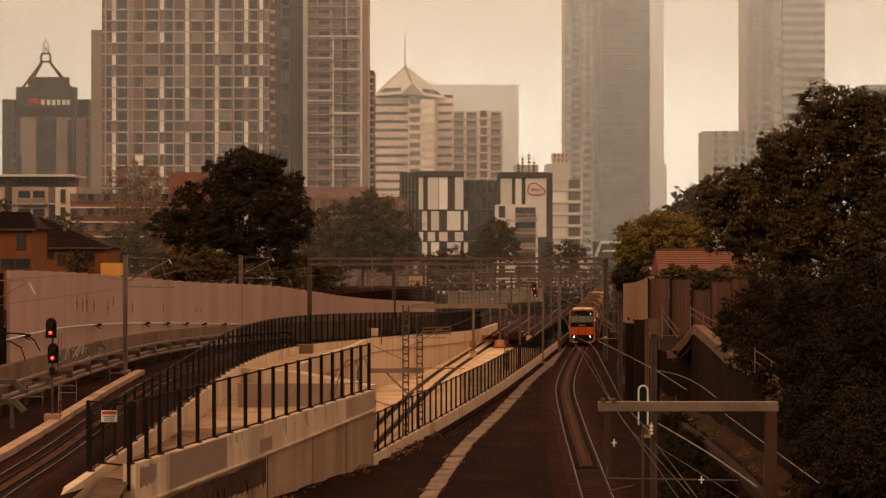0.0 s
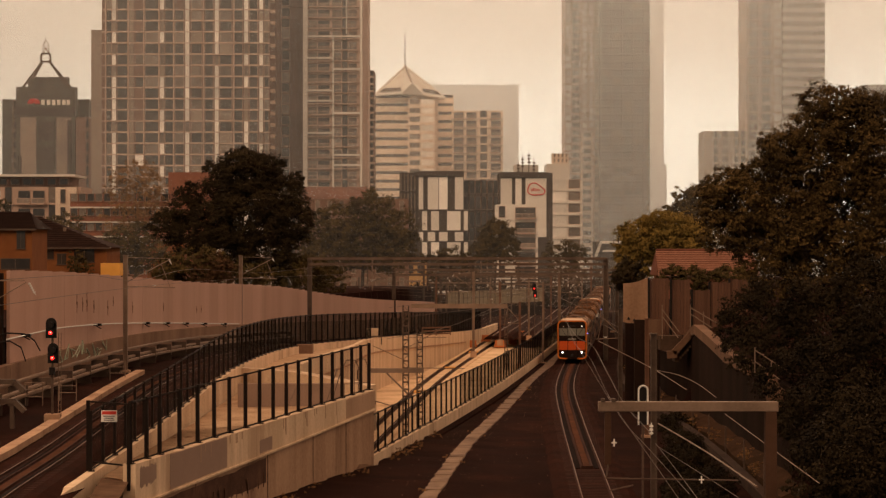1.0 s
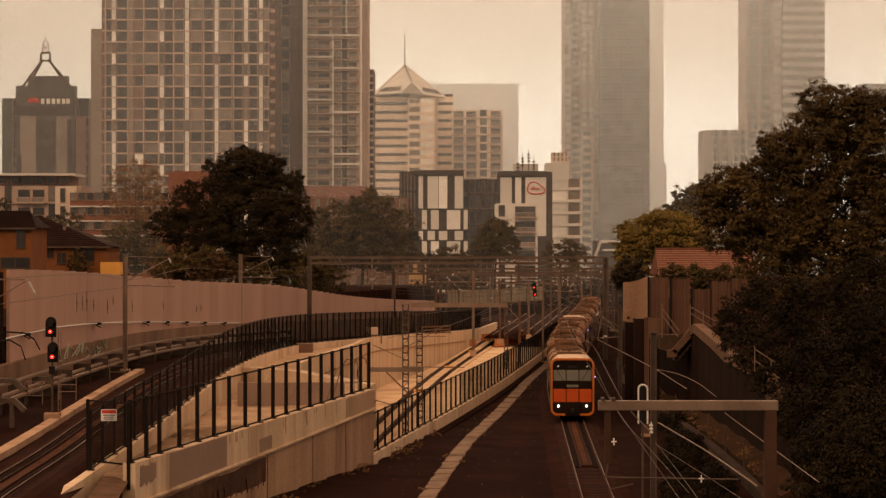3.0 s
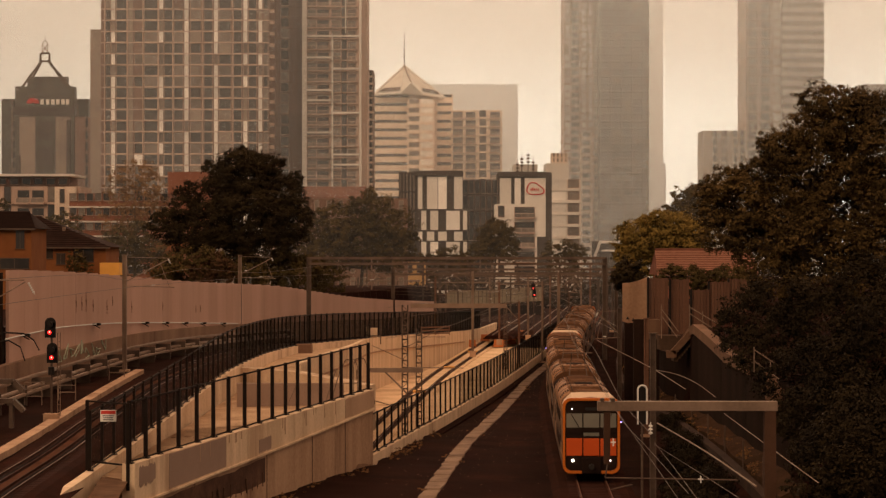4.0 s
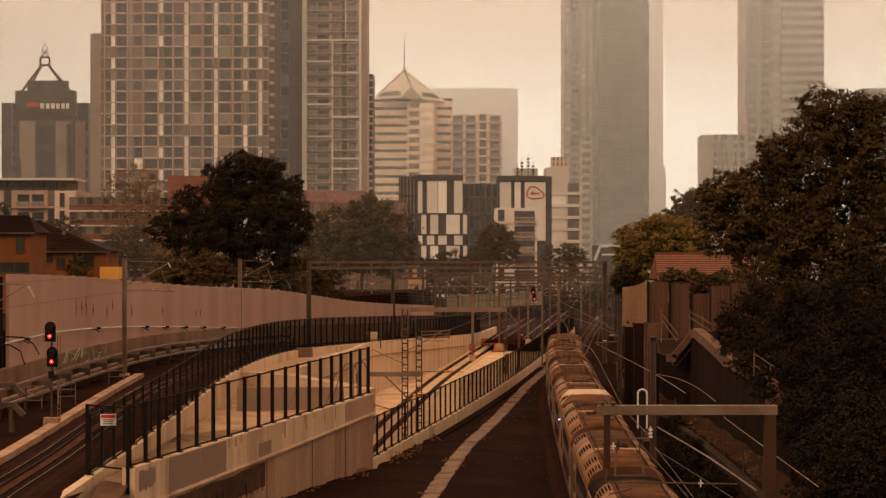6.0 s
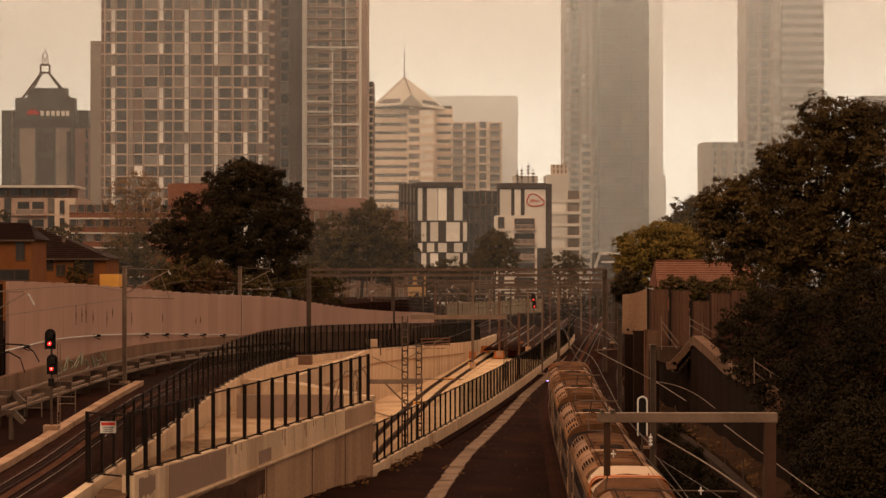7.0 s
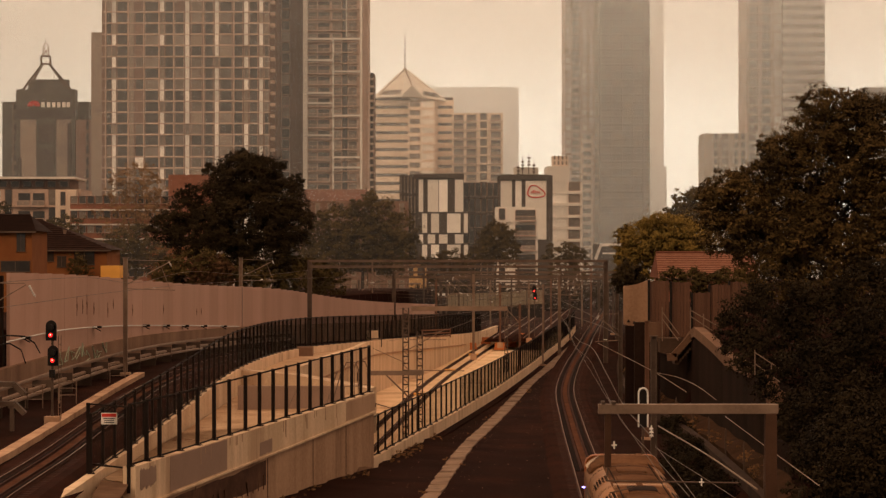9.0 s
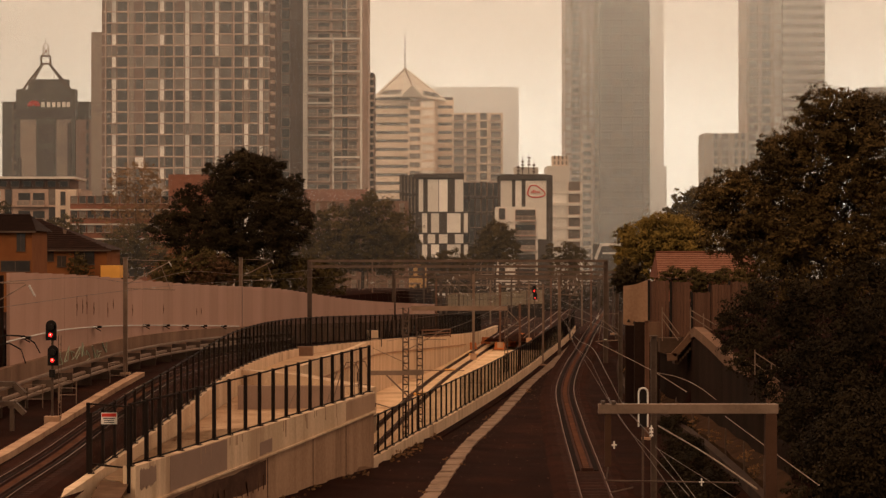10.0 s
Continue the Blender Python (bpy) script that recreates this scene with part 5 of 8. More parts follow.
grove("shrub_thicket", "dense creepers and shrubs, corner dimming put into their leaf colour", (17.44, Y, 6.0),
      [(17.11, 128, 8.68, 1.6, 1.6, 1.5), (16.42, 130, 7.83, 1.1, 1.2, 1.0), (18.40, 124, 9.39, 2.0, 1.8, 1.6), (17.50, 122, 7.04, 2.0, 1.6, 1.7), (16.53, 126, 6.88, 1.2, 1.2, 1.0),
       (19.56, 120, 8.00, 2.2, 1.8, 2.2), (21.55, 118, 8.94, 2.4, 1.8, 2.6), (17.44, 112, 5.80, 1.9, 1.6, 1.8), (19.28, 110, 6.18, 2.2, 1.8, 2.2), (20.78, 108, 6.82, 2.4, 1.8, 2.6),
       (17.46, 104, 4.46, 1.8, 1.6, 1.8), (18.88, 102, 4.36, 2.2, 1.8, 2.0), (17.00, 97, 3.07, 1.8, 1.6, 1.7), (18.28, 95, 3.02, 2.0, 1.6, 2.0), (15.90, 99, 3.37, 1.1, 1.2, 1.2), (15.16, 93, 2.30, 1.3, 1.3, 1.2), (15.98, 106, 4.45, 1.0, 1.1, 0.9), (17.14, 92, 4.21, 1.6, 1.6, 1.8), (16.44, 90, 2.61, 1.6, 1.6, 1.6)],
      42000, 0.115, M["leaf_dimmed"], 0, 9, "shrubs")
bm = bmesh.new()
for k, (x, z, r) in enumerate(((17.0, 5.2, 0.42), (17.25, 4.75, 0.5), (17.5, 4.3, 0.45), (16.9, 5.7, 0.3))):
    bmesh.ops.create_icosphere(bm, subdivisions=2, radius=r, matrix=Matrix.Translation((x, 119.3 + 0.1 * k, z)) @ Matrix.Diagonal((1.1, 0.8, 1.2, 1)))
for v in bm.verts:
    v.co += Vector((0.12, 0.1, 0.12)) * noise.noise(v.co * 2.3)
solid("earth_scar", bm, M["coping_stone"], "bare brown earth and stone showing through the creepers", "earth", "structure")
grove("shrubs", "lit olive bushes before the tiled house", (20.76, 186, 8.2),
      [(18.49, 186, 10.27, 1.0, 1, 0.8), (20.08, 186, 9.91, 1.3, 1, 1.0), (21.45, 186, 9.45, 0.9, 1, 0.9), (23.04, 186, 10.36, 1.2, 1, 0.8), (24.41, 186, 10.13, 1.0, 1, 0.8)], 7000, 0.12, M["leaf_olive"], 0, 16, "shrubs")
grove("shrubs", "weeds and saplings by the track, corner dimming put into their colour", (11.35, 104, 0.2),
      [(10.97, 104, 0.3, 0.9, 2.2, 0.35), (12.72, 108, 0.3, 0.8, 2.4, 0.4), (12.63, 100, 0.3, 0.9, 2.0, 0.4), (13.25, 120, 0.4, 0.7, 2.4, 0.35), (12.92, 130, 0.4, 0.6, 2.4, 0.3), (11.75, 114, 0.3, 0.8, 2.6, 0.50), (13.37, 116, 0.5, 1.0, 2.6, 0.70), (13.60, 128, 0.5, 1.0, 2.6, 0.70), (14.60, 140, 0.5, 1.0, 2.6, 0.70), (15.59, 155, 0.5, 1.0, 2.6, 0.70)], 18000, 0.1, M["leaf_dimmed"], 0, 17, "shrubs")



# ---- overhead line gear ----
def insulators(name, at, way, parent, n=3, r=0.07):
    bm = bmesh.new()
    a, d = Vector(at), Vector(way).normalized()
    for i in range(n):
        rod(bm, a + d * i * r * 1.5, a + d * (i * r * 1.5 + r * 0.8), r, r * 0.7, 10)
    rod(bm, a - d * 0.05, a + d * n * r * 1.6, r * 0.3, sides=6)
    return part(name, bm, M["porcelain"], parent, "white ribbed porcelain insulators")


def upright(a, h):
    """A rolled-steel column of H section, a metres to each side."""
    bm = bmesh.new()
    e, w = 0.04, 0.02
    ring = ((-a, -a), (-a + e, -a), (-a + e, -w), (a - e, -w), (a - e, -a), (a, -a), (a, a), (a - e, a), (a - e, w), (-a + e, w), (-a + e, a), (-a, a))
    lo = [bm.verts.new((x, y, 0)) for x, y in ring]
    hi = [bm.verts.new((x, y, h)) for x, y in ring]
    for i in range(12):
        bm.faces.new((lo[i], lo[(i + 1) % 12], hi[(i + 1) % 12], hi[i]))
    bm.faces.new(hi)
    return bm


def mast(label, x, y, z0, z1, arm=0.0, arm_z=1.9, thick=0.14, mat="steel_light"):
    """A square steel mast with a bracket arm reaching arm metres sideways."""
    t = thing("overhead_mast", label, "mast", pose(x, y, z0), "overhead masts")
    h = z1 - z0
    part("column", upright(thick, h), M[mat], t)
    part("cap", box(bmesh.new(), -thick * 1.3, thick * 1.3, -thick * 1.3, thick * 1.3, h, h + 0.05), M[mat], t)
    part("base", box(bmesh.new(), -0.35, 0.35, -0.35, 0.35, -0.6, 0.1, 0.03), M["concrete_old"], t, "concrete footing")
    if arm:
        s = 1 if arm > 0 else -1
        bm = bmesh.new()
        rod(bm, (0, 0, h - arm_z), (arm * 0.9, 0, h - 0.25), 0.035)
        rod(bm, (0, 0, h - arm_z - 0.25), (arm, 0, h - arm_z - 0.35), 0.03)
        rod(bm, (arm * 0.72, 0, h - 0.58), (arm * 0.9, 0, h - arm_z - 0.3), 0.02)
        rod(bm, (0, 0, h - 0.12), (arm * 0.9, 0, h - 0.2), 0.018)
        part("bracket_arm", bm, M["steel_light"], t)
        insulators("insulator", (arm * 0.88, 0, h - 0.28), (s * 0.5, 0, -1), t)
        insulators("insulator", (arm * 0.55, 0, h - arm_z - 0.2), (s, 0, 0.05), t, 3, 0.05)
    return t


mast("tall steel overhead mast with a bracket arm by the noise barrier", -22.37, 162.6, 3.9, 12.04, 3.50, thick=0.15)
mast("steel overhead mast with a bracket arm behind the fence", -19.72, 225, 3.4, 12.06, 3.53, thick=0.17)
mast("steel overhead mast among the wires", 3.50, 265, 1.0, 10.18, -2.59)
mast("pale steel overhead mast between the tracks", 13.21, 262, 1.0, 10.08, 2.18, thick=0.17)
mast("rusty overhead mast by the trench fence", 7.82, 235, 1.0, 7.34, -1.73, mat="rust", thick=0.11)
mast("far overhead mast in the haze", -2.75, 330, 2.0, 10.38, 2.26, mat="steel")
mast("far overhead mast in the haze", 0.51, 345, 2.0, 9.80, 2.20, mat="steel")
mast("far overhead mast in the haze", 13.07, 300, 1.0, 8.62, -1.47, mat="steel")
mast("dark mast beside the cutting wall", 13.26, 150, 0.3, 7.92, 0, mat="rust")
mast("steel mast with white insulators beside the main line", 9.13, 100, -0.1, 8.62, 0, mat="steel", thick=0.13)
mast("steel mast at the edge of the main line", 13.45, 175, 0.4, 7.97, -1.88, mat="steel", thick=0.15)
mast("thin pale lamp pole beyond the barrier", -9.18, 300, 2.5, 11.56, 0, thick=0.09)


def gantry(label, x0, x1, y, z0a, z0b, z1, deep=0.75, posts=(), mat="steel", bays=24):
    """A portal over the tracks: two columns and a braced beam."""
    t = thing("overhead_gantry", label, "gantry", group="overhead gantries")
    for x, z in ((x0, z0a), (x1, z0b)):
        bm = bmesh.new()
        for sx in (-0.2, 0.2):
            box(bm, x + sx - 0.04, x + sx + 0.04, y - 0.22, y + 0.22, z - 0.5, z1 + 0.1)
        box(bm, x - 0.2, x + 0.2, y - 0.02, y + 0.02, z - 0.5, z1 + 0.1)
        part("column", bm, M[mat], t)
    for zz in (z1, z1 - deep):
        for yy in (-0.25, 0.25):
            part("beam_chord", box(bmesh.new(), x0, x1, y + yy - 0.06, y + yy + 0.06, zz - 0.13, zz + 0.13), M["beam_grey" if y < 350 else mat], t)
    bm = bmesh.new()
    st = (x1 - x0) / bays
    for i in range(bays):
        a, b = (z1, z1 - deep) if i % 2 else (z1 - deep, z1)
        beam(bm, (x0 + st * i, y - 0.25, a), (x0 + st * (i + 1), y - 0.25, b), 0.05, 0.05)
    part("bracing", bm, M[mat], t)["kind"] = "stuff"
    for x in posts:
        bm = bmesh.new()
        box(bm, x - 0.07, x + 0.07, y - 0.07, y + 0.07, z1 - deep - 2.1, z1 - deep)
        rod(bm, (x, y, z1 - deep - 1.8), (x + 1.9, y, z1 - deep - 1.5), 0.03)
        rod(bm, (x, y, z1 - deep - 0.5), (x + 1.7, y, z1 - deep - 1.5), 0.025)
        d = part("drop_post", bm, M[mat], t)
        insulators("insulator", (x + 0.5, y, z1 - deep - 1.7), (1, 0, 0.1), d, 3, 0.06)
    return t


gantry("wide braced steel gantry over all the tracks", -14.15, 17.27, 245, 3.0, 1.0, 11.76, 0.6, (-8, -2, 3, 8, 12.5), bays=40)
gantry("braced steel gantry over the junction", -6.39, 22.62, 300, 2.0, 1.4, 10.24, 0.65, (-2, 4, 10, 16), bays=30)
gantry("far steel gantry in the haze", -0.36, 26.50, 372, 2, 1.8, 9.27, 0.6, (4, 12, 20), bays=24)
gantry("far steel gantry in the haze", 4.62, 27.70, 410, 2, 2, 7.78, 0.6, (8, 16), bays=20)


def lattice_mast(label, x, y, z0, z1, w=0.3):
    t = thing("lattice_mast", label, "mast", group="overhead masts")
    bm = bmesh.new()
    for sx in (-w / 2, w / 2):
        for sy in (-w / 2, w / 2):
            box(bm, x + sx - 0.04, x + sx + 0.04, y + sy - 0.04, y + sy + 0.04, z0, z1)
    part("column", bm, M["steel"], t)
    bm = bmesh.new()
    n = int((z1 - z0) / 0.45)
    for i in range(n):
        z = z0 + (z1 - z0) * i / n
        box(bm, x - w / 2, x + w / 2, y - w / 2 - 0.03, y - w / 2, z, z + 0.1)
        s = 1 if i % 2 else -1
        beam(bm, (x - s * w / 2, y - w / 2, z + 0.1), (x + s * w / 2, y - w / 2, z + 0.45), 0.03, 0.03)
    part("lacing", bm, M["steel"], t)
    return t


m1 = lattice_mast("laced steel mast with a cross beam in the trench", -2.42, 150, -2.6, 8.81, 0.36)
bm = bmesh.new()
box(bm, -4.85, -1.25, 149.7, 149.9, 4.44, 4.73)
beam(bm, (-3.67, 149.8, 4.44), (-2.28, 149.8, 3.08), 0.1, 0.1)
part("cross_beam", bm, M["steel_light"], m1)
bm = bmesh.new()
rod(bm, (-2.28, 149.7, 6.09), (0.22, 149.7, 7.48), 0.025)
rod(bm, (-2.28, 149.7, 6.75), (0.22, 149.7, 6.75), 0.02)
rod(bm, (-2.28, 149.7, 4.77), (1.40, 149.7, 4.73), 0.025)
rod(bm, (-4.55, 149.7, 6.20), (-2.28, 149.7, 5.17), 0.02)
part("bracket_arm", bm, M["steel_light"], m1)
m2 = lattice_mast("shorter laced steel mast in the trench", -1.55, 154, -2.6, 7.14, 0.36)
bm = bmesh.new()
rod(bm, (-4.49, 148, 2.76), (-2.83, 148, 2.29), 0.03)
rod(bm, (-4.49, 148, 3.09), (-4.35, 148, 2.51), 0.08)
part("bracket_arm", bm, M["steel_light"], m2)
t = lattice_mast("laced mast carrying a long boom", 6.36, 232, 0.6, 6.95, 0.3)
part("boom", box(bmesh.new(), -3.18, 6.47, 231.6, 231.8, 6.78, 7.23), M["steel_light"], t)

# near portal over the main line
t = thing("near_portal", "grey steel portal beam and column over the main line", "gantry", group="overhead gantries")
part("beam", box(bmesh.new(), 4.17, 8.99, 61.85, 62.15, 7.84, 8.10, 0.015), M["steel_light"], t)
# column and drop post coloured dark to hold their shadow
part("column", box(bmesh.new(), 8.64, 8.95, 61.85, 62.15, -0.4, 7.84, 0.015), M["rust_and_shade"], t)
bm = box(bmesh.new(), 4.34, 4.51, 61.9, 62.1, 6.41, 7.84, 0.01)
part("drop_post", bm, M["rust_and_shade"], t)
bm = bmesh.new()
box(bm, 4.25, 4.34, 61.8, 62.2, 8.10, 8.18)
box(bm, 4.52, 4.63, 61.8, 62.2, 8.10, 8.18)
part("clamp", bm, M["steel"], t)
bm = bmesh.new()
rod(bm, (4.37, 61.9, 6.05), (7.92, 61.9, 5.99), 0.022)
rod(bm, (4.37, 61.9, 6.05), (4.43, 61.9, 6.41), 0.022)
rod(bm, (4.46, 61.9, 5.72), (5.10, 61.9, 5.87), 0.018)
part("registration_arm", bm, M["steel"], t)
for px in ((4.58, 7.01), (6.92, 6.02)):
    bm = bmesh.new()
    rod(bm, (px[0], 61.8, px[1] - 0.1), (px[0], 61.8, px[1] + 0.1), 0.02)
    rod(bm, (px[0] - 0.07, 61.8, px[1]), (px[0] + 0.07, 61.8, px[1]), 0.02)
    part("insulator", bm, M["porcelain"], t, "small white cross-shaped clamp")

# loop-topped board beside the mast
t = thing("signal_board", "black trackside board with a white rounded border", "signal")
bm = bmesh.new()
x, y, z0, z1 = 9.71, 112, 3.83, 5.72
for i in range(13):
    a0, a1 = math.pi * i / 13, math.pi * (i + 1) / 13
    r = 0.22
    rod(bm, (x + r * math.cos(a0), y, z1 - r + r * math.sin(a0)), (x + r * math.cos(a1), y, z1 - r + r * math.sin(a1)), 0.045, sides=6)
for s in (-0.22, 0.22):
    rod(bm, (x + s, y, z0), (x + s, y, z1 - 0.22), 0.045, sides=6)
part("border", bm, M["porcelain"], t, "white rounded border")
part("face", box(bmesh.new(), x - 0.2, x + 0.2, y + 0.02, y + 0.1, z0, z1 - 0.1), M["black"], t)
part("post", box(bmesh.new(), x - 0.05, x + 0.05, y + 0.1, y + 0.2, -0.3, z1 - 0.2), M["steel"], t)
insulators("insulator", (8.99, 99.6, 4.34), (0, 0, 1), thing("feeder_insulator", "white porcelain insulator pair on the mast", "insulator"), 3, 0.1)


def cable(label, pts, r=0.014, mat="wire", name="overhead_wire"):
    """A hanging wire through points, sagging evenly between them."""
    f = [spline([(i, p[k]) for i, p in enumerate(pts)]) for k in range(3)]
    n = (len(pts) - 1) * 8
    line = [tuple(g(i * (len(pts) - 1) / n) for g in f) for i in range(n + 1)]
    bm = sweep(line, [(r * math.cos(k * math.pi / 3), r * math.sin(k * math.pi / 3)) for k in range(6)])
    return solid(name, bm, M[mat], label, "wire", group="overhead wires")


cable("sagging feeder wire down to the mast", [(12.22, 240, 6.07), (10.98, 190, 5.44), (9.69, 150, 6.20), (8.90, 125, 5.70), (8.80, 112, 4.84), (8.87, 99, 4.46)], 0.02)
cable("wire running from the mast past the portal", [(9.11, 99, 3.98), (8.05, 80, 4.64), (6.92, 62, 5.38)], 0.012)
cable("wire running from the mast past the portal", [(9.11, 99, 3.91), (8.67, 70, 4.87), (8.46, 60, 5.16)], 0.012)
cable("long feeder wire crossing above the main line", [(11.16, 262, 8.28), (13.00, 235, 7.28), (15.47, 200, 5.73)], 0.022)
cable("long feeder wire crossing above the main line", [(13.21, 262, 5.97), (14.53, 215, 5.79), (13.45, 175, 6.09)], 0.022)
cable("bright cable slanting across the cutting", [(12.07, 180, 5.43), (12.54, 140, 5.28), (12.66, 120, 5.07)], 0.022, "steel_light")
cable("heavy cable slanting across the cutting", [(8.86, 95, 5.12), (9.13, 80, 5.22), (8.98, 66, 5.41)], 0.028, "steel_light")
cable("bright handrail wire over the wall", [(12.99, 140, 5.08), (13.65, 134, 5.11), (14.13, 128, 4.92), (14.45, 122, 4.53)], 0.02, "steel_light")
cable("thin wire along the cutting wall", [(11.24, 92, 5.72), (11.28, 80, 5.42), (11.09, 68, 5.31)], 0.016, "steel_light")
for k, off in enumerate((0.0, 0.25)):
    cable("contact wire over the main line", [(main_x(y) + off, y, main_z(y) + (5.3 if k else 5.6 + 0.6 * (abs(((y - 62) % 60) - 30) / 30))) for y in range(62, 304, 15)], 0.010)
for dz in (6.0, 6.9):
    cable("overhead line wire above the deck track", [(left_x(y) + 0.3, y, 4.2 + dz - (0.5 if dz > 6.5 and y in (195, 135) else 0)) for y in (60, 110, 135, 162, 195, 225, 262, 300)], 0.012)
slung_z = spline([(136, 7.1), (152, 7.31), (176, 6.9), (200, 6.2), (222, 5.5)])
cable("insulated cable slung along the noise barrier", [(wall_x(y) + 0.4, y, slung_z(y)) for y in (136, 145, 152, 164, 176, 190, 205, 222)], 0.05, "porcelain")
for y in (141, 148, 164, 182, 190, 198, 206, 215):
    bm = box(bmesh.new(), 0.05, 0.6, -0.25, 0.25, -0.1, 0.07, 0.02)
    rod(bm, (0.05, 0, -0.02), (0.55, 0.1, -0.3), 0.035, sides=6)
    ob = solid("cable_bracket", bm, M["black"], "small black bracket holding the slung cable", "bracket", group="cable brackets")
    ob.matrix_world = pose(wall_x(y) + 0.08, y, slung_z(y))
for px0, py0, px1, py1, y in ((700, 545, 985, 500, 240), (735, 560, 990, 520, 250), (840, 560, 985, 508, 262), (600, 500, 960, 512, 280), (700, 600, 900, 545, 205)):
    s = y / 4085
    cable("overhead line wire over the junction", [((px0 - 784) * s, y - 30, 12 - (py0 - 454) * s * (y - 30) / y), ((px0 + px1 - 1568) / 2 * s, y, 11.8 - ((py0 + py1) / 2 - 454) * s), ((px1 - 784) * s, y + 20, 12 - (py1 - 454) * s)], 0.016)


# ---- signals ----
def signal(label, x, y, z0, heads, s=1.0):
    t = thing("railway_signal", label, "signal", group="signals")
    top = max(heads)
    bm = bmesh.new()
    rod(bm, (x, y, z0), (x, y, top), 0.07 * s, sides=10)
    part("post", bm, M["steel"], t)
    part("footing", box(bmesh.new(), x - 0.4, x + 0.4, y - 0.3, y + 0.3, z0 - 0.4, z0 + 0.15, 0.03), M["concrete_old"], t)
    for k, z in enumerate(heads):
        dx = 0.05 if k else -0.05
        bm = box(bmesh.new(), x - 0.33 * s + dx, x + 0.33 * s + dx, y - 0.14, y - 0.08, z - 0.35 * s, z + 0.55 * s)
        rod(bm, (x + dx, y - 0.14, z + 0.55 * s), (x + dx, y - 0.08, z + 0.55 * s), 0.33 * s, sides=24)
        h = part("backboard", bm, M["black"], t, "black round-topped signal head")
        for zz in (-0.02, 0.45):
            bm = bmesh.new()
            rod(bm, (x + dx, y - 0.36, z + zz * s), (x + dx, y - 0.12, z + zz * s), 0.18 * s, sides=18)
            part("hood", bm, M["black"], h)
        bm = bmesh.new()
        rod(bm, (x + dx, y - 0.375, z - 0.02 * s), (x + dx, y - 0.36, z - 0.02 * s), 0.115 * s, sides=20)
        part("lens", bm, M["red_lamp"], h, "lit red lens")
        bm = bmesh.new()
        rod(bm, (x + dx, y - 0.385, z - 0.0 * s), (x + dx, y - 0.375, z - 0.0 * s), 0.045 * s, sides=12)
        part("lamp", bm, M["red_core"], h)
    return t


sg = signal("two-headed railway signal showing red over red", -20.47, 121, 3.6, (8.02, 6.70), 0.86)
bm = bmesh.new()
rod(bm, (-20.47, 120.9, 6.19), (-20.47, 120.9, 5.78), 0.16, sides=14)
part("marker_box", bm, M["black"], sg)
bm = bmesh.new()
for dx in (0.28, 0.42):
    rod(bm, (-20.47 + dx, 121.2, 3.6), (-20.47 + dx, 121.2, 7.97), 0.018)
for i in range(13):
    z = 3.9 + i * 0.3
    rod(bm, (-20.47 + 0.28, 121.2, z), (-20.47 + 0.42, 121.2, z), 0.014)
part("ladder", bm, M["steel_light"], sg)
signal("far railway signal showing two red lights", 9.36, 236, 1.0, (8.71, 8.01), 0.62)
mast("slim pale post under the far signal", 10.31, 238, 1.0, 9.32, 0, thick=0.08)


# ---- cable troughs, pipes and small deck gear on the left ----
for k, (dz, off) in enumerate(((0.95, 1.6), (0.5, 2.1), (0.3, 2.4))):
    line = [(wall_x(y) + off, y, left_z(y) + dz) for y in steps(122, 240, 30)]
    t = solid("cable_pipe", sweep(line, [(-0.11, -0.09), (0.11, -0.09), (0.13, 0.0), (0.11, 0.09), (-0.11, 0.09), (-0.13, 0)]), M["steel_light"], "grey steel cable trough on brackets along the barrier", "cable trough", group="cable troughs")
br = data_of(box(bmesh.new(), -0.05, 1.1, -0.05, 0.05, -0.9, 0.85, 0.01), M["steel"], name="trough_bracket")
for y in steps(126, 236, 18):
    tagged(piece("trough_bracket", br, None, pose(wall_x(y) + 1.45, y, left_z(y))), "grey steel bracket carrying the cable troughs", "bracket", "trough brackets")
t = thing("cable_ramp", "grey concrete cable trough bending down to the deck", "cable trough")
bm = bmesh.new()
for dz in (0.0, -1.0):
    beam(bm, (-23.80, 118, 5.59 + dz), (-21.90, 118, 5.59 + dz), 0.5, 0.25)
    beam(bm, (-21.90, 118, 5.59 + dz), (-21.38, 118, 5.07 + dz), 0.5, 0.25)
part("trough", bm, M["steel"], t)
for px in (-22.94, -22.01):
    bm = box(bmesh.new(), px - 0.1, px + 0.1, 117.8, 118.2, 3.2, 4.55)
    part("leg", bm, M["steel"], t)
# cage frames by the mast
for x, y in ((-21.94, 135), (-23.39, 132), (-21.43, 152)):
    t = thing("trackside_frame", "small grey tubular frame beside the track", "frame", pose(x, y, left_z(y) - 0.3), "trackside frames")
    bm = bmesh.new()
    for sx in (-0.5, 0.5):
        rod(bm, (sx, 0, 0), (sx, 0, 1.3), 0.03)
    for z in (0.5, 0.9, 1.3):
        rod(bm, (-0.5, 0, z), (0.5, 0, z), 0.025)
    part("rail", bm, M["steel_light"], t)
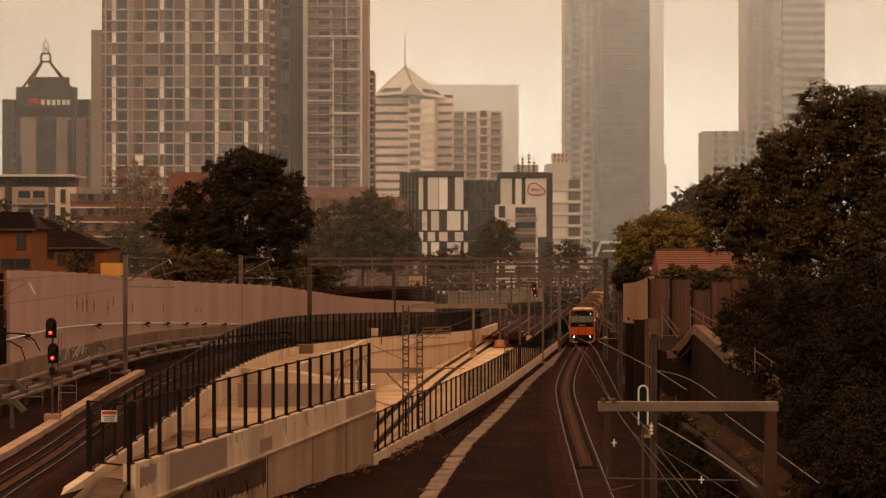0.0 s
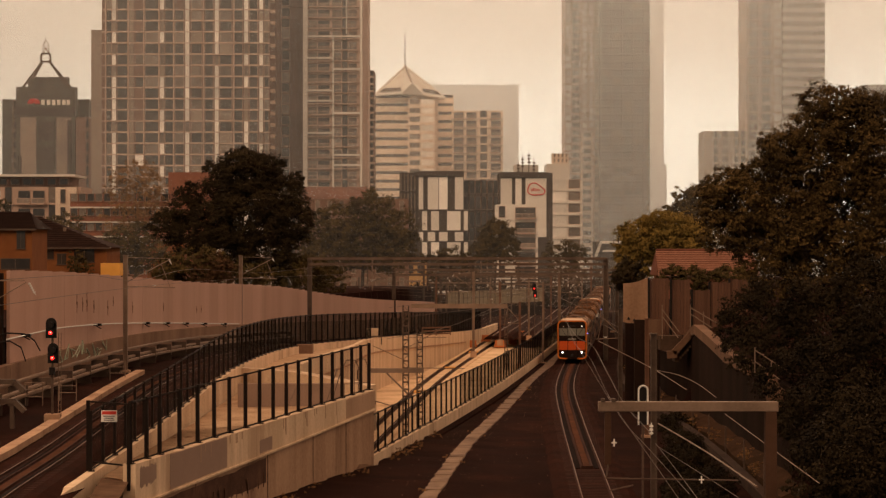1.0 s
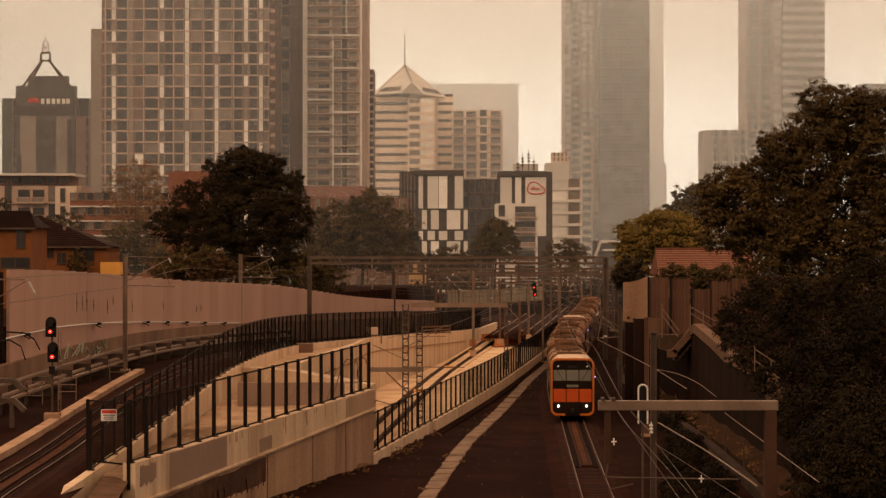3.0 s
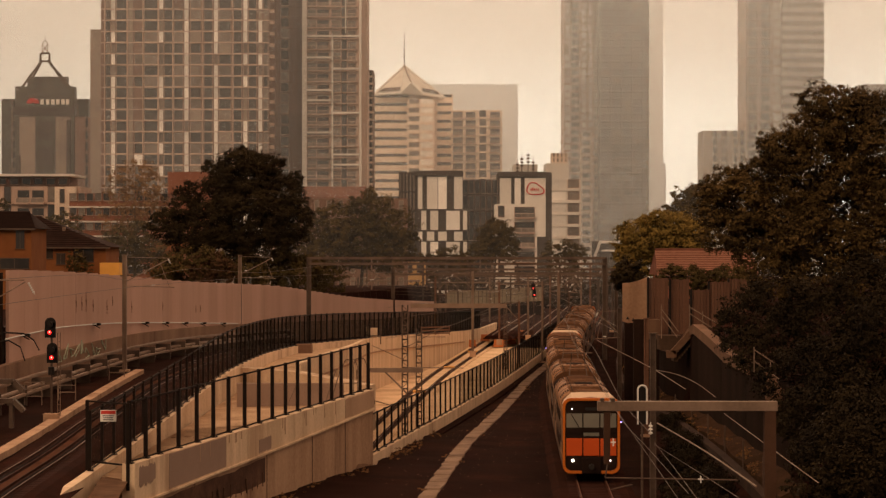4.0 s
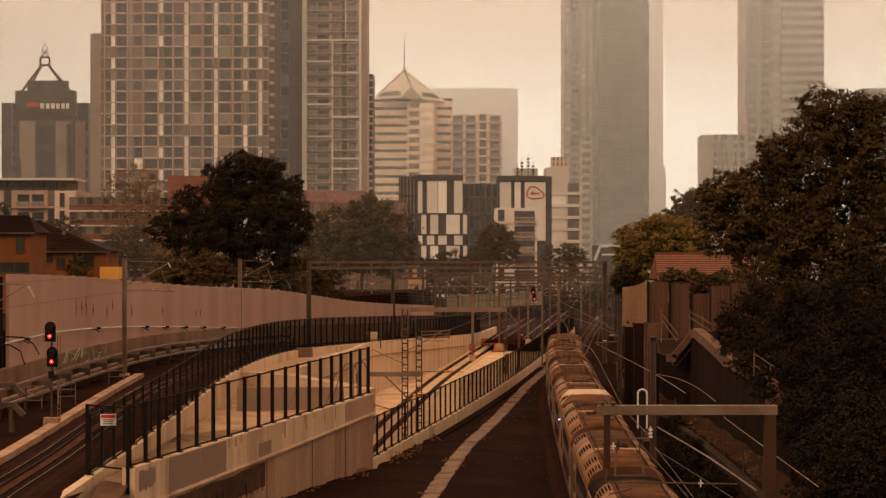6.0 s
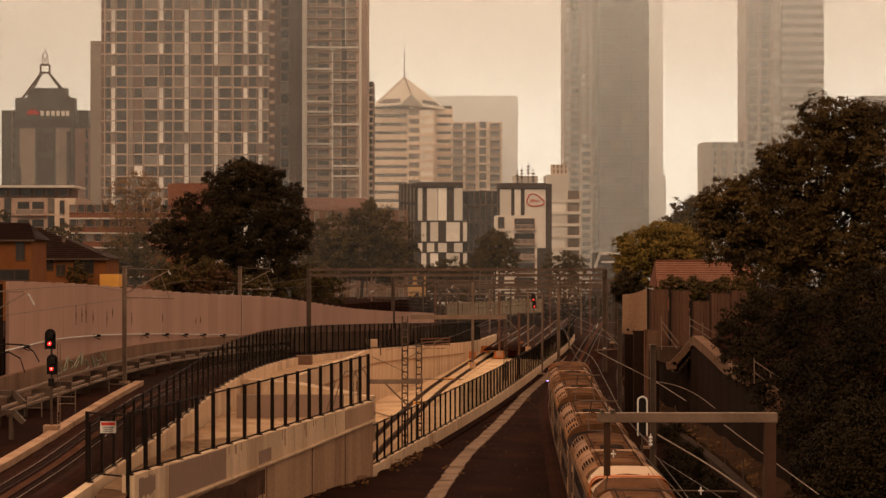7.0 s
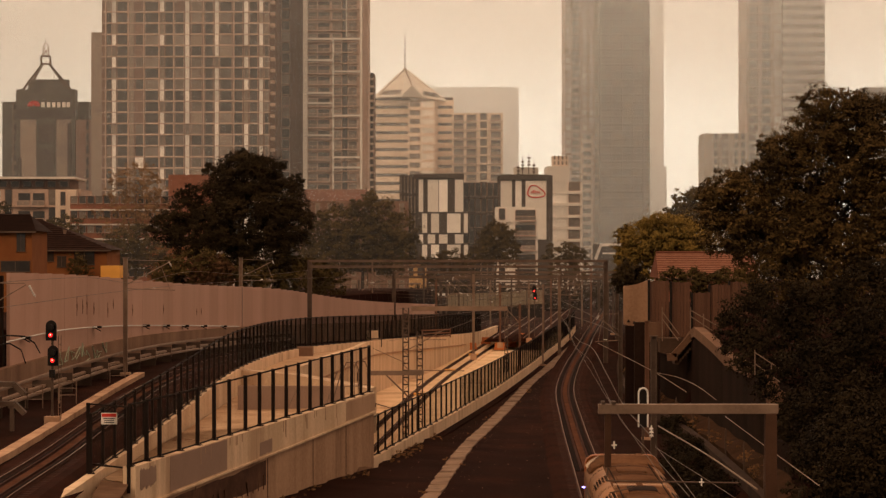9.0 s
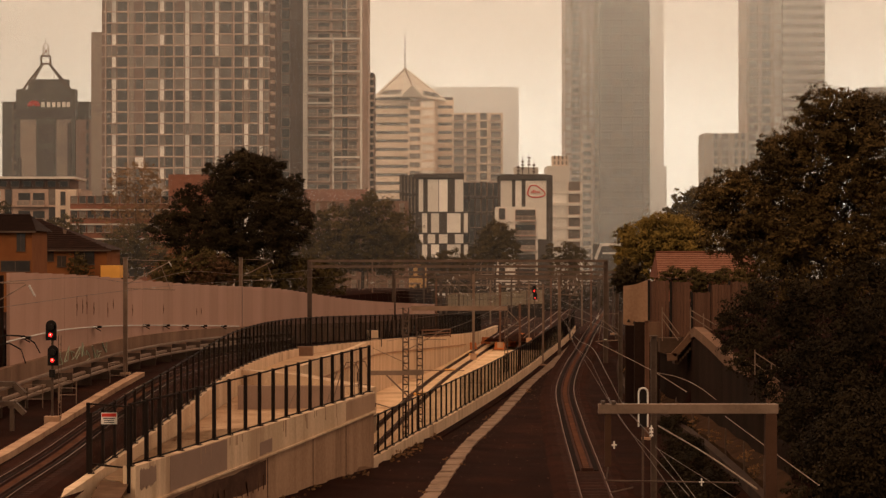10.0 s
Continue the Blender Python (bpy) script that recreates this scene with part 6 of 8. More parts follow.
# bracket arms reaching in from a mast out of view
t = thing("overhead_mast", "dark mast with bracket arms at the barrier's end", "mast", group="overhead masts")
bm = bmesh.new()
box(bm, -25.26 - 0.15, -25.26 + 0.15, 127.85, 128.15, 3.2, 11.50)
part("column", bm, M["steel"], t)
bm = bmesh.new()
rod(bm, (-25.26, 128, 10.65), (-23.19, 128, 10.65), 0.03)
rod(bm, (-25.26, 128, 9.31), (-23.12, 128, 10.56), 0.03)
part("bracket_arm", bm, M["steel_light"], t)
for pts in ([(-22, 598), (10, 590), (40, 592), (56, 604), (64, 622)], [(-22, 610), (15, 604), (34, 616), (40, 640)], [(2, 560), (6, 600), (4, 640)]):
    bm = sweep([((a - 784) * 127 / 4085, 127 + i * 0.3, 12 - (b - 454) * 127 / 4085) for i, (a, b) in enumerate(pts)], [(0.05 * math.cos(k * math.pi / 3), 0.05 * math.sin(k * math.pi / 3)) for k in range(6)])
    solid("cable_loop", bm, M["black"], "black looped cable hanging at the barrier end", "cable", group="cable loops")
insulators("insulator", (-22.94, 128, 10.50), (0.5, 0, -0.9), t, 5, 0.09)
# warning sign on the fence
t = thing("warning_sign", "white warning sign with a red heading on the fence", "sign")
sx, sz, sy = -13.87, 5.36, 95.9
part("plate", box(bmesh.new(), sx - 0.33, sx + 0.33, sy, sy + 0.02, sz - 0.24, sz + 0.24, 0.005), M["sign_white"], t)
part("heading", box(bmesh.new(), sx - 0.3, sx + 0.3, sy - 0.008, sy, sz + 0.07, sz + 0.21), M["sign_red"], t, "red heading band")
bm = bmesh.new()
for k, (w, z) in enumerate(((0.24, 0.0), (0.2, -0.08), (0.22, -0.16))):
    box(bm, sx - w, sx + w, sy - 0.008, sy, sz + z - 0.02, sz + z + 0.015)
part("text_bar", bm, M["bar_ink"], t)
# end gate between the two fences
t = thing("fence_gate", "dark mesh gate closing the end of the deck", "gate")
g0, g1, gz = Vector((-14.91, 97, 0)), Vector((-12.93, 95, 0)), 3.35
bm = bmesh.new()
for p in (g0, g1):
    box(bm, p.x - 0.07, p.x + 0.07, p.y - 0.07, p.y + 0.07, gz - 1.0, gz + 2.6)
for z in (0.03, 2.55, -0.95):
    beam(bm, g0 + Vector((0, 0, gz + z)), g1 + Vector((0, 0, gz + z)), 0.06, 0.07)
part("gate_frame", bm, M["fence"], t)
bm = bmesh.new()
bm.faces.new([bm.verts.new(v) for v in (g0 + Vector((0, 0, gz)), g1 + Vector((0, 0, gz)), g1 + Vector((0, 0, gz + 2.5)), g0 + Vector((0, 0, gz + 2.5)))])
bmesh.ops.solidify(bm, geom=bm.faces, thickness=0.006)
part("mesh_panel", bm, M["net_thin"], t)
# work site: barriers, crossings on the slab
for px, y, w in ((7.42, 300, 1.6), (5.80, 312, 1.3), (9.06, 306, 1.5), (11.51, 322, 1.5), (12.92, 318, 1.4), (3.75, 300, 1.4)):
    t = thing("safety_barrier", "orange plastic safety barrier at the work site", "barrier", pose(px, y, slab_z(y) - 0.16), "safety barriers")
    bm = box(bmesh.new(), -w / 2, w / 2, -0.2, 0.2, 0, 0.35, 0.05)
    box(bm, -w / 2 + 0.1, w / 2 - 0.1, -0.1, 0.1, 0.35, 0.95, 0.05)
    part("body", bm, M["orange_plastic"], t)
for y in (222, 262, 290):
    solid("crossing_board", box(bmesh.new(), slab_x(y) - 0.62, slab_x(y) + 0.62, y - 1.2, y + 1.2, slab_z(y) - 0.16, slab_z(y) - 0.02), M["yellow"], "orange-yellow board laid between the slab rails", "board", group="crossing boards")
bm = bmesh.new()
for z in (3.3, 3.65, 4.0):
    beam(bm, (-2.34, 257.4, z), (0.83, 261, z), 0.06, 0.16)
for f in (0, 0.5, 1):
    x = -2.34 * (1 - f) + 0.83 * f
    box(bm, x - 0.05, x + 0.05, 257.5 + 3.5 * f, 257.7 + 3.5 * f, 3.1, 4.1)
solid("edge_barrier", bm, M["rust"], "rusty orange edge barrier on the trench wall", "barrier")



# ---- the town in detail ----
def add_panels(owner, y, specs, mat, name="panel", proud=0.3):
    """Cladding panels given as (x0, x1, z0, z1) in the place's metres."""
    for x0, x1, z0, z1 in specs:
        ob = part(name, box(bmesh.new(), x0, x1, y - proud, y, z0, z1, 0.02), mat, owner)
        ob.matrix_parent_inverse = owner.matrix_world.inverted()


def find(label):
    return next(o for o in scene.objects if o.get("label", "") == label)


bpy.context.view_layer.update()
pat = find("dark block with a bold pattern of white panels")
add_panels(pat, 540, [(-5.68, -4.63, 22.97, 30.51), (-3.57, -1.06, 22.97, 30.51), (2.78, 4.76, 22.97, 30.51),
                      (-4.89, -3.70, 18.08, 22.58), (-2.78, -0.93, 18.08, 22.58), (4.89, 5.82, 18.08, 22.58),
                      (-3.57, -1.85, 15.57, 17.68), (-0.93, 1.06, 15.57, 17.68),
                      (-4.89, -3.70, 11.74, 15.30), (0.93, 4.10, 11.74, 15.30), (4.89, 5.82, 11.74, 15.30)], F_MAT["white"])
add_panels(pat, 540, [(-0.93, 1.06, 22.97, 30.51), (0.93, 4.10, 18.08, 22.58), (-5.68, -4.63, 15.57, 17.68),
                      (2.78, 4.76, 15.57, 17.68), (-2.78, -0.93, 11.74, 15.30)], F_MAT["light"])
add_panels(pat, 540, [(-7.40, 3.70, 30.77, 31.70)], F_MAT["charcoal"], "roof_edge", 0.8)
add_panels(pat, 540, [(-6.21, 5.82, 22.71 - 0.1, 22.84 + 0.1), (-6.21, 5.82, 17.82 - 0.1, 17.95 + 0.1), (-6.21, 5.82, 15.44 - 0.1, 15.44 + 0.1)], F_MAT["charcoal"], "floor_edge", 0.4)
pat = find("white and charcoal block with a red outline emblem")
add_panels(pat, 540, [(13.48, 16.13, 23.63, 30.24), (19.30, 24.19, 16.49, 30.24)], F_MAT["white"])
add_panels(pat, 540, [(16.92, 18.37, 23.63, 30.24)], F_MAT["light"])
add_panels(pat, 540, [(13.22, 24.32, 30.51, 31.70)], F_MAT["charcoal"], "roof_edge", 0.8)
t = thing("emblem", "red outlined cloud-shaped emblem on the white panel", "sign")
bm = bmesh.new()
cx, cz, q = 21.68, 27.60, 0.13
ring = []
for i in range(40):
    a = 2 * math.pi * i / 40
    r = 13.5 + 1.6 * math.cos(3 * a + 0.7)
    ring.append((cx + q * r * 1.12 * math.cos(a), 539.6, cz + q * (r * 0.78 * math.sin(a) - 1.0 * math.cos(a) * 2)))
for a, b in zip(ring, ring[1:] + ring[:1]):
    rod(bm, a, b, q * 1.1, sides=6)
part("outline", bm, M["sign_red"], t)
bm = bmesh.new()
for k, (dx, h) in enumerate(((-7, 4), (-4, 6), (-1, 5), (2.5, 4), (6, 4))):
    box(bm, cx + q * (dx - 0.9), cx + q * (dx + 0.9), 539.5, 539.66, cz - q * 2.5, cz + q * (h - 2.5))
part("text_bar", bm, M["sign_red"], t)

# antennas and plant on the roofs
for px, top, y, zb in ((18.81, 36.28, 545, 32.55), (20.28, 37.22, 545, 32.55), (21.48, 35.48, 545, 32.55), (17.74, 34.95, 545, 32.55)):
    bm = bmesh.new()
    rod(bm, (px, y, zb - 1), (px, y, top), 0.12, 0.06, 6)
    for k in range(3):
        box(bm, px - 0.35, px + 0.35, y - 0.2, y + 0.2, top - 1.6 - k * 0.8, top - 1.2 - k * 0.8)
    solid("antenna", bm, M["steel"], "thin rooftop antenna on the white block", "antenna", group="rooftop antennas")
building("roof_plant", "pale plant room on the white block's roof", 16.84, 22.59, 31.25, 33.65, 546, 8, "white", category="plant room")
building("roof_plant", "stepped plant room above the pale block", 33.48, 38.31, 38.58, 43.41, 705, 8, "cream", 3, even(4, 0.5, "m"), "cream", 0.5, category="plant room")

# hipped glass roof with its mast
t = thing("pyramid_roof", "pale hipped roof with a thin mast on the office block", "roof")
apex = Vector((-13.8, 838, 80.9))
west, peak, east = Vector((-24.6, 829.4, 69.9)), Vector((-11.0, 821.6, 73.4)), Vector((0.6, 829.6, 68.9))
foot_w, foot_e = Vector((-14.6, 823.2, 70.0)), Vector((-7.2, 823.4, 69.7))
bm = bmesh.new()
v = {k: bm.verts.new(p) for k, p in (("a", apex), ("w", west), ("p", peak), ("e", east), ("fw", foot_w), ("fe", foot_e), ("bw", (-24.6, 858, 69.9)), ("be", (0.6, 858, 68.9)))}
for f in (("w", "fw", "a"), ("fw", "p", "a"), ("p", "fe", "a"), ("fe", "e", "a"), ("e", "be", "a"), ("be", "bw", "a"), ("bw", "w", "a"), ("fw", "fe", "p"), ("w", "bw", "be", "e", "fe", "fw")):
    bm.faces.new([v[k] for k in f])
bmesh.ops.recalc_face_normals(bm, faces=bm.faces)
part("roof_face", bm, F_MAT["roof"], t)
bm = bmesh.new()
for a, b, r in ((west, apex, 0.42), (east, apex, 0.42), (west, foot_w, 0.5), (foot_w, peak, 0.5), (peak, foot_e, 0.5), (foot_e, east, 0.5)):
    rod(bm, a + Vector((0, -0.3, 0.1)), b + Vector((0, -0.3, 0.1)), r, sides=6)
part("ridge_frame", bm, F_MAT["white"], t, "white painted roof frame")
part("centre_ridge", rod(bmesh.new(), peak + Vector((0, -0.3, 0.1)), apex + Vector((0, -0.3, 0.1)), 0.3, sides=6), F_MAT["grey"], t)
for a, b in ((west, foot_w), (foot_e, east)):
    lift = Vector((0, -0.5, 0.35))
    q = [a.lerp(b, 0.1).lerp(apex, 0.06) + lift, a.lerp(b, 0.95).lerp(apex, 0.06) + lift, a.lerp(b, 0.95).lerp(apex, 0.2) + lift, a.lerp(b, 0.18).lerp(apex, 0.2) + lift]
    bm = bmesh.new()
    bm.faces.new([bm.verts.new(p) for p in q])
    bmesh.ops.solidify(bm, geom=bm.faces, thickness=0.1)
    part("glass_strip", bm, F_MAT["mid"], t, "dull glass strip above the eaves")
bm = bmesh.new()
rod(bm, apex - Vector((0, 0, 1)), (apex.x, apex.y, 93.0), 0.26, 0.1, 6)
part("mast", bm, M["steel"], t)
building("office_block", "octagonal bay of the beige office block", -12.48, -2.82, 3, 67.94, 822, 9, "cream", 21, [(0.05, 0.4, "m"), (0.5, 0.45, "l")], "cream", 1.2, seed=41)

# rooftop frame with a lantern, and the unreadable sign
t = thing("roof_pylon", "dark steel rooftop frame with a small lattice lantern", "roof frame")
bm = bmesh.new()
for a, b in (((38, 157), (75, 107)), ((126, 157), (85, 107)), ((52, 150), (75, 107)), ((116, 150), (85, 107))):
    s = 780 / 4085
    beam(bm, ((a[0] - 784) * s, 781, 12 - (a[1] - 454) * s), ((b[0] - 784) * s, 781, 12 - (b[1] - 454) * s), 0.7, 0.7)
part("leg", bm, M["steel"], t)
bm = bmesh.new()
s = 780 / 4085
for a, b in (((72, 109), (88, 109)), ((72, 95), (88, 95)), ((72, 109), (72, 95)), ((88, 109), (88, 95))):
    beam(bm, ((a[0] - 784) * s, 781, 12 - (a[1] - 454) * s), ((b[0] - 784) * s, 781, 12 - (b[1] - 454) * s), 0.8, 0.6)
part("box_frame", bm, M["steel"], t)
bm = bmesh.new()
for a, b in (((75, 95), (75, 78)), ((85, 95), (85, 78)), ((75, 95), (85, 78)), ((85, 95), (75, 78)), ((75, 78), (80, 71)), ((85, 78), (80, 71)), ((80, 71), (80, 64)), ((74, 86), (86, 86))):
    rod(bm, ((a[0] - 784) * s, 781, 12 - (a[1] - 454) * s), ((b[0] - 784) * s, 781, 12 - (b[1] - 454) * s), 0.13, sides=5)
part("lantern", bm, M["steel_light"], t)
t = thing("rooftop_sign", "rooftop sign of pale bars beside a red shape", "sign")
bm = bmesh.new()
for px in (76, 86, 95, 104, 113, 121):
    x = (px - 784) * s
    box(bm, x - 0.55, x + 0.55, 779.5, 779.9, 63.17, 64.89)
part("text_bar", bm, F_MAT["light"], t)
bm = bmesh.new()
for k in range(7):
    a = math.pi * (k + 0.5) / 7
    x, z = (60 - 784) * s, 63.55
    rod(bm, (x + 0.4 * math.cos(a), 779.7, z + 0.3 * math.sin(a)), (x + 2.1 * math.cos(a), 779.7, z + 1.8 * math.sin(a)), 0.2, 0.45, 6)
part("red_shape", bm, M["sign_red"], t, "red fan-shaped mark")
sb = find("dark green office building with a rooftop frame")
for z0, z1 in ((40.64, 49.04), (50.95, 57.44)):
    add_panels(sb, 780, [(-136.71, -131.37, z0, z1)], F_MAT["charcoal"], "glass_bay")
add_panels(sb, 780, [(-142.82, -137.48, 5, 58.97), (-130.60, -125.64, 5, 58.97)], F_MAT["grey"], "wall_bay")
add_panels(sb, 780, [(-126.9, -125.7, 30, 58)], F_MAT["charcoal"], "window_strip", 0.5)
add_panels(sb, 780, [(-144.0 + k * 1.05, -143.4 + k * 1.05, 30, 46) for k in range(2)], F_MAT["charcoal"], "window_strip", 0.5)
add_panels(sb, 780, [(-144.35, -124.30, 59.35, 62.41)], F_MAT["charcoal"], "parapet")

# balconies showing at the flank of the grid tower
bal = data_of(box(bmesh.new(), -1.0, 1.0, -1.2, 1.2, 0, 0.9, 0.03), F_MAT["tan"], name="balcony")
tw = find("tall hazy apartment tower with a grid of brown and pale panels")
tw2 = find("ribbed brown flank of the balcony tower")
for i in range(34):
    z = 4 + i * 3.15
    ob = piece("balcony", bal, tw, Matrix.Identity(4))
    ob.matrix_parent_inverse = tw.matrix_world.inverted()
    ob.matrix_basis = pose(-47.70, 642, z)
    ob = piece("balcony", bal, tw2, Matrix.Identity(4))
    ob.matrix_parent_inverse = tw2.matrix_world.inverted()
    ob.matrix_basis = pose(-48.28, 666, z + 1)
# pale frames across the balcony tower
fr = find("tall hazy apartment tower with stacked balconies and pale frames")
add_panels(fr, 658.4, [(-39.30, -23.20, 74.82 - 0.3, 74.82 + 0.2), (-39.30, -31.25, 68.70 - 0.3, 68.70 + 0.2), (-31.25, -23.20, 65.48 - 0.3, 65.48 + 0.2),
                       (-39.30, -31.25, 59.36 - 0.3, 59.36 + 0.2), (-39.30, -31.25, 56.46 - 0.3, 56.46 + 0.2), (-31.25, -23.20, 52.91 - 0.3, 52.91 + 0.2),
                       (-31.25, -23.20, 40.99 - 0.3, 40.99 + 0.2), (-31.25, -23.20, 38.09 - 0.3, 38.09 + 0.2), (-39.30, -31.25, 47.28 - 0.3, 47.28 + 0.2),
                       (-31.57, -31.09, 30.36, 75.14), (-23.68, -23.03, 28.75, 94.79), (-39.95, -38.66, 28.75, 94.79), (-27.71, -27.38, 75.46, 89.96)], F_MAT["white"], "frame")
add_panels(fr, 656, [(-39.50, -21.52, 4, 31.59)], M["brick"], "podium", 4)


# ---- houses ----
def house(label, x0, x1, y, deep, zb, ze, zr, wall, roof, hip=0.25, windows=(), cat="house", hip_east=None):
    t = thing("house", label, cat)
    part("wall", box(bmesh.new(), x0 + 0.4, x1 - 0.4, y + 0.4, y + deep - 0.4, zb, ze), wall, t)
    bm = bmesh.new()
    ins = (x1 - x0) * hip
    ine = (x1 - x0) * (hip if hip_east is None else hip_east)
    r0, r1 = bm.verts.new((x0 + ins, y + deep / 2, zr)), bm.verts.new((x1 - ine, y + deep / 2, zr))
    c = [bm.verts.new(v) for v in ((x0, y, ze), (x1, y, ze), (x1, y + deep, ze), (x0, y + deep, ze))]
    bm.faces.new((c[0], c[1], r1, r0))
    bm.faces.new((c[2], c[3], r0, r1))
    bm.faces.new((c[1], c[2], r1))
    bm.faces.new((c[3], c[0], r0))
    bm.faces.new(c[::-1])
    rf = part("roof", bm, roof, t)
    # tile courses on the front slope
    n = 14
    for k in range(n):
        f = k / n
        a = Vector((x0 + ins * f, y + deep / 2 * f, ze + (zr - ze) * f))
        b = Vector((x1 - ine * f, y + deep / 2 * f, ze + (zr - ze) * f))
        bm = bmesh.new()
        beam(bm, a + Vector((0, -0.02, 0.03)), b + Vector((0, -0.02, 0.03)), 0.12, 0.09)
        part("tile_course", bm, M["tile_edge"] if roof is M["tile_roof"] else roof, rf)
    bm = bmesh.new()
    rod(bm, (x0 + ins, y + deep / 2, zr + 0.03), (x1 - ine, y + deep / 2, zr + 0.03), 0.1, sides=8)
    part("ridge", bm, roof, rf)
    part("gutter", box(bmesh.new(), x0, x1, y - 0.1, y, ze - 0.15, ze), M["steel"], t)
    for wx, wz, ww, wh in windows:
        bm = box(bmesh.new(), wx, wx + ww, y + 0.32, y + 0.4, wz, wz + wh)
        w = part("window", bm, F_MAT["dark"], t)
        bm = bmesh.new()
        box(bm, wx - 0.06, wx + ww + 0.06, y + 0.3, y + 0.42, wz - 0.08, wz)
        box(bm, wx - 0.06, wx + ww + 0.06, y + 0.3, y + 0.42, wz + wh, wz + wh + 0.06)
        box(bm, wx + ww / 2 - 0.03, wx + ww / 2 + 0.03, y + 0.3, y + 0.36, wz, wz + wh)
        part("frame", bm, M["steel"], w)
    return t


house("orange brick house with a dark hipped tile roof", -38.04, -29.51, 205, 9, 7.4, 12.80, 15.51, M["brick_orange"], M["tile_dark"], 0.11,
      ((-35.93, 11.80, 1.3, 0.9), (-32.82, 11.50, 1.8, 1.1), (-34.33, 11.30, 0.8, 0.9)), "house", 0.8)
solid("roof_vent", rod(bmesh.new(), (-34.0, 207.5, 13.9), (-34.0, 207.5, 14.6), 0.12, 0.16, 10), M["steel_light"], "small pale vent on the dark tile roof", "roof vent")
grove("shrub", "green shrub against the orange brick house", (-32.0, 203, 9.2), [(-32.1, 203, 11.3, 0.8, 0.7, 1.0), (-31.6, 203, 10.4, 1.0, 0.7, 0.9)], 1200, 0.11, M["leaf_olive"], 0, 35, "shrubs")
house("orange brick house wing with a dark tile roof", -39.26, -33.49, 190, 8, 7.4, 14.28, 15.63, M["brick_orange"], M["tile_dark"], 0.2,
      ((-35.16, 12.65, 0.7, 1.4), (-36.47, 10.98, 2.4, 0.8)))
house("low house with an orange gable among trees", -44.03, -37.79, 340, 8, 6.0, 14.41, 16.08, M["brick_orange"], M["tile_roof"], 0.1)
house("old house with a terracotta tile roof above the cutting", 20.05, 29.53, 215, 9, 8.0, 10.21, 12.58, M["brick"], M["tile_roof"], 0.02)
house("low yellow brick station building behind the gantries", -20.59, -3.0, 470, 9, 2.8, 11.0, 12.3, M["yellow_brick"], M["tile_dark"], 0.05,
      tuple((-19.9 + k * 2.1, 8.6, 1.25, 1.7) for k in range(8)), "station building")
add_panels(find("orange brick house with a dark hipped tile roof"), 200, [(-29.38, -27.71, 10.34, 11.41)], M["yellow"], "shed", 2)

# ---- right bank: barrier panels, fence, landing, stairs ----
t = thing("curved_barrier", "pale curved noise barrier panel with drain notches", "noise barrier")
y = 178
x0, x1 = 13.90, 15.77
bm = bmesh.new()
n = 10
lo, hi = [], []
for i in range(n + 1):
    f = i / n
    x = x0 + (x1 - x0) * f
    lo.append(bm.verts.new((x, y - 1.6 * f, 6.95 - 0.5 * f)))
    hi.append(bm.verts.new((x, y - 1.6 * f, 9.91 + 0.55 * f * f)))
for i in range(n):
    bm.faces.new((lo[i], lo[i + 1], hi[i + 1], hi[i]))
bmesh.ops.solidify(bm, geom=bm.faces, thickness=0.18)
part("panel", bm, M["concrete_old"], t)
bm = bmesh.new()
# black wedges stand in for the shadow in the drain notches
for f in (0.2, 0.42, 0.64, 0.84):
    x = x0 + (x1 - x0) * f
    rod(bm, (x, y - 1.6 * f - 0.14, 6.95 - 0.5 * f + 0.35), (x, y - 1.6 * f - 0.05, 6.95 - 0.5 * f + 0.35), 0.16, 0.16, 3)
part("drain_notch", bm, M["black"], t)
# support and pier coloured dark to hold the shadow below the panel
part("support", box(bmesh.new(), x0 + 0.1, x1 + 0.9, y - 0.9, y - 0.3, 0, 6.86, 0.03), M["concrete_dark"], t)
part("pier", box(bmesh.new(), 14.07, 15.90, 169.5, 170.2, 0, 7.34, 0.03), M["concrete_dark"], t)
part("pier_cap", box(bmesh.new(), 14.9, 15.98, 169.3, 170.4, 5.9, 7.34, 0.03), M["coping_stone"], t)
t = thing("board_fence", "brown sheet fence panels stepping along the bank", "fence")
for k, (a, b, ztop, zlow) in enumerate(((15.28, 16.80, 10.32, 6.19), (16.94, 18.38, 10.22, 6.16), (18.53, 19.93, 9.44, 6.12),
                                      (19.87, 21.47, 10.02, 6.27), (21.39, 23.48, 10.24, 5.89))):
    n = max(3, int((b - a) / 0.22))
    for i in range(n):
        xa = a + (b - a) * i / n
        bm = box(bmesh.new(), xa, xa + (b - a) / n - 0.02, 171.5 + k * 0.25 - (0.03 if i % 2 else 0), 171.6 + k * 0.25, zlow, ztop + 0.03 * (i % 3))
        part("board", bm, M["board_brown"], t)
    part("post", box(bmesh.new(), a - 0.08, a + 0.08, 171.3 + k * 0.25, 171.45 + k * 0.25, zlow - 0.5, ztop + 0.1), M["black"], t)
t = thing("landing_stairs", "concrete landing and steps with steel handrails", "stairs")
# dark stone puts the landing's shadow into its colour
part("landing", box(bmesh.new(), 15.71, 17.3, 167, 169, 5.2, 6.25, 0.03), M["cutting_stone"], t)
bm = bmesh.new()
beam(bm, (16.35, 163.8, 5.15), (17.7, 163.8, 6.6), 0.3, 0.42)
beam(bm, (15.9, 163.8, 5.0), (16.6, 163.8, 5.05), 0.3, 0.5)
part("stringer", bm, M["coping_stone"], t, "pale worn stringer of the steps")
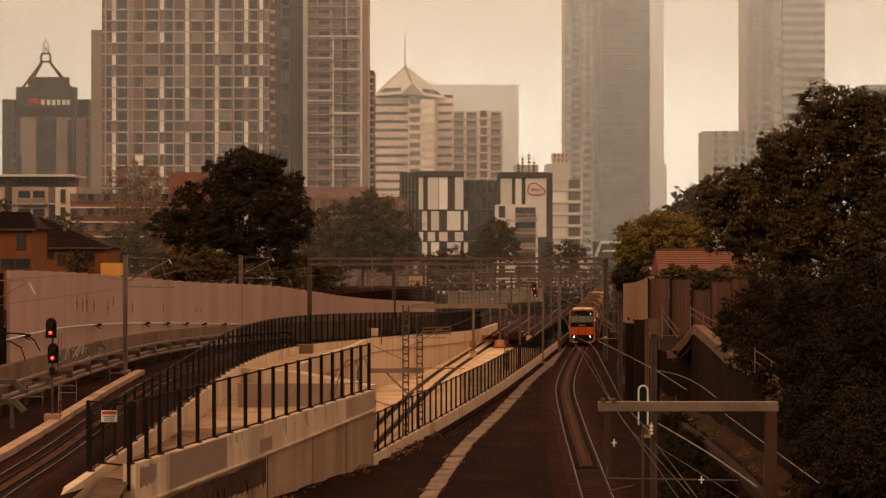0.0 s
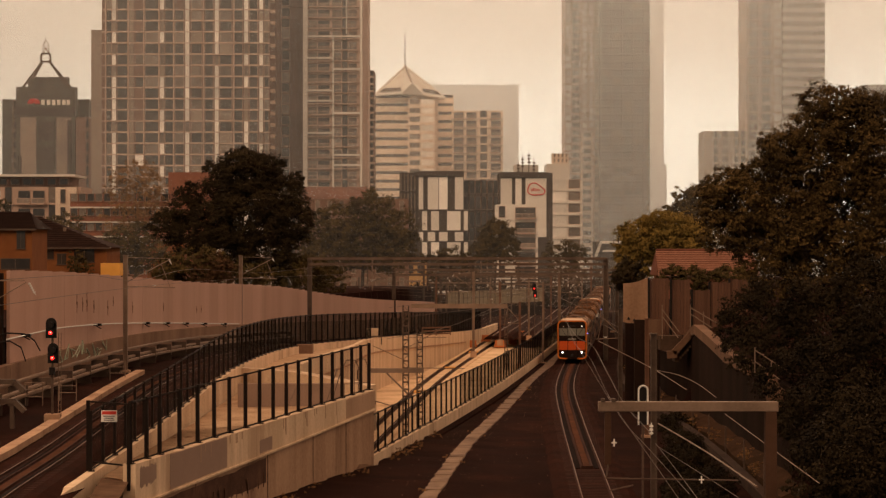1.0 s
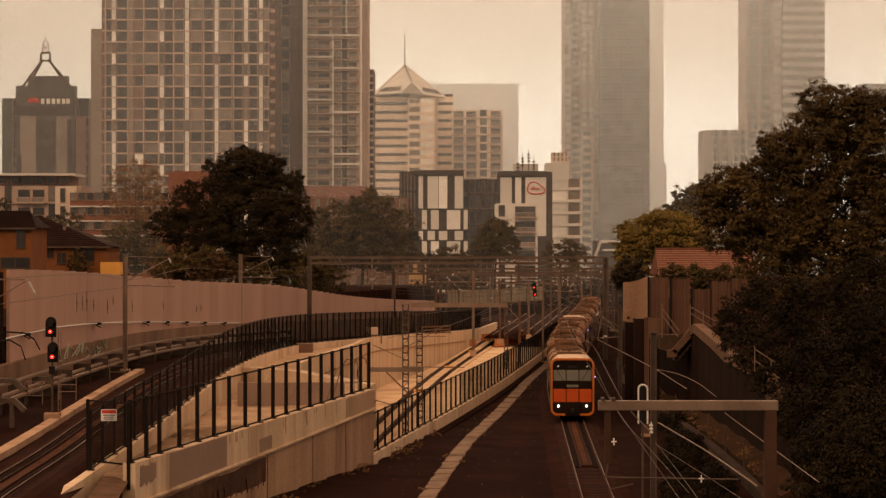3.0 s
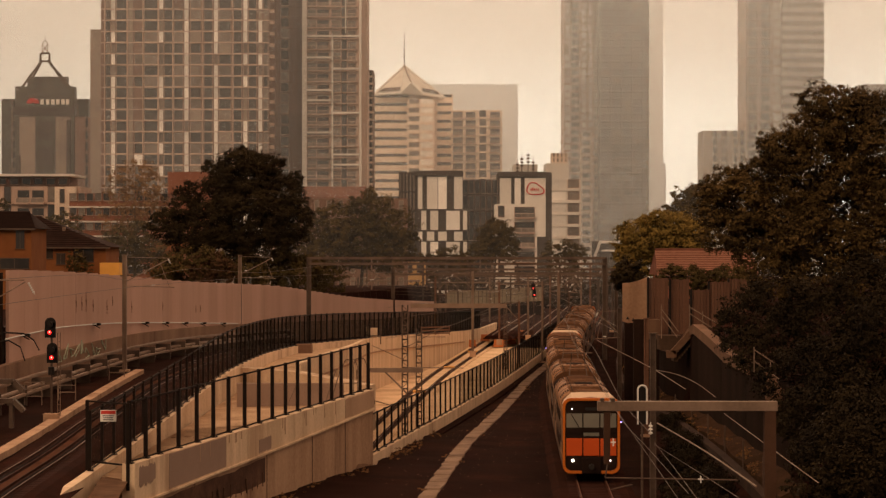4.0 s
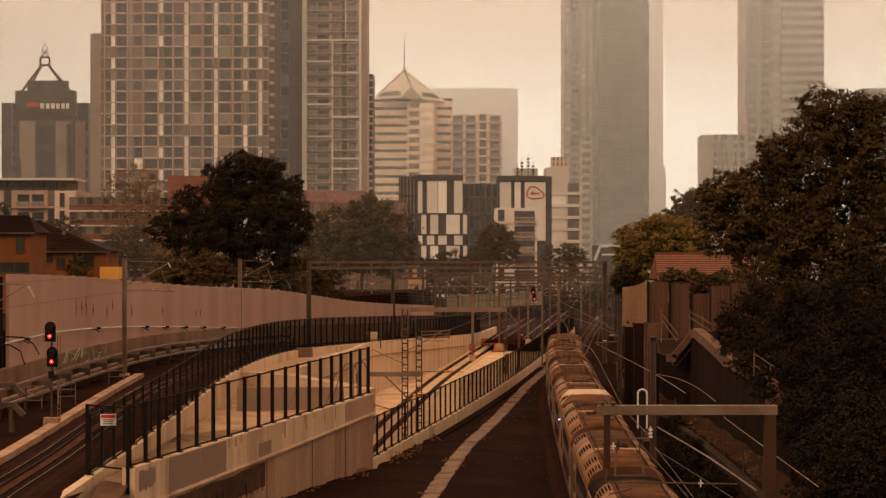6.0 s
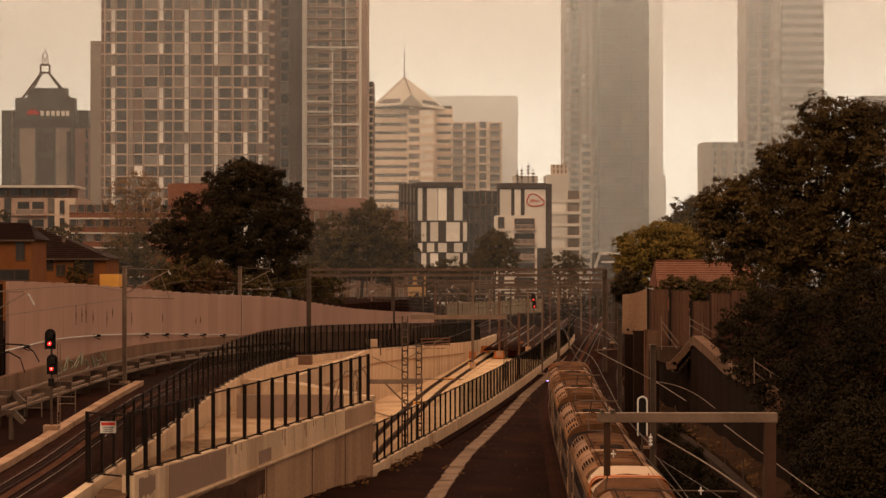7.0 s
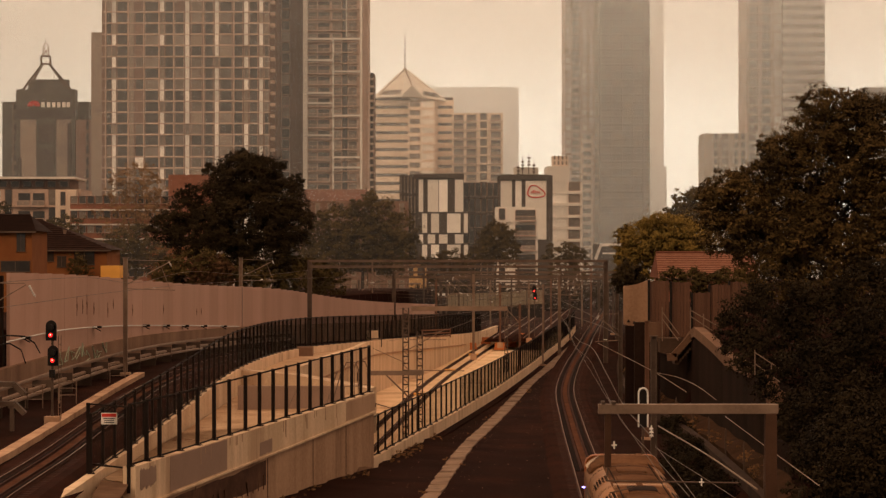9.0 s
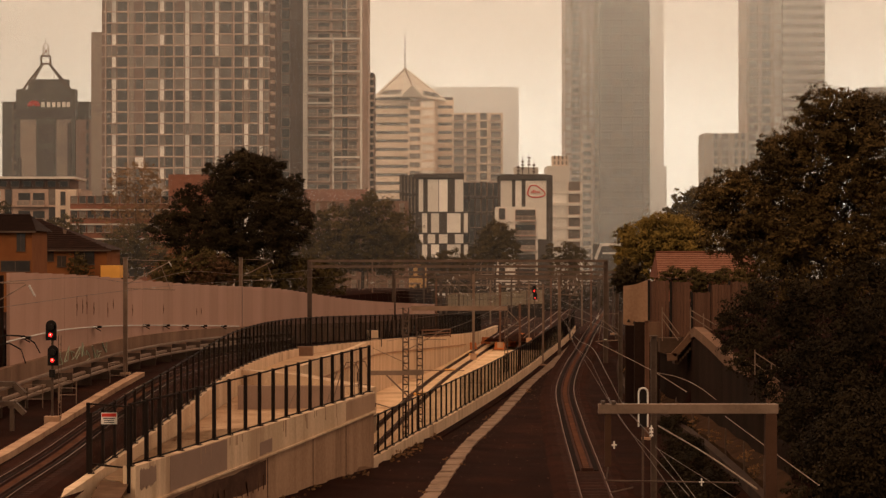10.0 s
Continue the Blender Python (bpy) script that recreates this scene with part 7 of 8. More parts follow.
for i in range(8):
    bm = box(bmesh.new(), 16.48 + i * 0.17, 16.48 + i * 0.17 + 0.3, 164, 166, 4.49 + i * 0.2, 4.97 + i * 0.2)
    part("step", bm, M["cutting_stone"], t)
bm = bmesh.new()
for a, b in (((1172, 548), (1202, 588)), ((1172, 560), (1200, 598)), ((1222, 545), (1268, 572)), ((1222, 556), (1268, 586)), ((1172, 540), (1172, 600)), ((1222, 540), (1222, 580)), ((1245, 552), (1245, 590))):
    s = 166 / 4085
    bm = rod(bmesh.new(), ((a[0] - 784) * s, 166, 12 - (a[1] - 454) * s), ((b[0] - 784) * s, 166, 12 - (b[1] - 454) * s), 0.04, sides=6)
    part("handrail", bm, M["steel_light"], t, "pale steel handrail")
t = thing("handrail", "pale pipe handrail above the cutting wall", "handrail")
bm = bmesh.new()
for a, b in (((1336, 620), (1400, 662)), ((1336, 640), (1380, 672)), ((1336, 615), (1336, 660)), ((1365, 638), (1365, 680)), ((1460, 700), (1536, 735))):
    s = 116 / 4085
    rod(bm, ((a[0] - 784) * s, 116, 12 - (a[1] - 454) * s), ((b[0] - 784) * s, 116, 12 - (b[1] - 454) * s), 0.03, sides=6)
part("rail", bm, M["steel_light"], t)
solid("utility_pole", rod(bmesh.new(), (25.20, 195, 7.5), (25.20, 195, 16.25), 0.09, 0.07), M["rust"], "thin wooden utility pole behind the tiled house", "pole")


# ---- beyond the junction: hedges, platform roofs, more tracks and wires ----
Y = 432
grove("hedge", "dark band of bushes behind the far platforms", (3.81, Y, 2.4),
      [(-23.69, Y, 3.4, 5, 2, 2.6), (-18.40, Y, 3.4, 5, 2, 2.0), (-11.00, Y, 3.2, 5, 2, 1.8), (-4.65, Y, 3.6, 5, 2, 2.4), (1.69, Y, 3.4, 5, 2, 2.6), (6.98, Y, 3.6, 5, 2, 2.8),
       (13.32, Y, 3.6, 5, 2, 2.4), (18.61, Y, 3.6, 5, 2, 2.6), (23.90, Y, 3.6, 5, 2, 2.6), (29.19, Y, 4.0, 5, 2, 2.8), (31.84, 425, 5.0, 4, 2, 3.4)], 20000, 0.2, M["leaf_dark"], 0, 21, "shrubs")
for x0, x1, y, z in ((-18.62, -3.74, 392, 7.87), (-2.36, 8.46, 402, 7.47), (9.82, 20.57, 418, 6.99)):
    t = thing("platform_canopy", "dark platform canopy with a pale front edge", "canopy", group="platform canopies")
    part("roof", box(bmesh.new(), x0, x1, y, y + 4, z - 0.25, z, 0.02), M["tile_dark"], t)
    part("fascia", box(bmesh.new(), x0, x1, y - 0.12, y - 0.01, z - 0.22, z + 0.04), M["steel_light"], t, "pale fascia board")
    k = int((x1 - x0) / 3.2)
    for i in range(k + 1):
        x = x0 + 0.3 + (x1 - x0 - 0.6) * i / k
        part("post", box(bmesh.new(), x - 0.07, x + 0.07, y + 0.4, y + 0.55, 1.9, z - 0.25), M["steel"], t)
    part("platform", box(bmesh.new(), x0 - 2, x1 + 2, y - 0.6, y + 5, 1.2, 2.9, 0.03), M["concrete_dark"], t)
    for i in range(int((x1 - x0) / 4)):
        part("bench_sign", box(bmesh.new(), x0 + 1.5 + i * 4, x0 + 3.3 + i * 4, y + 1.0, y + 1.1, z - 1.9, z - 1.5), M["sign_white"], t)
for k, (px, y, top, arm) in enumerate(((635, 320, 492, 24), (668, 340, 486, -20), (772, 300, 492, 26), (812, 320, 488, -22), (868, 345, 492, 20), (885, 285, 500, -24), (905, 355, 488, 18), (936, 300, 492, 22), (975, 330, 490, 16), (1008, 300, 497, 24), (1030, 350, 490, -16), (1046, 330, 470, 0), (1085, 320, 478, -24))):
    s = y / 4085
    mast("far overhead mast with a bracket arm in the haze", (px - 784) * s, y, 1.6, 12 - (top - 454) * s, arm * s, mat=("steel", "steel_light", "rust")[k % 3], thick=0.12)
for k in range(9):
    y = 285 + k * 14
    s = y / 4085
    a, b = 640 + k * 26, 1060 - (k % 3) * 30
    cable("thin wire in the tangle over the junction", [((a - 784) * s, y - 6, 12 - (506 + (k % 4) * 7 - 454) * s), (((a + b) / 2 - 784) * s, y, 11.8 - (512 + (k % 3) * 6 - 454) * s), ((b - 784) * s, y + 10, 12 - (500 + (k % 5) * 8 - 454) * s)], 0.02, "wire")
for k in range(5):
    cable("catenary wire running away over the tracks", [(main_x(y) - 2.5 - k * 2.6 + (y - 240) * 0.01 * k, y, main_z(y) + 5.6 + (k % 2) * 0.9) for y in (235, 262, 300, 340, 380, 420)], 0.010, "wire")
for k, off in enumerate((-7.5, -11.5)):
    fx = (lambda o: lambda y: main_x(y) + o)(off)
    t = thing("far_track", "rusty track at the far junction", "railway track", kind="structure")
    ys = [300 + 10 * i for i in range(15)]
    for o in (-0.75, 0.75):
        part("rail", sweep([(fx(y) + o, y, main_z(y) + 0.05) for y in ys], [(-0.07, -0.1), (0.07, -0.1), (0.04, 0.05), (-0.04, 0.05)]), M["rail_top"], t)
    part("ballast_bed", sweep([(fx(y), y, main_z(y) - 0.1) for y in ys], [(-2, -0.4), (2, -0.4), (1.5, 0.02), (-1.5, 0.02)]), M["ballast_bed"], t)
# pale slatted barrier behind the junction
t = thing("far_fence", "pale grey-green slatted barrier beyond the junction", "fence", pose(0, 384, 0))
me = data_of(box(bmesh.new(), 0, 0.62, -0.05, 0.05, 0, 2.3, 0.02), M["far_panel"], name="panel")
for k in range(24):
    piece("panel", me, t, pose(0.8 + k * 0.66, 0.02 * (k % 3), 3.7 + k * 0.035))
    if k % 4 == 0:
        part("post", box(bmesh.new(), 0.68 + k * 0.66, 0.78 + k * 0.66, -0.1, 0.1, 1.5, 6.3 + k * 0.035), M["steel"], t)
part("plinth", box(bmesh.new(), 0.6, 16.8, -0.2, 0.2, 1.5, 3.75), M["concrete_dark"], t)
# stains, drips and faded scrawl on the noise barrier
def on_wall(y, z, proud=0.14):
    return Vector((wall_x(y) + proud, y, z))


for k, (y, z, h) in enumerate(((158, 9.4, 1.3), (160, 9.2, 1.0), (161.5, 9.5, 1.4), (164, 8.9, 0.9), (169, 8.8, 1.1), (171, 9.0, 0.7), (178, 8.5, 0.9), (190, 8.2, 0.7), (204, 7.6, 0.6), (206, 7.6, 0.6))):
    bm = bmesh.new()
    beam(bm, on_wall(y, z), on_wall(y, z - h), 0.02, 0.03)
    rod(bm, on_wall(y, z - h * 0.4), on_wall(y + 0.1, z - h * 0.7), 0.05, 0.02, 5)
    solid("drip_stain", bm, M["band_brown"], "dark drip stain running down the barrier", "stain", group="drip stains")
rs = random.Random(11)
for k in range(9):
    y, z = 151 + k * 1.9, 5.2 + rs.random() * 0.5
    pts = [on_wall(y + rs.uniform(-1, 1), z + rs.uniform(-0.45, 0.6), 0.44) for _ in range(6)]
    bm = bmesh.new()
    for a, b in zip(pts, pts[1:]):
        rod(bm, a, b, 0.035, sides=5)
    solid("scrawl", bm, M["graffiti"], "faded pale green paint scrawl on the barrier base", "graffiti", group="scrawls")
# dark scrawl low on the front wall
for k in range(16):
    y = 99.5 + k * 0.72
    x = front_x(y) + 0.235
    z = 0.9 + 0.03 * k
    bm = bmesh.new()
    beam(bm, (x, y, z - 0.35), (x, y + rs.uniform(-0.3, 0.3), z + 0.35), 0.03, 0.12)
    beam(bm, (x, y, z + rs.uniform(-0.3, 0.3)), (x + 0.1, y + 0.5, z + rs.uniform(-0.3, 0.3)), 0.03, 0.1)
    solid("scrawl", bm, M["board_brown"], "dark weathered paint scrawl on the retaining wall", "graffiti", group="wall scrawls")


def litter():
    """Loose pale stones and leaves on the ballast, and rusty weed tufts along the wall."""
    rn = np.random.RandomState(4)
    vs, fs = [], []
    for _ in range(420):
        y = rn.uniform(100, 240)
        x = rn.choice((path_x(y) + rn.normal() * 0.9, rn.uniform(fence_x(max(y, 112)) + 1, main_x(y) - 2)))
        if x > main_x(y) - 1.8 or x < fence_x(max(y, 112)) + 0.6:
            continue
        z, r = ground_z(x, y) + 0.03, rn.uniform(0.015, 0.04)
        b = len(vs)
        vs += [(x - r, y, z), (x + r * 0.6, y - r, z), (x + r, y + r, z), (x, y, z + r * 0.9)]
        fs += [(b, b + 1, b + 3), (b + 1, b + 2, b + 3), (b + 2, b, b + 3)]
    me = bpy.data.meshes.new("loose_stones")
    me.from_pydata(vs, [], fs)
    me.materials.append(M["path"])
    tagged(new("loose_stones", me), "loose pale stones scattered over the dark ballast", "stones", kind="stuff")
    bl = []
    for k in range(26):
        y = rn.uniform(104, 150)
        x = front_x(y) + 0.7 + rn.rand() * 0.9 if y < 128 else fence_x(y) + 0.5 + rn.rand() * 0.5
        bl.append((x, y, ground_z(x, y) + 0.08, 0.35, 0.5, 0.14))
    for k in range(22):
        y = rn.uniform(104, 200)
        x = path_x(y) + rn.choice((-0.6, 0.6))
        bl.append((x, y, ground_z(x, y) + 0.05, 0.2, 0.5, 0.1))
    for k in range(40):
        y = rn.uniform(116, 225)
        x = right_x(y) - rn.uniform(0.4, 1.7)
        bl.append((x, y, main_z(y) + 0.35, 0.25, 0.7, 0.22))
    tagged(new("weeds", crown_mesh(rn, bl, 5000, 0.05, M["leaf_autumn"])), "rusty dry weeds along the wall foot and path", "weeds", kind="stuff")


litter()


# angular entrance block at the foot of the glass tower
building("entrance_block", "low angular entrance block with a pale frame", 40.98, 47.81, 3, 15.95, 620, 12, "charcoal", seed=51)
eb = find("low angular entrance block with a pale frame")
add_panels(eb, 619.6, [(42.19, 47.81, 15.34, 16.10), (42.80, 47.66, 13.21, 13.67)], F_MAT["light"], "frame")
bm = bmesh.new()
beam(bm, (42.43, 619, 15.94), (40.91, 619, 11.85), 0.8, 0.7)
ob = part("slanted_frame", bm, F_MAT["light"], eb)
ob.matrix_parent_inverse = eb.matrix_world.inverted()



# ---- the train ----
PAINT = {
    # far darker than bare steel: the shade on the car sides is in the colour
    "steel": surface("car_steel_shaded", (0.08, 0.045, 0.029), (0.13, 0.077, 0.05), 0.8, 0.42, 0.2, 0.05),
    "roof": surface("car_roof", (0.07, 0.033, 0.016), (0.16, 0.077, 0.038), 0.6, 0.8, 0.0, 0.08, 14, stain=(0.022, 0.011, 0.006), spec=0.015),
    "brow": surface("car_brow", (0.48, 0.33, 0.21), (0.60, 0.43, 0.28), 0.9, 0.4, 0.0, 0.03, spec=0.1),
    # paler than the roof top: light on the slopes put into the colour
    "flank": surface("car_roof_lit_flank", (0.20, 0.098, 0.047), (0.35, 0.175, 0.084), 0.5, 0.45, 0.0, 0.05, 14, stain=(0.07, 0.033, 0.016), spec=0.05),
    "pod": surface("car_roof_pod", (0.28, 0.155, 0.085), (0.42, 0.25, 0.145), 0.9, 0.45, 0.0, 0.05, spec=0.06),
    "orange": surface("car_orange", (0.44, 0.112, 0.014), (0.50, 0.135, 0.018), 1.0, 0.35, 0, 0.0),
    "red": surface("car_red_orange", (0.46, 0.068, 0.012), (0.52, 0.082, 0.016), 1.0, 0.4, 0, 0.0),
    "glass": pane("car_glass", (0.035, 0.035, 0.032), (0.05, 0.048, 0.044), 0.06, 0.1),
    "cab_glass": pane("cab_glass", (0.15, 0.14, 0.115), (0.19, 0.175, 0.14), 0.08, 0.05),
    "under": surface("car_underframe", (0.02, 0.017, 0.015), (0.035, 0.03, 0.026), 1.0, 0.8, 0.2, 0.1),
    "dark": surface("car_dark", (0.014, 0.008, 0.006), (0.022, 0.013, 0.010), 1.0, 0.75, 0, 0.0, spec=0.015),
}


def hull(profile, y0, y1):
    """A car-body shell: a cross section (x, z) drawn out from y0 to y1."""
    bm = bmesh.new()
    a = [bm.verts.new((x, y0, z)) for x, z in profile]
    b = [bm.verts.new((x, y1, z)) for x, z in profile]
    for i in range(len(profile)):
        j = (i + 1) % len(profile)
        bm.faces.new((a[i], a[j], b[j], b[i]))
    bm.faces.new(a[::-1])
    bm.faces.new(b)
    bmesh.ops.recalc_face_normals(bm, faces=bm.faces)
    return bm


def rounded(w, z0, z1, r, n=5):
    """A rounded upright rectangle as (x, z) points."""
    out = []
    for cx, cz, a0 in ((w - r, z0 + r, -90), (w - r, z1 - r, 0), (-w + r, z1 - r, 90), (-w + r, z0 + r, 180)):
        for i in range(n + 1):
            a = radians(a0 + 90 * i / n)
            out.append((cx + r * math.cos(a), cz + r * math.sin(a)))
    return out


SIDE = [(-1.46, 0.55), (1.46, 0.55), (1.485, 1.0), (1.485, 3.35), (-1.485, 3.35), (-1.485, 1.0)]
ROOF = [(-1.52, 3.352), (1.52, 3.352), (1.5, 3.58), (1.43, 3.77), (1.31, 3.94), (1.15, 4.07), (0.95, 4.165), (0.7, 4.225), (0.36, 4.265), (0, 4.28),
        (-0.36, 4.265), (-0.7, 4.225), (-0.95, 4.165), (-1.15, 4.07), (-1.31, 3.94), (-1.43, 3.77), (-1.5, 3.58)]


def car(cab, panto):
    t = thing("rail_car", "orange-fronted double-deck suburban rail car" if cab else "double-deck stainless steel suburban rail car", "train", group="train cars")
    y0 = 0.35 if cab else 0.12
    body = part("body", hull(SIDE, y0, 19.95), PAINT["steel"], t, "stainless steel body, side shade put into its dark colour")
    r0 = 3.5 if panto else 0.5 if cab else 0.9
    bm = hull(ROOF, r0, 19.2)
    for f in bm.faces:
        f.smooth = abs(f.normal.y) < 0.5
        # side-facing slopes take the paler colour that stands in for light
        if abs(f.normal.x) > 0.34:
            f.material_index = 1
    roof = part("roof", bm, [PAINT["roof"], PAINT["flank"]], t, "grimy roof, sloping flanks coloured paler as if lit")
    part("end_roof", hull([(x * 0.985, z if z < 3.5 else 3.36 + (z - 3.36) * 0.62) for x, z in ROOF], y0 + 0.05, 19.93), PAINT["dark"], t, "dark lowered roof ends")
    for y in [v for v in (4.4, 7.2, 10.1, 13.0, 15.8) if v > r0]:
        part("roof_seam", hull([(x * 1.003, z + 0.008) for x, z in ROOF], y, y + 0.045), PAINT["dark"], roof)
    for ya, yb, w, paint in ((5.0, 6.6, 0.55, "roof"), (8.2, 9.4, 0.7, "roof"), (10.3, 10.8, 0.92, "pod"), (11.2, 12.6, 0.5, "dark"), (14.0, 15.2, 0.7, "roof")):
        if ya > r0:
            part("roof_hatch", box(bmesh.new(), -w, w, ya, yb, 4.12 if paint == "pod" else 4.16, 4.275 if paint == "pod" else 4.30, 0.02), PAINT[paint], roof, "pale cross plate" if paint == "pod" else "low roof hatch")
    for s in (-1, 1):
        bm = bmesh.new()
        rod(bm, (s * 0.8, r0 + 0.3, 4.26), (s * 0.8, 18.8, 4.26), 0.022, sides=6)
        part("conduit", bm, PAINT["dark"], roof, "thin roof conduit")
    # plates across the flanks, with black inlays standing in for shaded ventilation holes
    for ya in (r0 + 0.2, 6.7, 12.0, 17.0):
        for s in (-1, 1):
            q = [(s * 1.455, 3.755), (s * 1.325, 3.955), (s * 1.16, 4.09), (s * 0.955, 4.185), (s * 0.93, 4.14), (s * 1.40, 3.72)]
            lv = part("vent_plate", hull(q, ya, ya + 1.7), PAINT["flank"], roof, "raised plate with black inlays for ventilation holes")
            bm = bmesh.new()
            for xa, za, xb, zb in ((1.445, 3.775, 1.395, 3.85), (1.372, 3.886, 1.322, 3.963), (1.292, 3.985, 1.222, 4.043), (1.185, 4.073, 1.11, 4.117), (1.07, 4.135, 0.985, 4.175)):
                for i in range(9):
                    y = ya + 0.08 + i * 0.18
                    v = [bm.verts.new((s * (x + o), yy, z + o)) for o in (0.006, -0.03) for x, z, yy in ((xa, za, y), (xb, zb, y), (xb, zb, y + 0.095), (xa, za, y + 0.095))]
                    for k in ((0, 1, 2, 3), (4, 7, 6, 5), (0, 4, 5, 1), (1, 5, 6, 2), (2, 6, 7, 3), (3, 7, 4, 0)):
                        bm.faces.new([v[j] for j in k])
            bmesh.ops.recalc_face_normals(bm, faces=bm.faces)
            part("vent_hole", bm, PAINT["dark"], lv, "black inlays standing in for shaded ventilation holes")["kind"] = "stuff"
    if panto:
        pg = part("pantograph", rod(bmesh.new(), (-0.6, 2.2, 4.05), (0.6, 2.2, 4.05), 0.04), M["steel"], t, "raised steel pantograph")
        for s in (-0.55, 0.55):
            part("lower_arm", rod(bmesh.new(), (s, 2.2, 4.05), (s * 0.8, 3.3, 4.8), 0.03), M["steel"], pg)
            part("upper_arm", rod(bmesh.new(), (s * 0.8, 3.3, 4.8), (s * 0.7, 2.2, 5.45), 0.025), M["steel"], pg)
        for yy in (2.1, 2.3):
            part("collector", rod(bmesh.new(), (-0.85, yy, 5.46), (0.85, yy, 5.46), 0.03), M["steel"], pg)
    for s in (-1, 1):
        for zz, hh in ((1.15, 0.75), (2.55, 0.65)):
            for k in range(6):
                y = 5.2 + k * 1.65
                part("window", box(bmesh.new(), s * 1.49 - 0.012, s * 1.49 + 0.012, y, y + 1.4, zz, zz + hh), PAINT["glass"], body)
        for y in (2.6, 16.2):
            dr = part("door", box(bmesh.new(), s * 1.49 - 0.015, s * 1.49 + 0.015, y, y + 1.35, 0.95, 2.95), PAINT["pod"], body, "pale sliding door")
            part("window", box(bmesh.new(), s * 1.51 - 0.012, s * 1.51 + 0.012, y + 0.2, y + 1.15, 1.75, 2.7), PAINT["glass"], dr)
        part("gutter", box(bmesh.new(), s * 1.5 - 0.02, s * 1.5 + 0.02, y0 + 0.2, 19.8, 3.3, 3.36), PAINT["pod"], body, "pale gutter strip")
    part("underframe", box(bmesh.new(), -1.2, 1.2, 1.0, 19.2, 0.35, 0.6), PAINT["under"], t)
    for y in (3.2, 16.8):
        bm = bmesh.new()
        for s in (-1.0, 1.0):
            box(bm, s - 0.08, s + 0.08, y - 1.5, y + 1.5, 0.3, 0.6, 0.03)
        bg = part("bogie", bm, PAINT["under"], t)
        for yy in (y - 1.1, y + 1.1):
            bm = bmesh.new()
            rod(bm, (-0.82, yy, 0.46), (-0.69, yy, 0.46), 0.45, sides=20)
            rod(bm, (0.69, yy, 0.46), (0.82, yy, 0.46), 0.45, sides=20)
            rod(bm, (-0.7, yy, 0.46), (0.7, yy, 0.46), 0.08, sides=8)
            part("wheelset", bm, M["rail"], bg)
    part("gangway", box(bmesh.new(), -0.7, 0.7, 19.9, 20.35, 0.9, 3.3), PAINT["dark"], t)
    if not cab:
        return t
    # cab front: orange surround, glass, panels, lamps
    outer, inner = rounded(1.485, 0.36, 4.28, 0.42), rounded(1.36, 0.5, 4.15, 0.34)
    bm = bmesh.new()
    a = [bm.verts.new((x, 0.0, z)) for x, z in outer]
    b = [bm.verts.new((x, 0.0, z)) for x, z in inner]
    a2 = [bm.verts.new((x, 0.42, z)) for x, z in outer]
    b2 = [bm.verts.new((x, 0.12, z)) for x, z in inner]
    n = len(outer)
    for i in range(n):
        j = (i + 1) % n
        bm.faces.new((a[i], a[j], b[j], b[i]))
        bm.faces.new((a[i], a2[i], a2[j], a[j]))
        bm.faces.new((b[i], b[j], b2[j], b2[i]))
    bmesh.ops.recalc_face_normals(bm, faces=bm.faces)
    part("cab_surround", bm, PAINT["orange"], t, "bright orange front surround")
    face = part("cab_face", hull(inner, 0.1, 0.4), PAINT["dark"], t, "black front face")
    for xa, xb in ((-1.3, -0.47), (-0.41, 0.41), (0.47, 1.3)):
        part("windscreen", box(bmesh.new(), xa, xb, 0.06, 0.1, 2.48 if xa < -1 or xb > 1 else 2.3, 3.48, 0.015), PAINT["cab_glass"], face, "pale reflecting windscreen pane")
        part("front_panel", box(bmesh.new(), xa, xb, 0.05, 0.1, 1.28, 2.18, 0.015), PAINT["red"], face, "red-orange front panel")
        part("sill", box(bmesh.new(), xa, xb, 0.05, 0.058, 2.48, 2.75), PAINT["dark"], face)
    bm = bmesh.new()
    for xa in (-1.05, 1.05):
        rod(bm, (xa, 0.04, 3.45), (xa * 0.6, 0.04, 2.75), 0.018, sides=5)
    part("wiper", bm, PAINT["dark"], face)
    part("destination_display", box(bmesh.new(), -0.3, 0.3, 0.06, 0.1, 3.64, 3.78), PAINT["under"], face)
    for x in (-0.96, 0.96):
        bm = bmesh.new()
        rod(bm, (x, 0.02, 1.03), (x, 0.1, 1.03), 0.062, sides=18)
        part("headlight", bm, M["white_lamp"], face, "lit white headlight")
        bm = bmesh.new()
        rod(bm, (x * 1.04, 0.04, 3.72), (x * 1.04, 0.1, 3.72), 0.024, sides=12)
        part("marker_light", bm, M["white_lamp"], face, "small lit marker light")
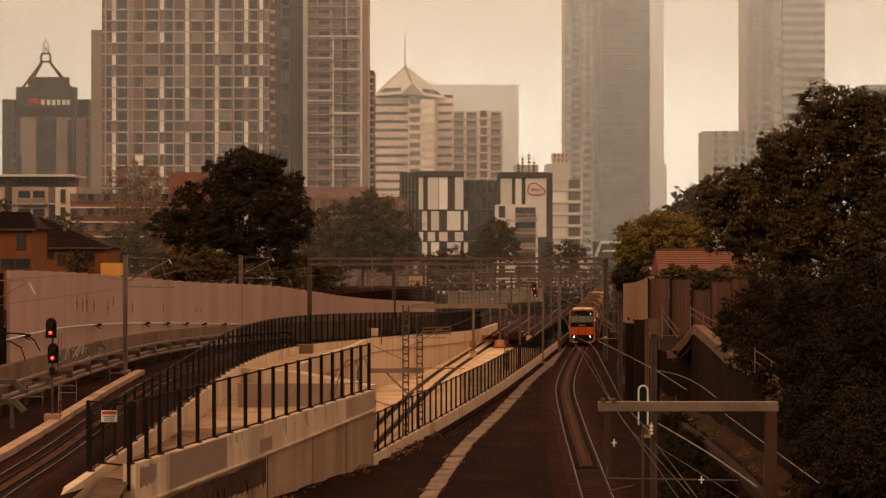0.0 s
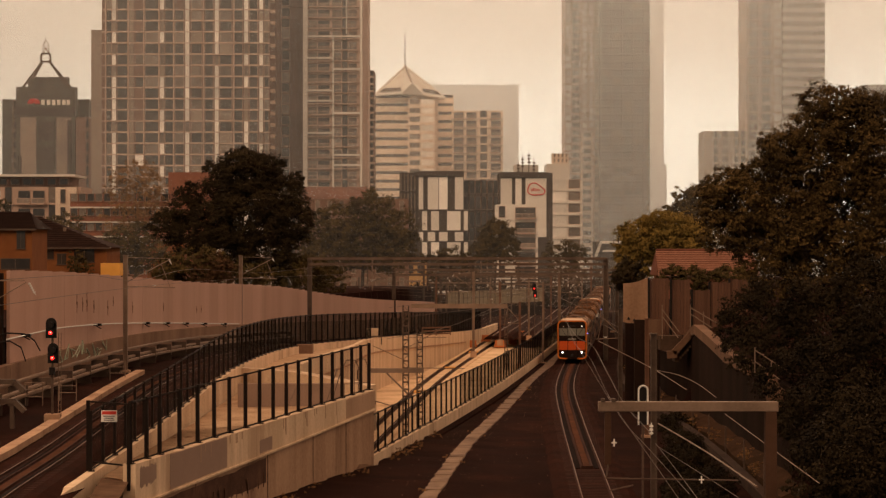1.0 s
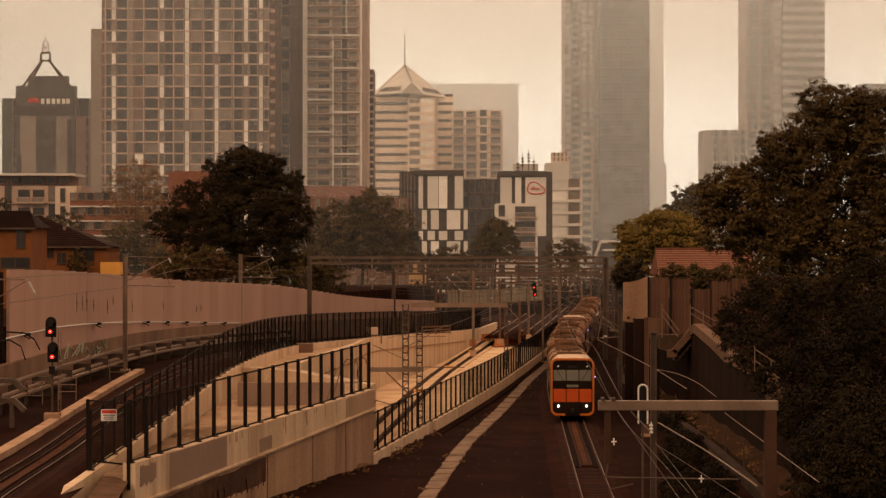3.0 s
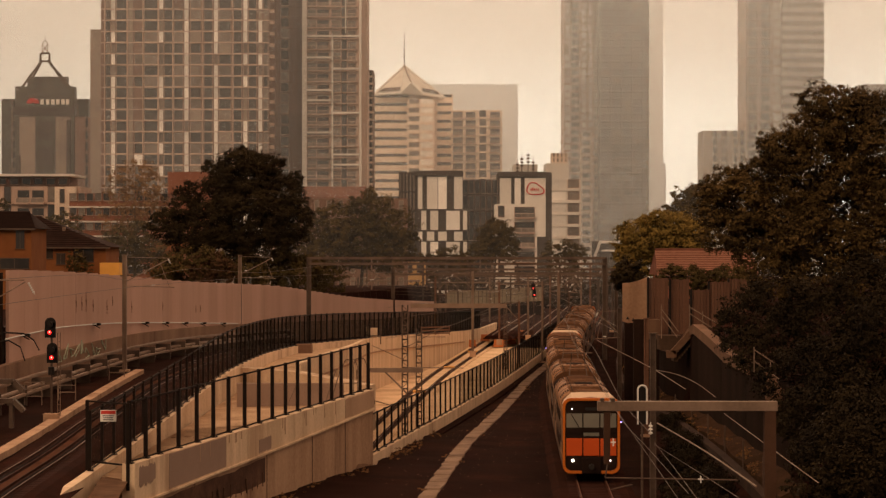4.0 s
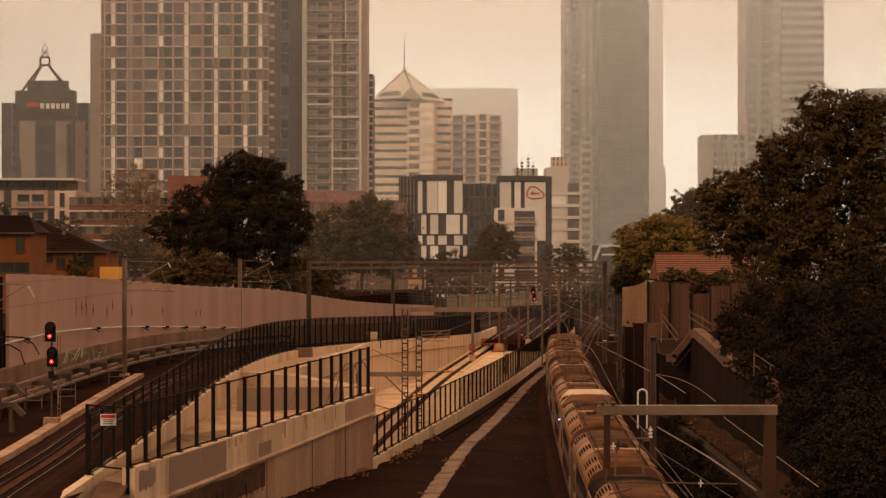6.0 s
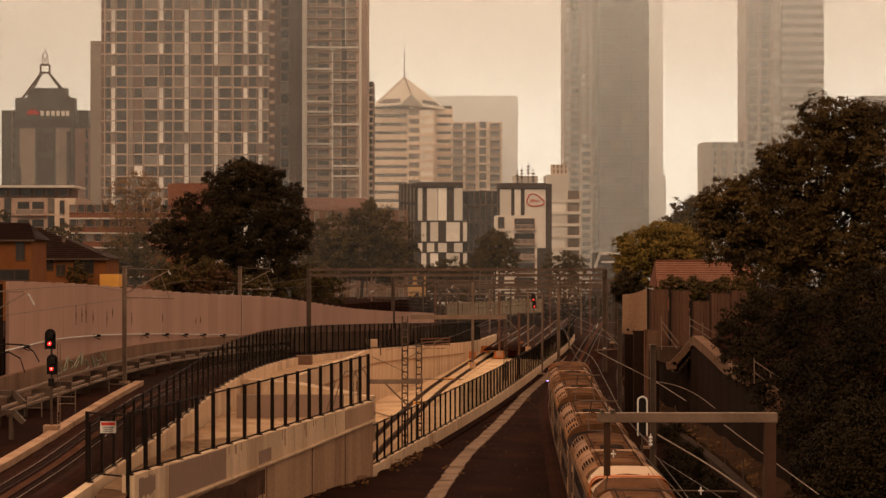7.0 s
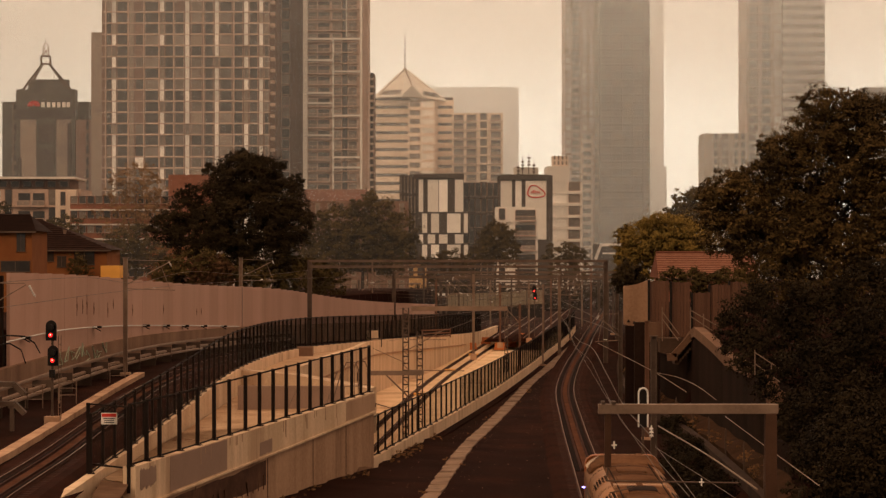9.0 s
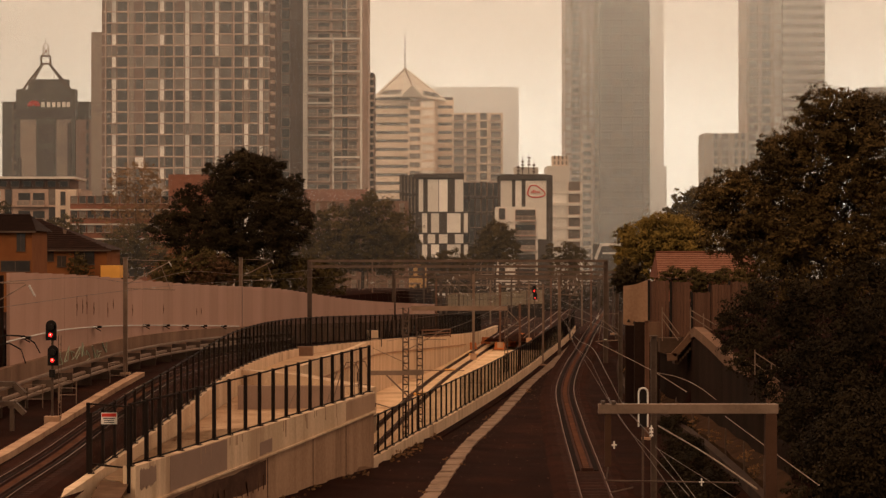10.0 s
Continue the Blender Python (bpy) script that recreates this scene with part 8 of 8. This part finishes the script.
    part("coupler_box", box(bmesh.new(), -0.5, 0.5, -0.15, 0.1, 0.36, 1.2, 0.05), PAINT["dark"], face)
    bm = bmesh.new()
    rod(bm, (0, -0.6, 0.75), (0, 0.0, 0.75), 0.14, sides=12)
    part("coupler", bm, PAINT["under"], t)
    for name, paint, (ya, ha), (yb, hb), label in (("roof_brow", "brow", (0.43, 4.2), (1.9, 4.47), "pale sloping roof edge over the cab"),
                                                   ("brow_back", "roof", (1.9, 4.46), (3.6, 4.27), "grimy rear slope of the cab roof")):
        bm = bmesh.new()
        ends = [[bm.verts.new((x, y, min(z, h - d))) for x, z, d in ((-1.47, 3.88, 0), (1.47, 3.88, 0), (1.36, 4.1, 0.2), (1.0, 9, 0.03), (0.5, 9, 0), (-0.5, 9, 0), (-1.0, 9, 0.03), (-1.36, 4.1, 0.2))] for y, h in ((ya, ha), (yb, hb))]
        for k in range(8):
            bm.faces.new((ends[0][k], ends[0][(k + 1) % 8], ends[1][(k + 1) % 8], ends[1][k]))
        bm.faces.new(ends[0][::-1])
        bm.faces.new(ends[1])
        bmesh.ops.recalc_face_normals(bm, faces=bm.faces)
        part(name, bm, PAINT[paint], t, label)
    bm = bmesh.new()
    rod(bm, (1.5, 0.45, 3.0), (1.6, 0.4, 3.0), 0.022)
    part("side_lamp", bm, M["blue_lamp"], t, "tiny blue side light")
    return t


def motions():
    lead, middle = car(True, False), car(False, True)
    plain = copy_thing(middle, Matrix.Identity(4))
    cars = [lead, middle, plain, copy_thing(lead, Matrix.Identity(4))]
    cars += [copy_thing(c, Matrix.Identity(4)) for c in cars]
    for k, c in enumerate(cars):
        rows = []
        for i in range(21):
            t = i * 0.5
            y = 272 - 38.0 * t + k * 20.35
            a = math.atan2(main_x(y + 18) - main_x(y + 2), 16)
            g = math.degrees(math.atan2(main_z(y + 18) - main_z(y + 2), 16))
            m = pose(main_x(y + 2) - 2 * math.tan(a), y, main_z(y), g, 0, -math.degrees(a))
            rows.append((t, m @ pose(0, 20, 0, 0, 0, 180) if k % 4 == 3 else m))
        walk(c, rows)


motions()
